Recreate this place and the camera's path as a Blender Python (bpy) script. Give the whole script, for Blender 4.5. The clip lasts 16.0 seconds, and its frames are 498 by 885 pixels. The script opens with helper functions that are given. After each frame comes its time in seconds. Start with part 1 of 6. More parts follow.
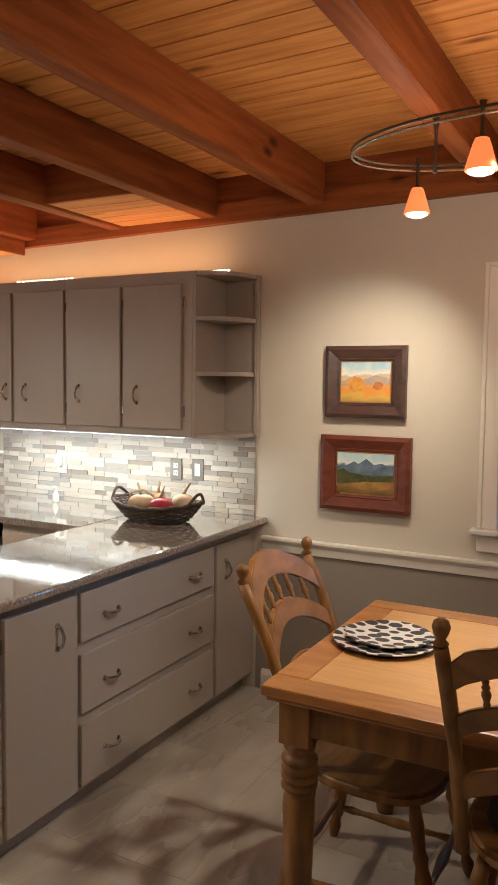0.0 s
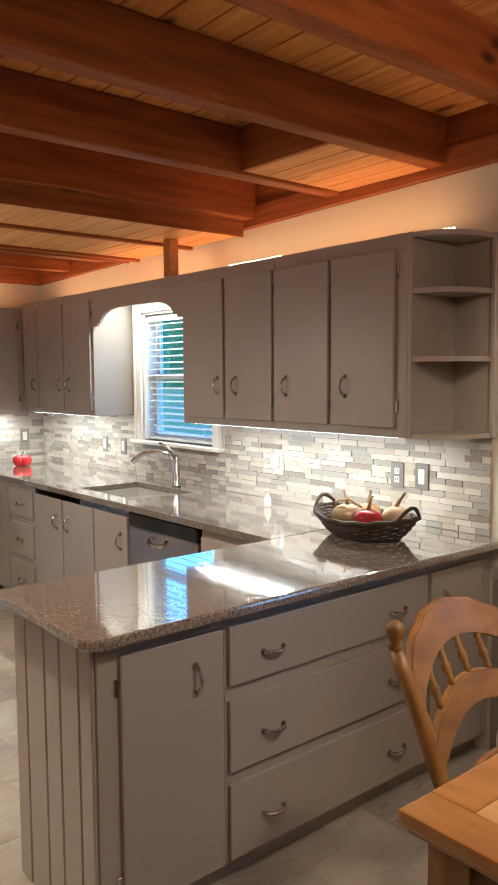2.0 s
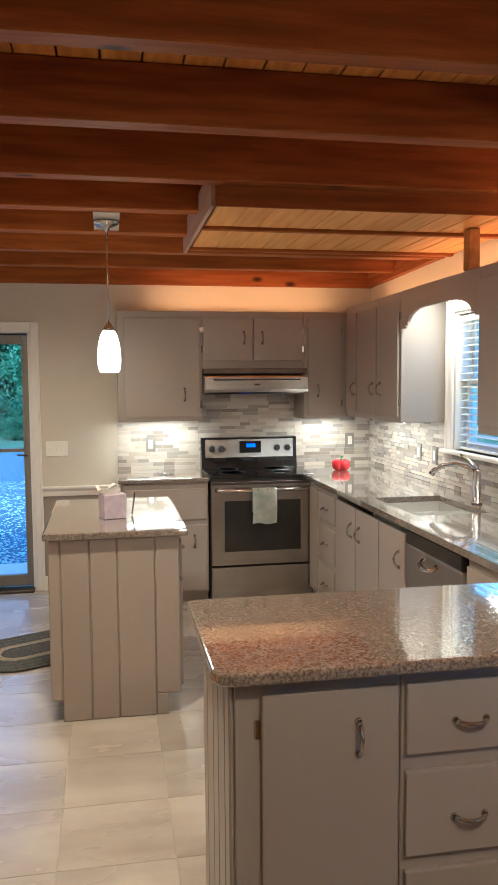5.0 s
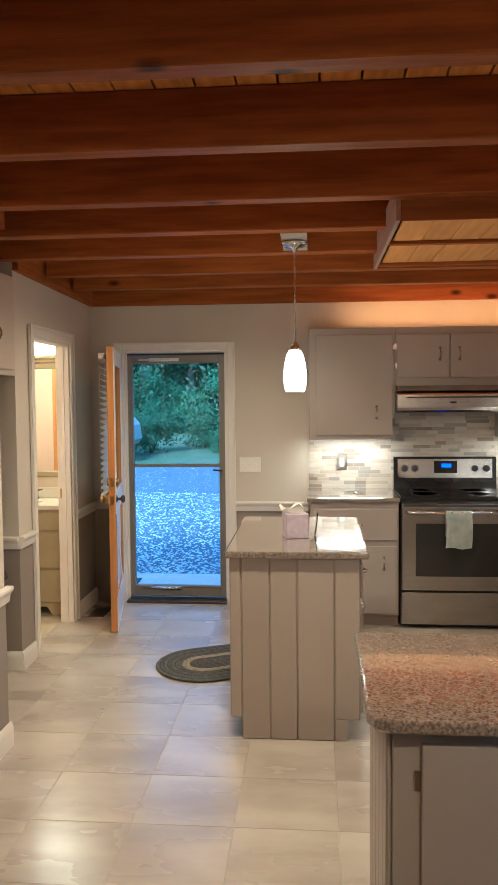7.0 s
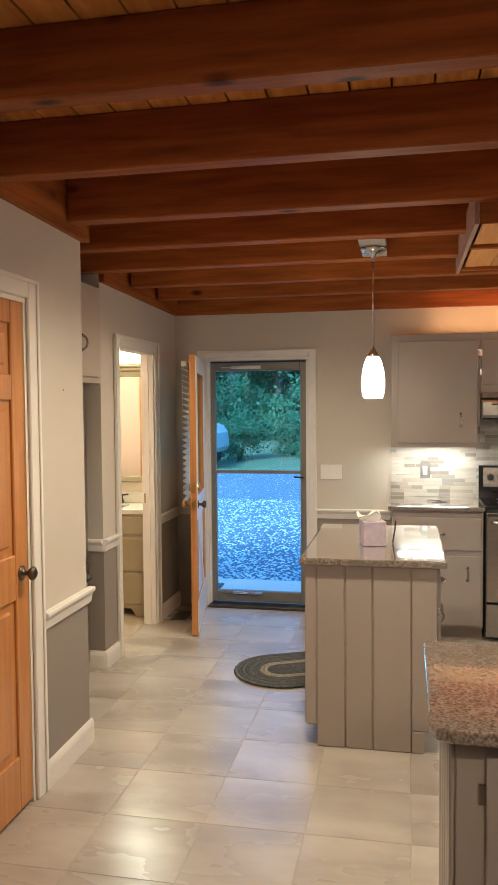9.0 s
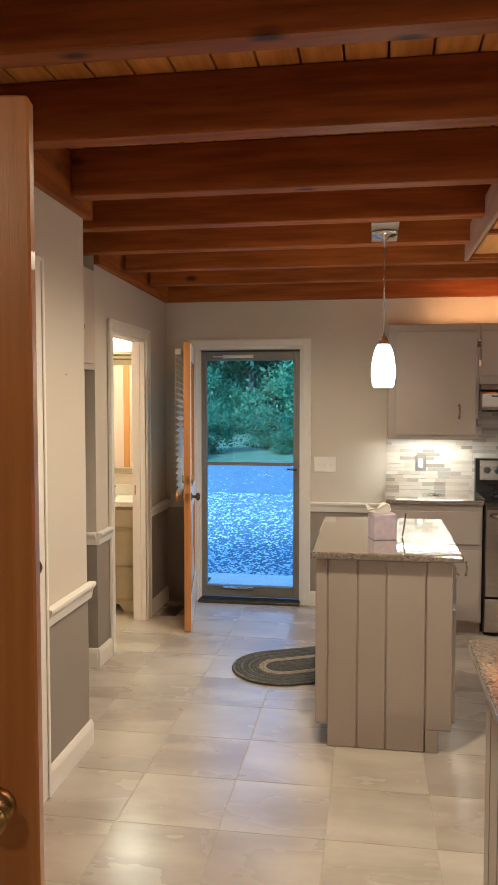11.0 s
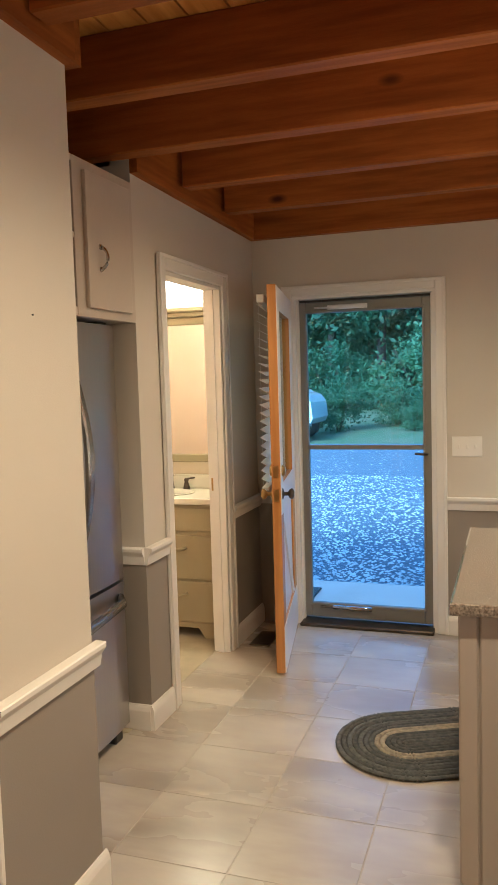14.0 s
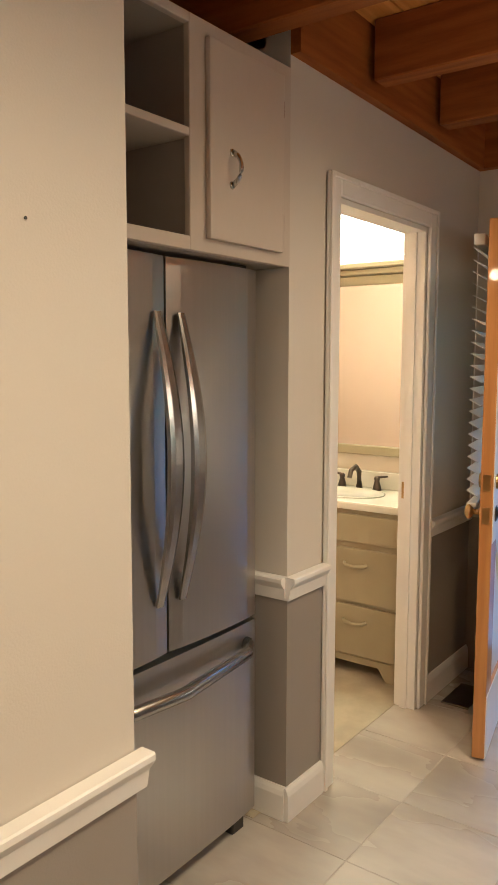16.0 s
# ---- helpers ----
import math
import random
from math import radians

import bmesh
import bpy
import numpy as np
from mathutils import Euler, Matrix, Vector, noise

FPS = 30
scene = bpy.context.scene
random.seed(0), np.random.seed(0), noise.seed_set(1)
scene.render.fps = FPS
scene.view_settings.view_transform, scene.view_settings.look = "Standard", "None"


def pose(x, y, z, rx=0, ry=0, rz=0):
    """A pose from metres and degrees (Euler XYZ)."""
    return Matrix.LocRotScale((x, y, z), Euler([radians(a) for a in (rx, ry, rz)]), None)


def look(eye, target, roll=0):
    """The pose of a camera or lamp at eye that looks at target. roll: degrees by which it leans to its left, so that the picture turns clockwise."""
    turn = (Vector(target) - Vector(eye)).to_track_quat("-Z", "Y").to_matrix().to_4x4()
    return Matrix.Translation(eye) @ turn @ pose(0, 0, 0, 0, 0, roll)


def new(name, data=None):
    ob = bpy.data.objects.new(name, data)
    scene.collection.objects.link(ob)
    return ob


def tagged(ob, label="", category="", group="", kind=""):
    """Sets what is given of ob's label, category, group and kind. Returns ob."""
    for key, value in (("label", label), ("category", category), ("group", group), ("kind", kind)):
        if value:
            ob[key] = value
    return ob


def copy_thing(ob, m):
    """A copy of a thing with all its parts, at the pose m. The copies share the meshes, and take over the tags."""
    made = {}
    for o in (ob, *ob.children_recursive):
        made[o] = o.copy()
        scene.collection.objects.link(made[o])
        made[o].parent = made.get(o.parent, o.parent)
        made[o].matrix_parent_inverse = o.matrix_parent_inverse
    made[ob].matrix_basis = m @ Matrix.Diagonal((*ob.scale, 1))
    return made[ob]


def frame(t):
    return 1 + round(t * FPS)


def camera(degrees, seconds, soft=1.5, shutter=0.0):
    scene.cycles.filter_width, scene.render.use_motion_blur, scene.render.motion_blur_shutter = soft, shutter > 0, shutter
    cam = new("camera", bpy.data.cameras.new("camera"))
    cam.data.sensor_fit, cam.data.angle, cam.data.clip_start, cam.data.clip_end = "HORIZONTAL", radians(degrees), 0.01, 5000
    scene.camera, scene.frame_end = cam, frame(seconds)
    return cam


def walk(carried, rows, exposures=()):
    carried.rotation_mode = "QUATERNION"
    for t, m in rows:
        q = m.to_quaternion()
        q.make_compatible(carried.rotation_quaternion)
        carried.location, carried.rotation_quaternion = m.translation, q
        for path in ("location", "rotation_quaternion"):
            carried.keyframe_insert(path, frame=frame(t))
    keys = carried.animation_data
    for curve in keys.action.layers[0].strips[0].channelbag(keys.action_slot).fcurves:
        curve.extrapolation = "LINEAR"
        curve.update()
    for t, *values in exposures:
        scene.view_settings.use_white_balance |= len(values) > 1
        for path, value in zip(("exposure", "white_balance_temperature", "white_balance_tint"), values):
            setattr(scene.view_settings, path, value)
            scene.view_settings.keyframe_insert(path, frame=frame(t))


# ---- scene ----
cam = camera(35.8, 16.0)
PATH = [
    (0, (0.274, 0.258, 1.616), (-0.665, 2.017, 1.46), 0.7),
    (0.5, (0.202, 0.452, 1.606), (-0.836, 2.156, 1.462), -0.1),
    (1, (0.156, 0.634, 1.596), (-1.032, 2.236, 1.443), -0.1),
    (1.5, (0.187, 0.848, 1.599), (-1.189, 2.29, 1.435), 0.4),
    (2, (0.22, 1.016, 1.588), (-1.316, 2.285, 1.419), -0.4),
    (2.5, (0.236, 1.189, 1.595), (-1.436, 2.276, 1.44), -1.1),
    (3, (0.29, 1.335, 1.58), (-1.483, 2.247, 1.423), -1.0),
    (3.5, (0.36, 1.458, 1.589), (-1.472, 2.242, 1.423), 0.0),
    (4, (0.4, 1.539, 1.591), (-1.482, 2.194, 1.42), 0.3),
    (4.5, (0.329, 1.617, 1.596), (-1.593, 2.142, 1.423), 0.4),
    (4.8, (0.247, 1.672, 1.598), (-1.698, 2.109, 1.439), -0.0),
    (5, (0.224, 1.678, 1.601), (-1.738, 2.036, 1.444), -0.4),
    (5.2, (0.209, 1.694, 1.604), (-1.765, 1.971, 1.451), -0.7),
    (7.3, (0.167, 1.82, 1.63), (-1.817, 1.594, 1.52), -0.4),
    (7.5, (0.174, 1.842, 1.62), (-1.806, 1.578, 1.516), -0.4),
    (8, (0.175, 1.855, 1.61), (-1.794, 1.514, 1.517), -0.4),
    (8.5, (0.183, 1.867, 1.624), (-1.773, 1.463, 1.528), -0.5),
    (11, (0.072, 1.632, 1.594), (-1.901, 1.319, 1.483), 0.0),
    (11.5, (-0.027, 1.585, 1.581), (-2.0, 1.282, 1.456), 0.3),
    (12, (-0.284, 1.588, 1.565), (-2.254, 1.271, 1.432), -0.1),
    (12.5, (-0.537, 1.562, 1.546), (-2.503, 1.224, 1.411), -1.2),
    (13, (-0.82, 1.485, 1.539), (-2.776, 1.096, 1.385), -2.7),
    (13.5, (-1.064, 1.473, 1.502), (-2.994, 0.984, 1.315), -2.4),
    (14, (-1.318, 1.524, 1.518), (-3.204, 0.879, 1.354), -1.7),
    (14.5, (-1.545, 1.524, 1.501), (-3.381, 0.744, 1.348), -1.3),
    (15, (-1.802, 1.458, 1.499), (-3.536, 0.479, 1.313), -0.8),
    (15.5, (-2.065, 1.429, 1.493), (-3.711, 0.31, 1.293), -0.0),
    (16, (-2.28, 1.339, 1.484), (-3.882, 0.16, 1.274), 0.1),
]
walk(cam, [(t, look(eye, target, roll)) for t, eye, target, roll in PATH],
     exposures=[(0, 2.40, 4500, 10), (5, 2.38, 4550, 10), (8, 2.38, 4680, 10), (12, 2.33, 4720, 10), (14, 2.30, 4900, 10), (15, 2.26, 4900, 10), (16, 2.30, 4780, 10)])
SKY, POWER = 0.15, 0.345

# ---- world, sun, large lights ----
world = bpy.data.worlds.new("sky")
scene.world = world
world.use_nodes = True
wn = world.node_tree
sky = wn.nodes.new("ShaderNodeTexSky")
sky.sky_type = 'NISHITA'
sky.sun_disc = False
sky.sun_elevation = radians(38)
sky.ozone_density = 4.0
sky.dust_density = 0.3
sky.sun_rotation = radians(112)
wn.links.new(sky.outputs[0], wn.nodes["Background"].inputs[0])
wn.nodes["Background"].inputs[1].default_value = SKY
sun = new("sun", bpy.data.lights.new("sun", 'SUN'))
sun.data.energy, sun.data.angle, sun.data.color = 1.2, radians(20), (1.0, 0.97, 0.93)
sun.matrix_world = look((0, 0, 30), (-20, 8, 14))


def area(name, eye, target, sx, sy, watts, color, spread=180):
    l = bpy.data.lights.new(name, 'AREA')
    l.shape, l.size, l.size_y, l.energy, l.color, l.spread = 'RECTANGLE', sx, sy, watts * POWER, color, radians(spread)
    ob = new(name, l)
    ob.matrix_world = look(eye, target)
    return ob


def spot(name, eye, target, watts, color, cone, blend=0.5, radius=0.03):
    l = bpy.data.lights.new(name, 'SPOT')
    l.energy, l.color, l.spot_size, l.spot_blend, l.shadow_soft_size = watts * POWER, color, radians(cone), blend, radius
    ob = new(name, l)
    ob.matrix_world = look(eye, target)
    return ob


def bulb(name, eye, watts, color, radius):
    l = bpy.data.lights.new(name, 'POINT')
    l.energy, l.color, l.shadow_soft_size = watts * POWER, color, radius
    ob = new(name, l)
    ob.location = eye
    return ob


WARM, COOL, LED = (1.0, 0.69, 0.325), (1.0, 0.82, 0.49), (1.0, 0.43, 0.11)
YN, XW, YC, YB, XC, XS = 3.80, -5.84, 0.351, 0.03, -3.262, -4.262

# under-cabinet strips
area("undercabinet_lamp", (-2.50, 3.535, 1.325), (-2.50, 3.53, 0), 1.45, 0.03, 7.6, COOL)
area("undercabinet_lamp", (-4.90, 3.535, 1.325), (-4.90, 3.53, 0), 0.9, 0.03, 5.8, COOL)
area("undercabinet_lamp", (-5.66, 2.06, 1.30), (-5.68, 2.06, 0), 0.5, 0.03, 3.2, COOL)
area("undercabinet_lamp", (-5.66, 3.35, 1.305), (-5.68, 3.35, 0), 0.25, 0.03, 2, COOL)
# Added light hidden behind the valance to brighten the window niche.
area("window_valance_lamp", (-3.87, 3.60, 2.12), (-3.87, 3.62, 0), 0.8, 0.03, 7, COOL)
# strips lying on the cabinet tops
area("cabinet_top_lamp", (-2.55, 3.66, 2.175), (-2.55, 3.72, 3), 1.6, 0.03, 2.4, LED)
area("cabinet_top_lamp", (-4.45, 3.66, 2.175), (-4.45, 3.72, 3), 2.0, 0.03, 3.2, LED)
area("cabinet_top_lamp", (-5.68, 2.75, 2.14), (-5.74, 2.75, 3), 1.4, 0.03, 3, LED)
# pendant bulb, vanity bar, track heads, added ceiling spots with no fixture
bulb("pendant_bulb", (-3.87, 1.69, 1.70), 5, WARM, 0.045)
area("vanity_bar_lamp", (-5.70, -0.46, 2.20), (-4.9, -0.46, 1.9), 0.5, 0.08, 15, (1.0, 0.84, 0.41))
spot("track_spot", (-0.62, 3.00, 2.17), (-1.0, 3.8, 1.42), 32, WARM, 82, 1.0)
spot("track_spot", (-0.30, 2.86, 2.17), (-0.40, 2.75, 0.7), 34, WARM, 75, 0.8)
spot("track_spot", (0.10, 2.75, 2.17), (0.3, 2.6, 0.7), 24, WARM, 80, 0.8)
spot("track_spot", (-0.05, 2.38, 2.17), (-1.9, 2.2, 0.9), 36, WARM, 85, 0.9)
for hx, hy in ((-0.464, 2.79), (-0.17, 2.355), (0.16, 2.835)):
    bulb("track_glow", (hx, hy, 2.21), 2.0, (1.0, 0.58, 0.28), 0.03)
# Unseen ceiling spots; the second is added to brighten fridge and bathroom wall.
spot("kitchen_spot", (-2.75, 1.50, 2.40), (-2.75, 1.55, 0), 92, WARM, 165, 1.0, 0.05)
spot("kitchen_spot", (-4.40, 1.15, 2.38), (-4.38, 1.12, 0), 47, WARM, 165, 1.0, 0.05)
# Added fill from the dining side; no lamp is seen there.
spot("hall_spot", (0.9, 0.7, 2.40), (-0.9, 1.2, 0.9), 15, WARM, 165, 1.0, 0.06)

# ---- materials ----


def surf(name, c1, c2, scale=3.0, stretch=(1, 1, 1), rough=0.5, metal=0.0, bump=0.05, fine=40.0, vary=0.08, rough2=None, coat=0.0, detail=6.0):
    m = bpy.data.materials.new(name)
    m.use_nodes = True
    t = m.node_tree
    b = t.nodes["Principled BSDF"]
    tc = t.nodes.new("ShaderNodeTexCoord")
    mp = t.nodes.new("ShaderNodeMapping")
    mp.inputs["Scale"].default_value = stretch
    oi = t.nodes.new("ShaderNodeObjectInfo")
    sh = t.nodes.new("ShaderNodeVectorMath")
    sh.operation = 'MULTIPLY_ADD'
    sh.inputs[1].default_value = (7, 7, 7)
    t.links.new(oi.outputs["Random"], sh.inputs[0])
    t.links.new(tc.outputs["Object"], sh.inputs[2])
    t.links.new(sh.outputs[0], mp.inputs[0])
    n1 = t.nodes.new("ShaderNodeTexNoise")
    n1.inputs["Scale"].default_value, n1.inputs["Detail"].default_value = scale, detail
    n2 = t.nodes.new("ShaderNodeTexNoise")
    n2.inputs["Scale"].default_value, n2.inputs["Detail"].default_value = fine, 4
    t.links.new(mp.outputs[0], n1.inputs["Vector"])
    t.links.new(mp.outputs[0], n2.inputs["Vector"])
    mix = t.nodes.new("ShaderNodeMix")
    mix.data_type = 'RGBA'
    mix.inputs["A"].default_value, mix.inputs["B"].default_value = (*c1, 1), (*c2, 1)
    ramp = t.nodes.new("ShaderNodeMapRange")
    ramp.interpolation_type = 'SMOOTHSTEP'
    ramp.inputs["From Min"].default_value, ramp.inputs["From Max"].default_value = 0.24, 0.76
    t.links.new(n1.outputs["Fac"], ramp.inputs["Value"])
    t.links.new(ramp.outputs[0], mix.inputs["Factor"])
    hsv = t.nodes.new("ShaderNodeHueSaturation")
    v = t.nodes.new("ShaderNodeMapRange")
    v.inputs["To Min"].default_value, v.inputs["To Max"].default_value = 1 - vary, 1 + vary
    mm = t.nodes.new("ShaderNodeMath")
    mm.operation = 'MULTIPLY_ADD'
    mm.inputs[1].default_value = 0.5
    half = t.nodes.new("ShaderNodeMath")
    half.operation = 'MULTIPLY'
    half.inputs[1].default_value = 0.5
    t.links.new(oi.outputs["Random"], half.inputs[0])
    t.links.new(n2.outputs["Fac"], mm.inputs[0])
    t.links.new(half.outputs[0], mm.inputs[2])
    t.links.new(mm.outputs[0], v.inputs["Value"])
    t.links.new(v.outputs[0], hsv.inputs["Value"])
    t.links.new(mix.outputs["Result"], hsv.inputs["Color"])
    t.links.new(hsv.outputs[0], b.inputs["Base Color"])
    r = t.nodes.new("ShaderNodeMapRange")
    r.inputs["To Min"].default_value, r.inputs["To Max"].default_value = rough, rough2 if rough2 is not None else min(1, rough * 1.25)
    t.links.new(n1.outputs["Fac"], r.inputs["Value"])
    t.links.new(r.outputs[0], b.inputs["Roughness"])
    b.inputs["Metallic"].default_value = metal
    b.inputs["Coat Weight"].default_value = coat
    if bump:
        bp = t.nodes.new("ShaderNodeBump")
        bp.inputs["Strength"].default_value, bp.inputs["Distance"].default_value = bump, 0.004
        t.links.new(n2.outputs["Fac"], bp.inputs["Height"])
        t.links.new(bp.outputs[0], b.inputs["Normal"])
    return m


def glow(name, color, strength):
    m = bpy.data.materials.new(name)
    m.use_nodes = True
    b = m.node_tree.nodes["Principled BSDF"]
    b.inputs["Base Color"].default_value = (*color, 1)
    b.inputs["Emission Color"].default_value = (*color, 1)
    b.inputs["Emission Strength"].default_value = strength * POWER
    return m


def glass(name, rough=0.0, color=(1, 1, 1)):
    m = bpy.data.materials.new(name)
    m.use_nodes = True
    t = m.node_tree
    g = t.nodes.new("ShaderNodeBsdfGlossy")
    g.inputs["Roughness"].default_value = rough
    tr = t.nodes.new("ShaderNodeBsdfTransparent")
    tr.inputs[0].default_value = (*color, 1)
    f = t.nodes.new("ShaderNodeLayerWeight")
    f.inputs["Blend"].default_value = 0.5
    p5, ml = t.nodes.new("ShaderNodeMath"), t.nodes.new("ShaderNodeMath")
    p5.operation, ml.operation = 'POWER', 'MULTIPLY_ADD'
    p5.inputs[1].default_value, ml.inputs[1].default_value, ml.inputs[2].default_value = 5.0, 0.9, 0.03
    mx = t.nodes.new("ShaderNodeMixShader")
    t.links.new(f.outputs["Facing"], p5.inputs[0])
    t.links.new(p5.outputs[0], ml.inputs[0])
    t.links.new(ml.outputs[0], mx.inputs[0])
    t.links.new(tr.outputs[0], mx.inputs[1])
    t.links.new(g.outputs[0], mx.inputs[2])
    t.links.new(mx.outputs[0], t.nodes["Material Output"].inputs[0])
    return m


def knots(m, dark, scale):
    """Dark knots for pine, laid over the grain."""
    t = m.node_tree
    b = t.nodes["Principled BSDF"]
    src = b.inputs["Base Color"].links[0].from_socket
    tc = t.nodes.new("ShaderNodeTexCoord")
    mp = t.nodes.new("ShaderNodeMapping")
    mp.inputs["Scale"].default_value = scale
    vo = t.nodes.new("ShaderNodeTexVoronoi")
    vo.inputs["Scale"].default_value = 1.0
    r = t.nodes.new("ShaderNodeMapRange")
    r.inputs["From Min"].default_value, r.inputs["From Max"].default_value = 0.05, 0.14
    mix = t.nodes.new("ShaderNodeMix")
    mix.data_type = 'RGBA'
    mix.inputs["A"].default_value = (*dark, 1)
    t.links.new(tc.outputs["Object"], mp.inputs[0])
    t.links.new(mp.outputs[0], vo.inputs["Vector"])
    t.links.new(vo.outputs["Distance"], r.inputs["Value"])
    t.links.new(r.outputs[0], mix.inputs["Factor"])
    t.links.new(src, mix.inputs["B"])
    t.links.new(mix.outputs["Result"], b.inputs["Base Color"])
    return m


M_WALL = surf("wall_paint", (0.60, 0.545, 0.47), (0.57, 0.515, 0.44), 1.5, rough=0.55, bump=0.12, fine=220, vary=0.03)
M_WALLD = surf("lower_wall_paint", (0.29, 0.25, 0.215), (0.27, 0.232, 0.20), 1.5, rough=0.5, bump=0.12, fine=220, vary=0.03)
M_BATH = surf("cream_wall_paint", (0.72, 0.63, 0.51), (0.68, 0.59, 0.48), 1.5, rough=0.5, bump=0.1, fine=220, vary=0.03)
M_TRIM = surf("white_trim_paint", (0.78, 0.74, 0.69), (0.74, 0.70, 0.65), 4, rough=0.32, bump=0.04, fine=60, vary=0.03)
M_CAB = surf("taupe_cabinet_paint", (0.365, 0.316, 0.28), (0.34, 0.293, 0.258), 2.5, (1, 1, 0.35), rough=0.33, bump=0.06, fine=90, vary=0.04)
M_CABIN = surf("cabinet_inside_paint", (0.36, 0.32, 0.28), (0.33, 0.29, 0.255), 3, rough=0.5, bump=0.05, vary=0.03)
M_BEAM = knots(surf("stained_beam", (0.33, 0.105, 0.014), (0.20, 0.056, 0.007), 5, (6, 0.5, 6), rough=0.5, bump=0.15, fine=60, vary=0.22), (0.06, 0.018, 0.008), (5.0, 2.4, 5.0))
M_FRIEZE = knots(surf("stained_board", (0.33, 0.105, 0.014), (0.20, 0.056, 0.007), 5, (0.5, 6, 6), rough=0.5, bump=0.15, fine=60, vary=0.22), (0.06, 0.018, 0.008), (2.4, 5.0, 5.0))
M_DECK = knots(surf("pine_deck", (0.72, 0.36, 0.075), (0.52, 0.225, 0.04), 4, (0.7, 8, 8), rough=0.5, bump=0.12, fine=50, vary=0.2), (0.14, 0.045, 0.016), (1.6, 5.0, 2))
M_PANEL = knots(surf("pine_panel", (0.64, 0.33, 0.085), (0.53, 0.25, 0.06), 4, (0.7, 8, 8), rough=0.45, bump=0.1, fine=50, vary=0.12), (0.28, 0.11, 0.04), (1.6, 5.0, 2))
for m_, level in ((M_BEAM, 0.15), (M_FRIEZE, 0.15), (M_DECK, 0.15), (M_PANEL, 0.15)):
    m_.node_tree.nodes["Principled BSDF"].inputs["Specular IOR Level"].default_value = level
M_DOORW = surf("stained_pine_door", (0.56, 0.255, 0.058), (0.43, 0.175, 0.036), 4, (9, 9, 0.5), rough=0.3, bump=0.08, fine=50, vary=0.12, coat=0.3)
M_OAK = surf("honey_oak", (0.255, 0.122, 0.019), (0.14, 0.060, 0.010), 5, (6, 1.2, 1.2), rough=0.42, bump=0.06, fine=60, vary=0.15, coat=0.12)
M_OAKTOP = surf("honey_oak_top", (0.56, 0.325, 0.11), (0.49, 0.27, 0.085), 5, (1.0, 9, 9), rough=0.26, bump=0.04, fine=60, vary=0.12, coat=0.4)
M_OAKDARK = surf("dark_oak_edge", (0.42, 0.195, 0.045), (0.29, 0.125, 0.026), 5, (1.5, 6, 6), rough=0.26, bump=0.05, fine=60, vary=0.15, coat=0.4)
M_TILE = surf("floor_tile", (0.51, 0.46, 0.395), (0.31, 0.265, 0.22), 2.4, (1.7, 0.6, 1), rough=0.2, rough2=0.34, bump=0.0, fine=30, vary=0.08, detail=4)
M_GROUT = surf("floor_grout", (0.40, 0.355, 0.30), (0.35, 0.31, 0.26), 8, rough=0.8, bump=0.2, fine=150)
M_GRAN = surf("granite", (0.37, 0.315, 0.27), (0.11, 0.084, 0.069), 135, rough=0.07, rough2=0.12, bump=0.0, fine=190, vary=0.5, detail=3, coat=1.0)
gb = M_GRAN.node_tree.nodes["Principled BSDF"]
gb.inputs["IOR"].default_value, gb.inputs["Coat Roughness"].default_value = 1.75, 0.03
M_STEEL = surf("brushed_steel", (0.52, 0.495, 0.47), (0.50, 0.477, 0.453), 3, (30, 30, 0.3), rough=0.26, metal=1.0, bump=0, fine=40, vary=0.03)
M_STEELH = surf("brushed_steel_level", (0.47, 0.45, 0.43), (0.41, 0.395, 0.38), 3, (0.3, 0.3, 20), rough=0.2, metal=1.0, bump=0, fine=40, vary=0.06)
# the brushing of the steel draws its reflections out upright
tg = M_STEEL.node_tree.nodes.new("ShaderNodeTangent")
tg.direction_type, tg.axis = 'RADIAL', 'Z'
M_STEEL.node_tree.links.new(tg.outputs[0], M_STEEL.node_tree.nodes["Principled BSDF"].inputs["Tangent"])
M_STEEL.node_tree.nodes["Principled BSDF"].inputs["Anisotropic"].default_value = 0.5
M_STEEL.node_tree.nodes["Principled BSDF"].inputs["Anisotropic Rotation"].default_value = 0.25
M_SINK = surf("satin_sink_steel", (0.78, 0.76, 0.73), (0.72, 0.70, 0.67), 3, (20, 1, 1), rough=0.38, metal=0.9, bump=0.02, fine=40, vary=0.05)
M_CHROME = surf("chrome", (0.62, 0.60, 0.57), (0.52, 0.50, 0.48), 6, rough=0.12, metal=1.0, bump=0, vary=0.03)
M_BRASS = surf("brass", (0.55, 0.36, 0.13), (0.42, 0.27, 0.10), 8, rough=0.25, metal=1.0, bump=0)
M_PEWTER = surf("pewter", (0.30, 0.285, 0.26), (0.24, 0.23, 0.21), 8, rough=0.35, metal=0.6, bump=0)
M_BRONZE = surf("aged_bronze", (0.16, 0.13, 0.10), (0.10, 0.08, 0.065), 8, rough=0.3, metal=1.0, bump=0)
M_BLACK = surf("black_enamel", (0.012, 0.012, 0.013), (0.018, 0.017, 0.017), 4, rough=0.08, bump=0)
M_DARK = surf("dark_plastic", (0.03, 0.028, 0.027), (0.022, 0.02, 0.02), 4, rough=0.35, bump=0.02)
M_OVENGL = surf("oven_glass", (0.02, 0.019, 0.02), (0.03, 0.028, 0.028), 3, rough=0.06, bump=0)
M_WHITE = surf("white_plastic", (0.80, 0.77, 0.72), (0.76, 0.73, 0.68), 4, rough=0.3, bump=0.01, vary=0.02)
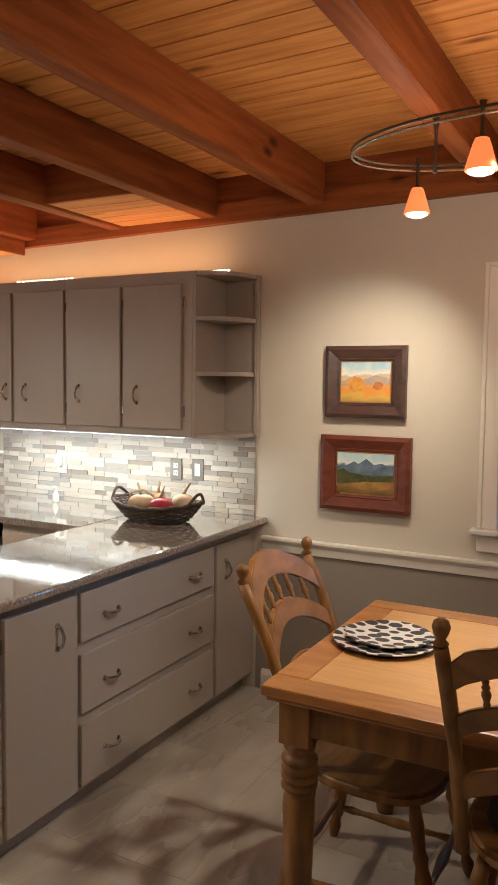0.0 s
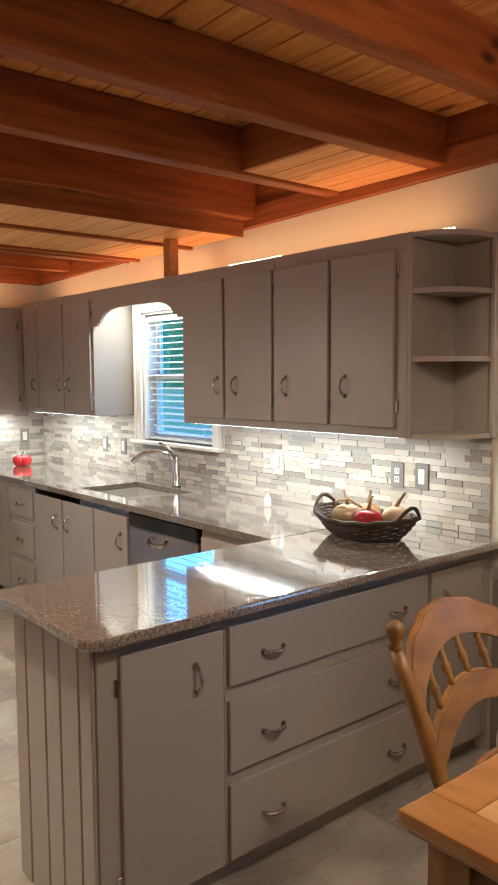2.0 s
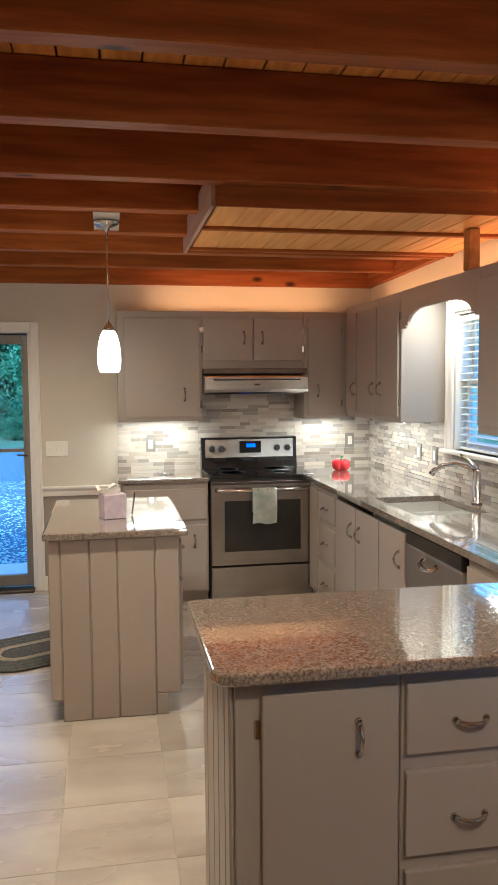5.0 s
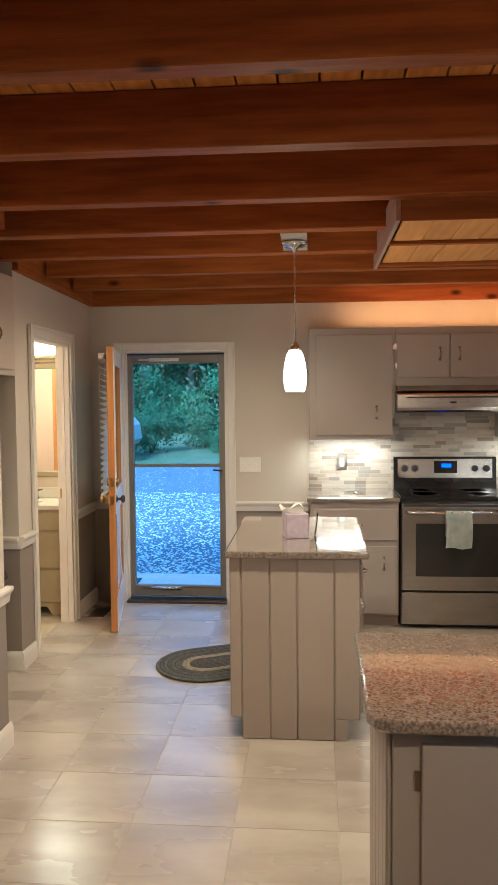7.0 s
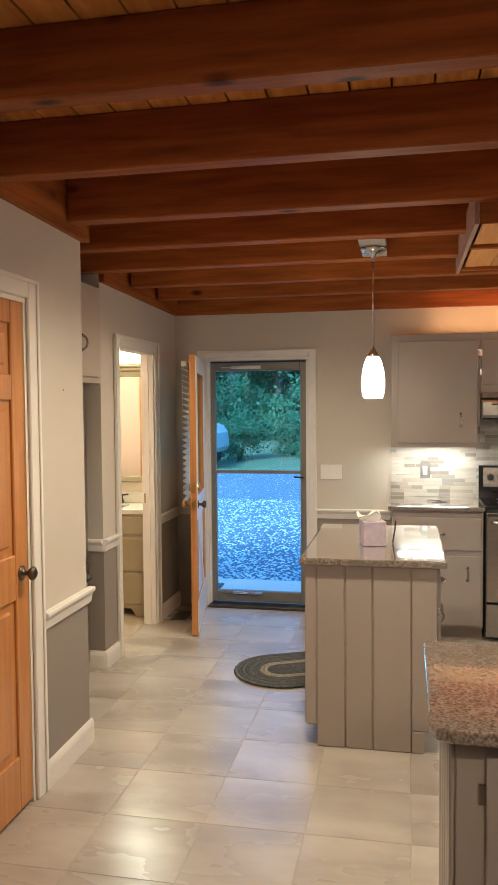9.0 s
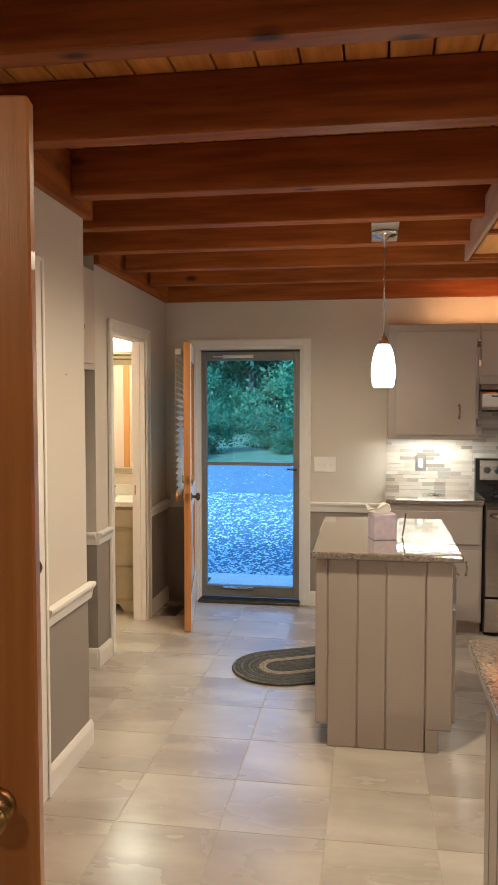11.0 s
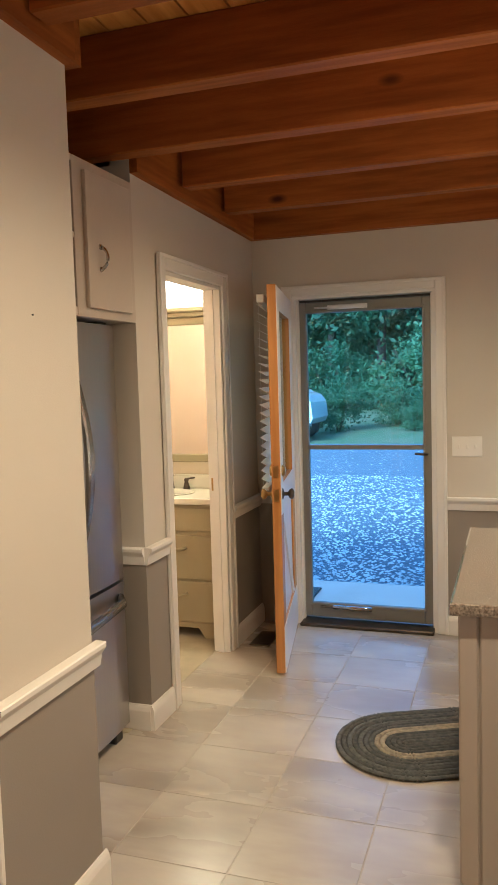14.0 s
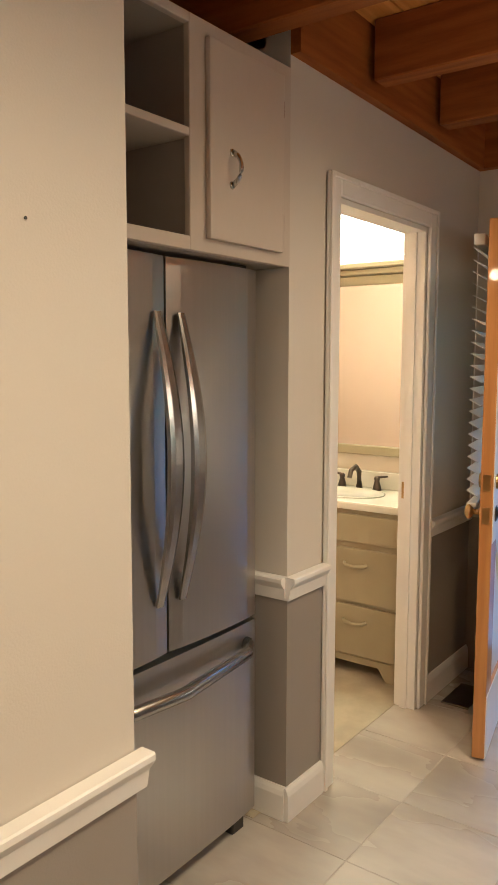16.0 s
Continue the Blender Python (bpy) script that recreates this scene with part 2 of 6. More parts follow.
M_SLAT = surf("blind_slat_vinyl", (0.78, 0.78, 0.76), (0.72, 0.72, 0.70), 4, rough=0.45, bump=0.01, vary=0.04)
M_MARB = surf("cultured_marble", (0.80, 0.76, 0.66), (0.74, 0.70, 0.60), 3, rough=0.12, bump=0, vary=0.02)
M_VANITY = surf("sage_vanity_paint", (0.41, 0.35, 0.215), (0.37, 0.31, 0.19), 3, rough=0.4, bump=0.04, vary=0.04)
M_BATHFL = surf("beige_vinyl_floor", (0.48, 0.41, 0.28), (0.38, 0.32, 0.22), 9, rough=0.4, bump=0.05, fine=60)
M_MIRROR = surf("mirror_silver", (0.85, 0.85, 0.83), (0.84, 0.84, 0.82), 2, rough=0.01, rough2=0.015, metal=1.0, bump=0, vary=0.01)
M_ALU = surf("taupe_aluminium", (0.25, 0.235, 0.20), (0.22, 0.205, 0.175), 4, rough=0.4, metal=0.3, bump=0.02, vary=0.03)
# Pane tint shifts the daylight towards cyan; the glass itself is clear.
M_GLASS = glass("daylight_tint_glass", color=(0.80, 0.97, 0.97))
M_BULB = glow("opal_glass_lit", (1.0, 0.76, 0.50), 7.0)
M_AMBER = glow("amber_glass_lit", (1.0, 0.17, 0.02), 0.7)
M_HOT = glow("lamp_filament", (1.0, 0.60, 0.25), 12.0)
M_LEDS = glow("led_strip", (1.0, 0.82, 0.60), 9.0)
M_VAN = glow("vanity_diffuser", (1.0, 0.84, 0.60), 9.0)
M_BLUE = glow("blue_clock_digits", (0.02, 0.09, 1.0), 1.6)
MOSAIC = [surf("mosaic_" + n, c, tuple(v * 0.88 for v in c), 9, (0.4, 0.4, 3), rough=rg, bump=0.03, fine=60, vary=0.1) for n, c, rg in (
    ("ivory", (0.56, 0.51, 0.45), 0.25), ("sand", (0.47, 0.41, 0.345), 0.3), ("taupe", (0.32, 0.28, 0.24), 0.2), ("grey", (0.40, 0.37, 0.34), 0.12), ("pearl", (0.60, 0.56, 0.50), 0.15))]
M_MGROUT = surf("mosaic_grout", (0.52, 0.47, 0.41), (0.46, 0.42, 0.36), 20, rough=0.8, bump=0.1)

# ---- mesh helpers ----


def add_box(bm, x0, x1, y0, y1, z0, z1):
    x0, x1, y0, y1, z0, z1 = min(x0, x1), max(x0, x1), min(y0, y1), max(y0, y1), min(z0, z1), max(z0, z1)
    vs = [bm.verts.new((x, y, z)) for z in (z0, z1) for x, y in ((x0, y0), (x1, y0), (x1, y1), (x0, y1))]
    for f in ((3, 2, 1, 0), (4, 5, 6, 7), (0, 1, 5, 4), (1, 2, 6, 5), (2, 3, 7, 6), (3, 0, 4, 7)):
        bm.faces.new([vs[i] for i in f])
    return bm


def boxes(*bs, bevel=0.0, seg=1):
    bm = bmesh.new()
    for b in bs:
        add_box(bm, *b)
    if bevel:
        bmesh.ops.bevel(bm, geom=bm.edges[:], offset=bevel, segments=seg, affect='EDGES', profile=0.6)
    return bm


def lathe(profile, n=16, bm=None, m=None):
    """Turned shape from (radius, height) steps about z."""
    bm = bm or bmesh.new()
    m = m or Matrix()
    rings = []
    for r, z in profile:
        rings.append([bm.verts.new(m @ Vector((r * math.cos(2 * math.pi * i / n), r * math.sin(2 * math.pi * i / n), z))) for i in range(n)])
    for a, b in zip(rings, rings[1:]):
        for i in range(n):
            f = bm.faces.new((a[i], a[(i + 1) % n], b[(i + 1) % n], b[i]))
            f.smooth = True
    bm.faces.new(rings[0][::-1])
    bm.faces.new(rings[-1])
    return bm


def turned(p, q, profile, n=12, bm=None):
    """A lathe shape from p to q; profile heights run 0 to 1."""
    p, q = Vector(p), Vector(q)
    d = q - p
    m = Matrix.Translation(p) @ d.to_track_quat('Z', 'Y').to_matrix().to_4x4()
    return lathe([(r, z * d.length) for r, z in profile], n, bm, m)


def tube(pts, r, n=8, bm=None, flat=1.0):
    bm = bm or bmesh.new()
    pts = [Vector(p) for p in pts]
    rings = []
    for i, p in enumerate(pts):
        d = (pts[min(i + 1, len(pts) - 1)] - pts[max(i - 1, 0)]).normalized()
        up = Vector((0, 0, 1)) if abs(d.z) < 0.95 else Vector((0, 1, 0))
        a = d.cross(up).normalized()
        b = a.cross(d)
        rr = r[i] if isinstance(r, (list, tuple)) else r
        rings.append([bm.verts.new(p + a * rr * math.cos(2 * math.pi * k / n) + b * rr * flat * math.sin(2 * math.pi * k / n)) for k in range(n)])
    for a, b in zip(rings, rings[1:]):
        for k in range(n):
            f = bm.faces.new((a[k], a[(k + 1) % n], b[(k + 1) % n], b[k]))
            f.smooth = True
    bm.faces.new(rings[0][::-1])
    bm.faces.new(rings[-1])
    bmesh.ops.recalc_face_normals(bm, faces=bm.faces[:])
    return bm


def prism(poly, axis, a, b, bm=None):
    """A flat outline of (u, v) pushed from a to b along an axis: 'x' takes (y, z), 'y' takes (x, z), 'z' takes (x, y)."""
    bm = bm or bmesh.new()
    put = {'x': lambda u, v, w: (w, u, v), 'y': lambda u, v, w: (u, w, v), 'z': lambda u, v, w: (u, v, w)}[axis]
    lo = [bm.verts.new(put(u, v, a)) for u, v in poly]
    hi = [bm.verts.new(put(u, v, b)) for u, v in poly]
    n = len(poly)
    bm.faces.new(lo)
    bm.faces.new(hi)
    for i in range(n):
        bm.faces.new((lo[i], lo[(i + 1) % n], hi[(i + 1) % n], hi[i]))
    bmesh.ops.recalc_face_normals(bm, faces=bm.faces[:])
    return bm


def mesh(name, bm, material):
    me = bpy.data.meshes.new(name)
    bm.to_mesh(me)
    bm.free()
    for m in (material if isinstance(material, (list, tuple)) else (material,)):
        me.materials.append(m)
    return me


def solid(name, bm, material, label="", category="", kind="", group=""):
    return tagged(new(name, mesh(name, bm, material)), label, category, group, kind)


def thing(name, loc, label, category, group="", kind=""):
    ob = new(name)
    ob.location = loc
    ob.empty_display_size = 0.05
    return tagged(ob, label, category, group, kind)


def part(name, bm, material, parent, label=""):
    """One mesh in world coordinates under a thing or a part."""
    ob = new(name, mesh(name, bm, material))
    ob.parent = parent
    ob.matrix_parent_inverse = parent.matrix_basis.inverted() if parent.parent is None else Matrix()
    return tagged(ob, label)


def piece(name, me, parent, loc, rz=0.0):
    ob = new(name, me)
    ob.parent = parent
    ob.matrix_parent_inverse = parent.matrix_basis.inverted()
    ob.location = loc
    ob.rotation_euler = (0, 0, rz)
    return ob


def P(x, y, z):
    return Vector((x, y, z))


def pull(parent, c, along, out, length=0.084, depth=0.028, name="handle"):
    """A bowed metal pull with two foot plates; c lies on the face."""
    c, a, o = Vector(c), Vector(along).normalized(), Vector(out).normalized()
    pts = []
    for i in range(9):
        s = i / 8
        pts.append(c + a * length * (s - 0.5) + o * (0.003 + depth * math.sin(math.pi * s) ** 0.55))
    bm = tube(pts, [0.008, 0.0065, 0.006, 0.006, 0.0065, 0.006, 0.006, 0.0065, 0.008], 8)
    for s in (-1, 1):
        turned(c + a * s * length / 2, c + a * s * length / 2 + o * 0.006, [(0.011, 0), (0.010, 0.7), (0.007, 1)], 8, bm)
    part(name, bm, M_CHROME, parent, "shiny bowed chrome pull")


def hinge(parent, c, out, w=0.012):
    c, o = Vector(c), Vector(out)
    e = Vector((abs(o.y), abs(o.x), 0)) * w + Vector((abs(o.x), abs(o.y), 0)) * 0.004 + Vector((0, 0, 0.024))
    c = c + o * 0.004
    part("hinge", boxes((c.x - e.x, c.x + e.x, c.y - e.y, c.y + e.y, c.z - e.z, c.z + e.z), bevel=0.002), M_CHROME, parent, "small metal hinge")


def front(parent, axis, face, u0, u1, z0, z1, handle=None, hinge_side=0, name="door", t=0.018):
    """A slab door or drawer front on a cabinet face. axis 'x' faces +x, 'y' faces -y, 'Y' faces +y; handle: (u, z, 'v' or 'h')."""
    o = {'x': Vector((1, 0, 0)), 'y': Vector((0, -1, 0)), 'Y': Vector((0, 1, 0))}[axis]
    if axis == 'x':
        b = (face, face + t, u0, u1, z0, z1)
    else:
        b = (u0, u1, face, face + t * o.y, z0, z1)
    d = part(name, boxes(b, bevel=0.005, seg=2), M_CAB, parent)
    at = (lambda u, z: Vector((face, u, z)) + o * t) if axis == 'x' else (lambda u, z: Vector((u, face, z)) + o * t)
    if handle:
        u, z, way = handle
        along = (0, 0, 1) if way == 'v' else ((0, 1, 0) if axis == 'x' else (1, 0, 0))
        pull(d, at(u, z), along, o)
    if hinge_side:
        u = u0 - 0.004 if hinge_side < 0 else u1 + 0.004
        for z in (z0 + 0.09, z1 - 0.09):
            hinge(d, at(u, z) - o * t, o)
    return d

# ---- structure ----


def zf(x):
    """Underside of the frieze boards; the roof falls gently to the west."""
    return 2.40 + 0.02 * (x + 3.3)


def zb(x):
    return zf(x) + 0.035


TOP = 2.85
floor = solid("floor", boxes((-6.0, 2.3, -1.7, 3.95, -0.12, -0.0012)), M_GROUT, "pale beige stone-look floor tiles with grout", "floor", "structure")
solid("bathroom_floor", boxes((-5.9, -4.2, -1.7, -0.055, -0.01, 0.002)), M_BATHFL, "beige mottled sheet floor in bathroom", "floor", "structure")
# north wall with the sink window and the dining window
WX0, WX1, WZ0, WZ1 = -4.27, -3.47, 1.17, 2.02
DX0, DX1, DZ0, DZ1 = -0.35, 0.55, 0.97, 2.07
solid("wall_north", boxes((XW - 0.15, WX0, YN, YN + 0.15, 0, TOP), (WX0, WX1, YN, YN + 0.15, 0, WZ0), (WX0, WX1, YN, YN + 0.15, WZ1, TOP),
      (WX1, DX0, YN, YN + 0.15, 0, TOP), (DX0, DX1, YN, YN + 0.15, 0, DZ0), (DX0, DX1, YN, YN + 0.15, DZ1, TOP), (DX1, 2.3, YN, YN + 0.15, 0, TOP)),
      M_WALL, "greige painted plaster wall with two windows", "wall", "structure")
OY0, OY1, OZ = 0.275, 1.115, 2.0
solid("wall_west", boxes((XW - 0.15, XW, -1.7, OY0, 0, TOP), (XW - 0.15, XW, OY0, OY1, OZ, TOP), (XW - 0.15, XW, OY1, YN, 0, TOP)),
      M_WALL, "greige painted wall with outside door", "wall", "structure")
BX0, BX1, BZ = -5.265, -4.54, 2.02
solid("wall_bathroom", boxes((XW, BX0, YB - 0.09, YB, 0, TOP), (BX0, BX1, YB - 0.09, YB, BZ, TOP), (BX1, XS, YB - 0.09, YB, 0, TOP), (XS - 0.1, XS, -0.85, YB - 0.09, 0, TOP)),
      M_WALL, "greige painted wall round bathroom doorway", "wall", "structure")
CX0, CX1, EX0, EX1 = -2.70, -1.94, -1.655, -0.89
solid("wall_south", boxes((XC, CX0, YC - 0.12, YC, 0, TOP), (CX0, CX1, YC - 0.12, YC, 2.06, TOP), (CX1, EX0, YC - 0.12, YC, 0, TOP), (EX0, EX1, YC - 0.12, YC, 2.06, TOP),
      (EX1, -0.12, YC - 0.12, YC, 0, TOP), (XC, XC + 0.08, -0.85, YC - 0.12, 0, TOP), (-0.22, -0.12, -1.7, YC - 0.12, 0, TOP)),
      M_WALL, "greige painted wall with two doorways", "wall", "structure")
solid("wall_niche_back", boxes((XS - 0.1, XC + 0.08, -0.95, -0.85, 0, TOP)), M_WALL, "greige wall behind refrigerator", "wall", "structure")
solid("wall_closet", boxes((-3.2, -0.22, -0.75, -0.65, 0, TOP)), M_WALL, "plain wall at back of closets", "wall", "structure")
solid("wall_bathroom_inner", boxes((XW, XS, -1.7, -1.6, 0, TOP), (XS - 0.1, XS, -1.6, -0.95, 0, TOP)), M_BATH, "cream painted bathroom wall", "wall", "structure")
solid("wall_bathroom_lining", boxes((XW, XW + 0.012, -1.6, YB - 0.09, 0, 2.6)), M_BATH, "cream painted bathroom wall behind vanity", "wall", "structure")
solid("wall_bathroom_lining_b", boxes((XS - 0.112, XS - 0.1, -1.6, YB - 0.09, 0, 2.42)), surf("peach_wall_paint", (0.66, 0.47, 0.34), (0.62, 0.44, 0.315), 1.5, rough=0.5, bump=0.1, fine=220, vary=0.03), "peach painted bathroom wall facing mirror", "wall", "structure")
# Added strip, placed to reflect as an upright golden stripe in the mirror.
solid("trim_linen_door", boxes((XS - 0.13, XS - 0.112, -0.78, -0.72, 0, 2.08), bevel=0.004), M_DOORW, "stained pine upright strip added to show in bathroom mirror", "trim", "structure")
solid("wall_east", boxes((2.2, 2.3, -1.7, YN, 0, TOP)), M_WALL, "plain greige wall", "wall", "structure")
solid("wall_far_south", boxes((-0.12, 2.2, -1.7, -1.6, 0, TOP)), M_WALL, "plain greige wall", "wall", "structure")
solid("bathroom_ceiling", boxes((XW, XS, -1.6, YB - 0.09, 2.42, 2.47)), M_BATH, "white bathroom ceiling", "ceiling", "structure")

# darker paint below the chair rail
low = 0.745
solid("lower_wall_paint_north", boxes((-1.56, 2.2, YN - 0.004, YN, 0, low)), M_WALLD, "dark grey paint below chair rail", "wall", "structure")
solid("lower_wall_paint_west", boxes((XW, XW + 0.004, OY1 + 0.06, 1.75, 0, low), (XW, XW + 0.004, YB, OY0 - 0.06, 0, low)), M_WALLD, "dark grey paint below chair rail", "wall", "structure")
solid("lower_wall_paint_south", boxes((XC, CX0 - 0.08, YC, YC + 0.004, 0, 0.70), (CX1 + 0.08, EX0 - 0.07, YC, YC + 0.004, 0, 0.70), (EX1 + 0.07, -0.12, YC, YC + 0.004, 0, 0.70)), M_WALLD, "dark grey paint below chair rail", "wall", "structure")
solid("lower_wall_paint_stub", boxes((BX1 + 0.07, XS, YB, YB + 0.004, 0, low), (XS, XS + 0.004, -0.85, YB + 0.004, 0, low), (XW + 0.004, BX0 - 0.07, YB, YB + 0.004, 0, low)), M_WALLD, "dark grey paint below chair rail", "wall", "structure")


def rail_profile(z0, z1, d):
    h = z1 - z0
    return [(0, z0), (d * 0.35, z0), (d * 0.45, z0 + h * 0.25), (d * 0.55, z0 + h * 0.5), (d * 0.9, z0 + h * 0.72), (d, z0 + h * 0.8), (d, z0 + h * 0.95), (d * 0.9, z1), (0, z1)]


def run_x(name, x0, x1, y, sgn, prof, label):
    solid(name, prism([(y + sgn * d, z) for d, z in prof], 'x', x0, x1), M_TRIM, label, "trim", "structure")


def run_y(name, y0, y1, x, sgn, prof, label):
    solid(name, prism([(x + sgn * d, z) for d, z in prof], 'y', y0, y1), M_TRIM, label, "trim", "structure")


RAIL = rail_profile(0.735, 0.81, 0.035)
RAILN, RAILS = rail_profile(0.75, 0.825, 0.035), rail_profile(0.685, 0.76, 0.035)
BASE = [(0, 0), (0.016, 0), (0.016, 0.085), (0.012, 0.1), (0.006, 0.112), (0, 0.112)]
CR, BB = "white moulded chair rail along wall", "white baseboard along wall"
for prof, nm, lb in ((RAIL, "trim_rail", CR), (BASE, "baseboard", BB)):
    run_x(nm + "_north", -1.52, 2.2, YN - 0.004, -1, RAILN if prof is RAIL else prof, lb)
    run_x(nm + "_south", XC - 0.016, CX0 - 0.08, YC + 0.004, 1, RAILS if prof is RAIL else prof, lb)
    run_x(nm + "_south_b", CX1 + 0.08, EX0 - 0.07, YC + 0.004, 1, RAILS if prof is RAIL else prof, lb)
    run_x(nm + "_south_c", EX1 + 0.07, -0.12, YC + 0.004, 1, RAILS if prof is RAIL else prof, lb)
    run_x(nm + "_stub", BX1 + 0.07, XS + 0.016, YB + 0.004, 1, prof, lb)
    run_y(nm + "_stub_side", -0.85, YB + 0.004, XS + 0.004, 1, prof, lb)
    run_x(nm + "_corner", XW + 0.004, BX0 - 0.07, YB + 0.004, 1, prof, lb)
    run_y(nm + "_west", OY1 + 0.06, 1.74, XW + 0.004, 1, prof, lb)


def casing(name, axis, w, a0, a1, z1, wd, sgn, t=0.02, z0=0.0, label="white painted door casing", depth=0.12):
    """Trim boards round an opening, and the jamb lining through the wall behind them."""
    ob = thing(name, (w, a0, z0) if axis == 'x' else (a0, w, z0), label, "trim", kind="structure")

    def b(u0, u1, v0, v1, d0, d1):
        return (w + sgn * d0, w + sgn * d1, u0, u1, v0, v1) if axis == 'x' else (u0, u1, w + sgn * d0, w + sgn * d1, v0, v1)
    for nm, u0, u1, v0, v1 in (("side_casing", a0 - wd, a0, z0, z1 + wd), ("side_casing", a1, a1 + wd, z0, z1 + wd), ("head_casing", a0, a1, z1, z1 + wd)):
        bm = boxes(b(u0, u1, v0, v1, 0.004, t), bevel=0.004)
        part(nm, bm, M_TRIM, ob)
    part("outer_bead", boxes(b(a0 - wd, a0 - wd + 0.018, z0, z1 + wd, t, t + 0.008), b(a1 + wd - 0.018, a1 + wd, z0, z1 + wd, t, t + 0.008), b(a0 - wd + 0.018, a1 + wd - 0.018, z1 + wd - 0.018, z1 + wd, t, t + 0.008), bevel=0.003), M_TRIM, ob)
    part("jamb", boxes(b(a0, a0 + 0.018, z0, z1, -depth, 0.004), b(a1 - 0.018, a1, z0, z1, -depth, 0.004), b(a0 + 0.018, a1 - 0.018, z1 - 0.018, z1, -depth, 0.004),
         b(a0 + 0.018, a0 + 0.03, z0, z1 - 0.018, -0.06, -0.03), b(a1 - 0.03, a1 - 0.018, z0, z1 - 0.018, -0.06, -0.03)), M_TRIM, ob)
    return ob


bathcase = casing("trim_bathroom_door", 'y', YB, BX0, BX1, BZ, 0.07, 1, depth=0.09, label="cream white casing round open bathroom doorway")
part("strike_plate", boxes((BX0 + 0.018, BX0 + 0.021, YB - 0.075, YB - 0.03, 0.91, 0.98), bevel=0.001), M_BRASS, bathcase, "brass strike plate")
casing("trim_outside_door", 'x', XW, OY0, OY1, OZ, 0.06, 1, depth=0.15, label="white casing round outside door")
casing("trim_panel_door", 'y', YC, CX0, CX1, 2.06, 0.08, 1, label="white casing round closed panel door")
casing("trim_closet_door", 'y', YC, EX0, EX1, 2.06, 0.065, 1, label="white casing round closet doorway")

# ceiling: plank deck, beams, friezes, dropped panel
bm = bmesh.new()
y = -1.7
w = 0.135
while y < 3.9:
    add_box(bm, -6.0, 2.3, y + 0.004, y + w - 0.004, 2.66, 2.685)
    y += w
for v in bm.verts:
    v.co.z += 0.02 * (v.co.x + 3.3) - 0.03
deck = solid("ceiling", bm, M_DECK, "knotty pine plank ceiling deck with dark grooves", "ceiling", "structure")
solid("ceiling_roof", boxes((-6.0, 2.3, -1.75, 3.95, 2.80, 2.86)), M_BEAM, "dark boards over ceiling deck", "ceiling", "structure")
BEAMS = (0.17, -0.44, -1.245, -1.845, -2.445, -3.08, -3.62, -4.16, -4.71, -5.26)


def beam(x, y0, y1, w=0.085):
    b = boxes((x - w / 2, x + w / 2, y0, y1, zb(x), zb(x) + 0.195), bevel=0.005)
    return solid("ceiling_beam", b, M_BEAM, "red-brown stained wooden ceiling beam", "beam", group="ceiling beams")


for x in BEAMS:
    beam(x, YC + 0.04 if x > XC - 0.05 else (YB + 0.06 if x < -4.3 else -0.85), YN - 0.03)
for x in (0.78, 1.39, 1.95):
    beam(x, -1.6, YN - 0.03)


def slanted(x0, x1, y0, y1, h0, h1):
    bm = boxes((x0, x1, y0, y1, h0, h1))
    for v in bm.verts:
        v.co.z += zf(v.co.x) - 2.40
    return bm


FR = "red-brown stained frieze board under beams"
# Added board shuts a bright leak above the fridge niche, set back for shade.
solid("trim_frieze_niche", boxes((XS, XC, -0.60, -0.56, 2.342, 2.66)), M_FRIEZE, FR, "trim", "structure")
solid("trim_frieze_north", slanted(XW, 2.2, YN - 0.03, YN, 2.40, 2.66), M_FRIEZE, FR, "trim", "structure")
solid("trim_frieze_north_b", slanted(XW, 2.2, YN - 0.045, YN - 0.03, 2.40, 2.50), M_FRIEZE, FR, "trim", "structure")
solid("trim_frieze_west", slanted(XW, XW + 0.045, YB, YN - 0.045, 2.40, 2.66), M_BEAM, FR, "trim", "structure")
solid("trim_frieze_bathroom", slanted(XW + 0.045, XS, YB, YB + 0.035, 2.40, 2.66), M_FRIEZE, FR, "trim", "structure")
solid("trim_frieze_south", slanted(XC, -0.12, YC, YC + 0.035, 2.40, 2.66), M_FRIEZE, FR, "trim", "structure")
solid("trim_frieze_return", slanted(XC - 0.03, XC, YC - 0.5, YC + 0.035, 2.40, 2.66), M_BEAM, FR, "trim", "structure")

panel = thing("ceiling_panel", (-3.7, 3.0, 2.36), "dropped pine board panel framed in red-brown stain", "ceiling panel")
PX0, PX1, PY0 = -4.33, -3.135, 2.15
pz = zb(-3.1) - 0.085
for i in range(12):
    y0 = PY0 + 0.02 + i * 0.134
    y1 = min(y0 + 0.13, YN - 0.05)
    part("panel_board", boxes((PX0, PX1, y0, y1, pz + 0.012, pz + 0.03), bevel=0.004), M_PANEL, panel)
part("front_fascia", boxes((PX1, PX1 + 0.014, PY0, YN - 0.05, pz, pz + 0.10), bevel=0.003), M_BEAM, panel)
part("rear_fascia", boxes((PX0 - 0.02, PX0, PY0, YN - 0.05, pz, pz + 0.10), bevel=0.003), M_BEAM, panel)
part("end_board", boxes((PX0 - 0.02, PX1 + 0.014, PY0 - 0.02, PY0, pz, pz + 0.16), bevel=0.003), surf("weathered_board", (0.34, 0.22, 0.17), (0.27, 0.16, 0.12), 4, (1, 6, 6), rough=0.5), panel, "greyish mauve side board")
for x in (-3.62, -4.22):
    part("batten", boxes((x - 0.018, x + 0.018, PY0, YN - 0.05, pz - 0.006, pz + 0.012), bevel=0.003), M_BEAM, panel)
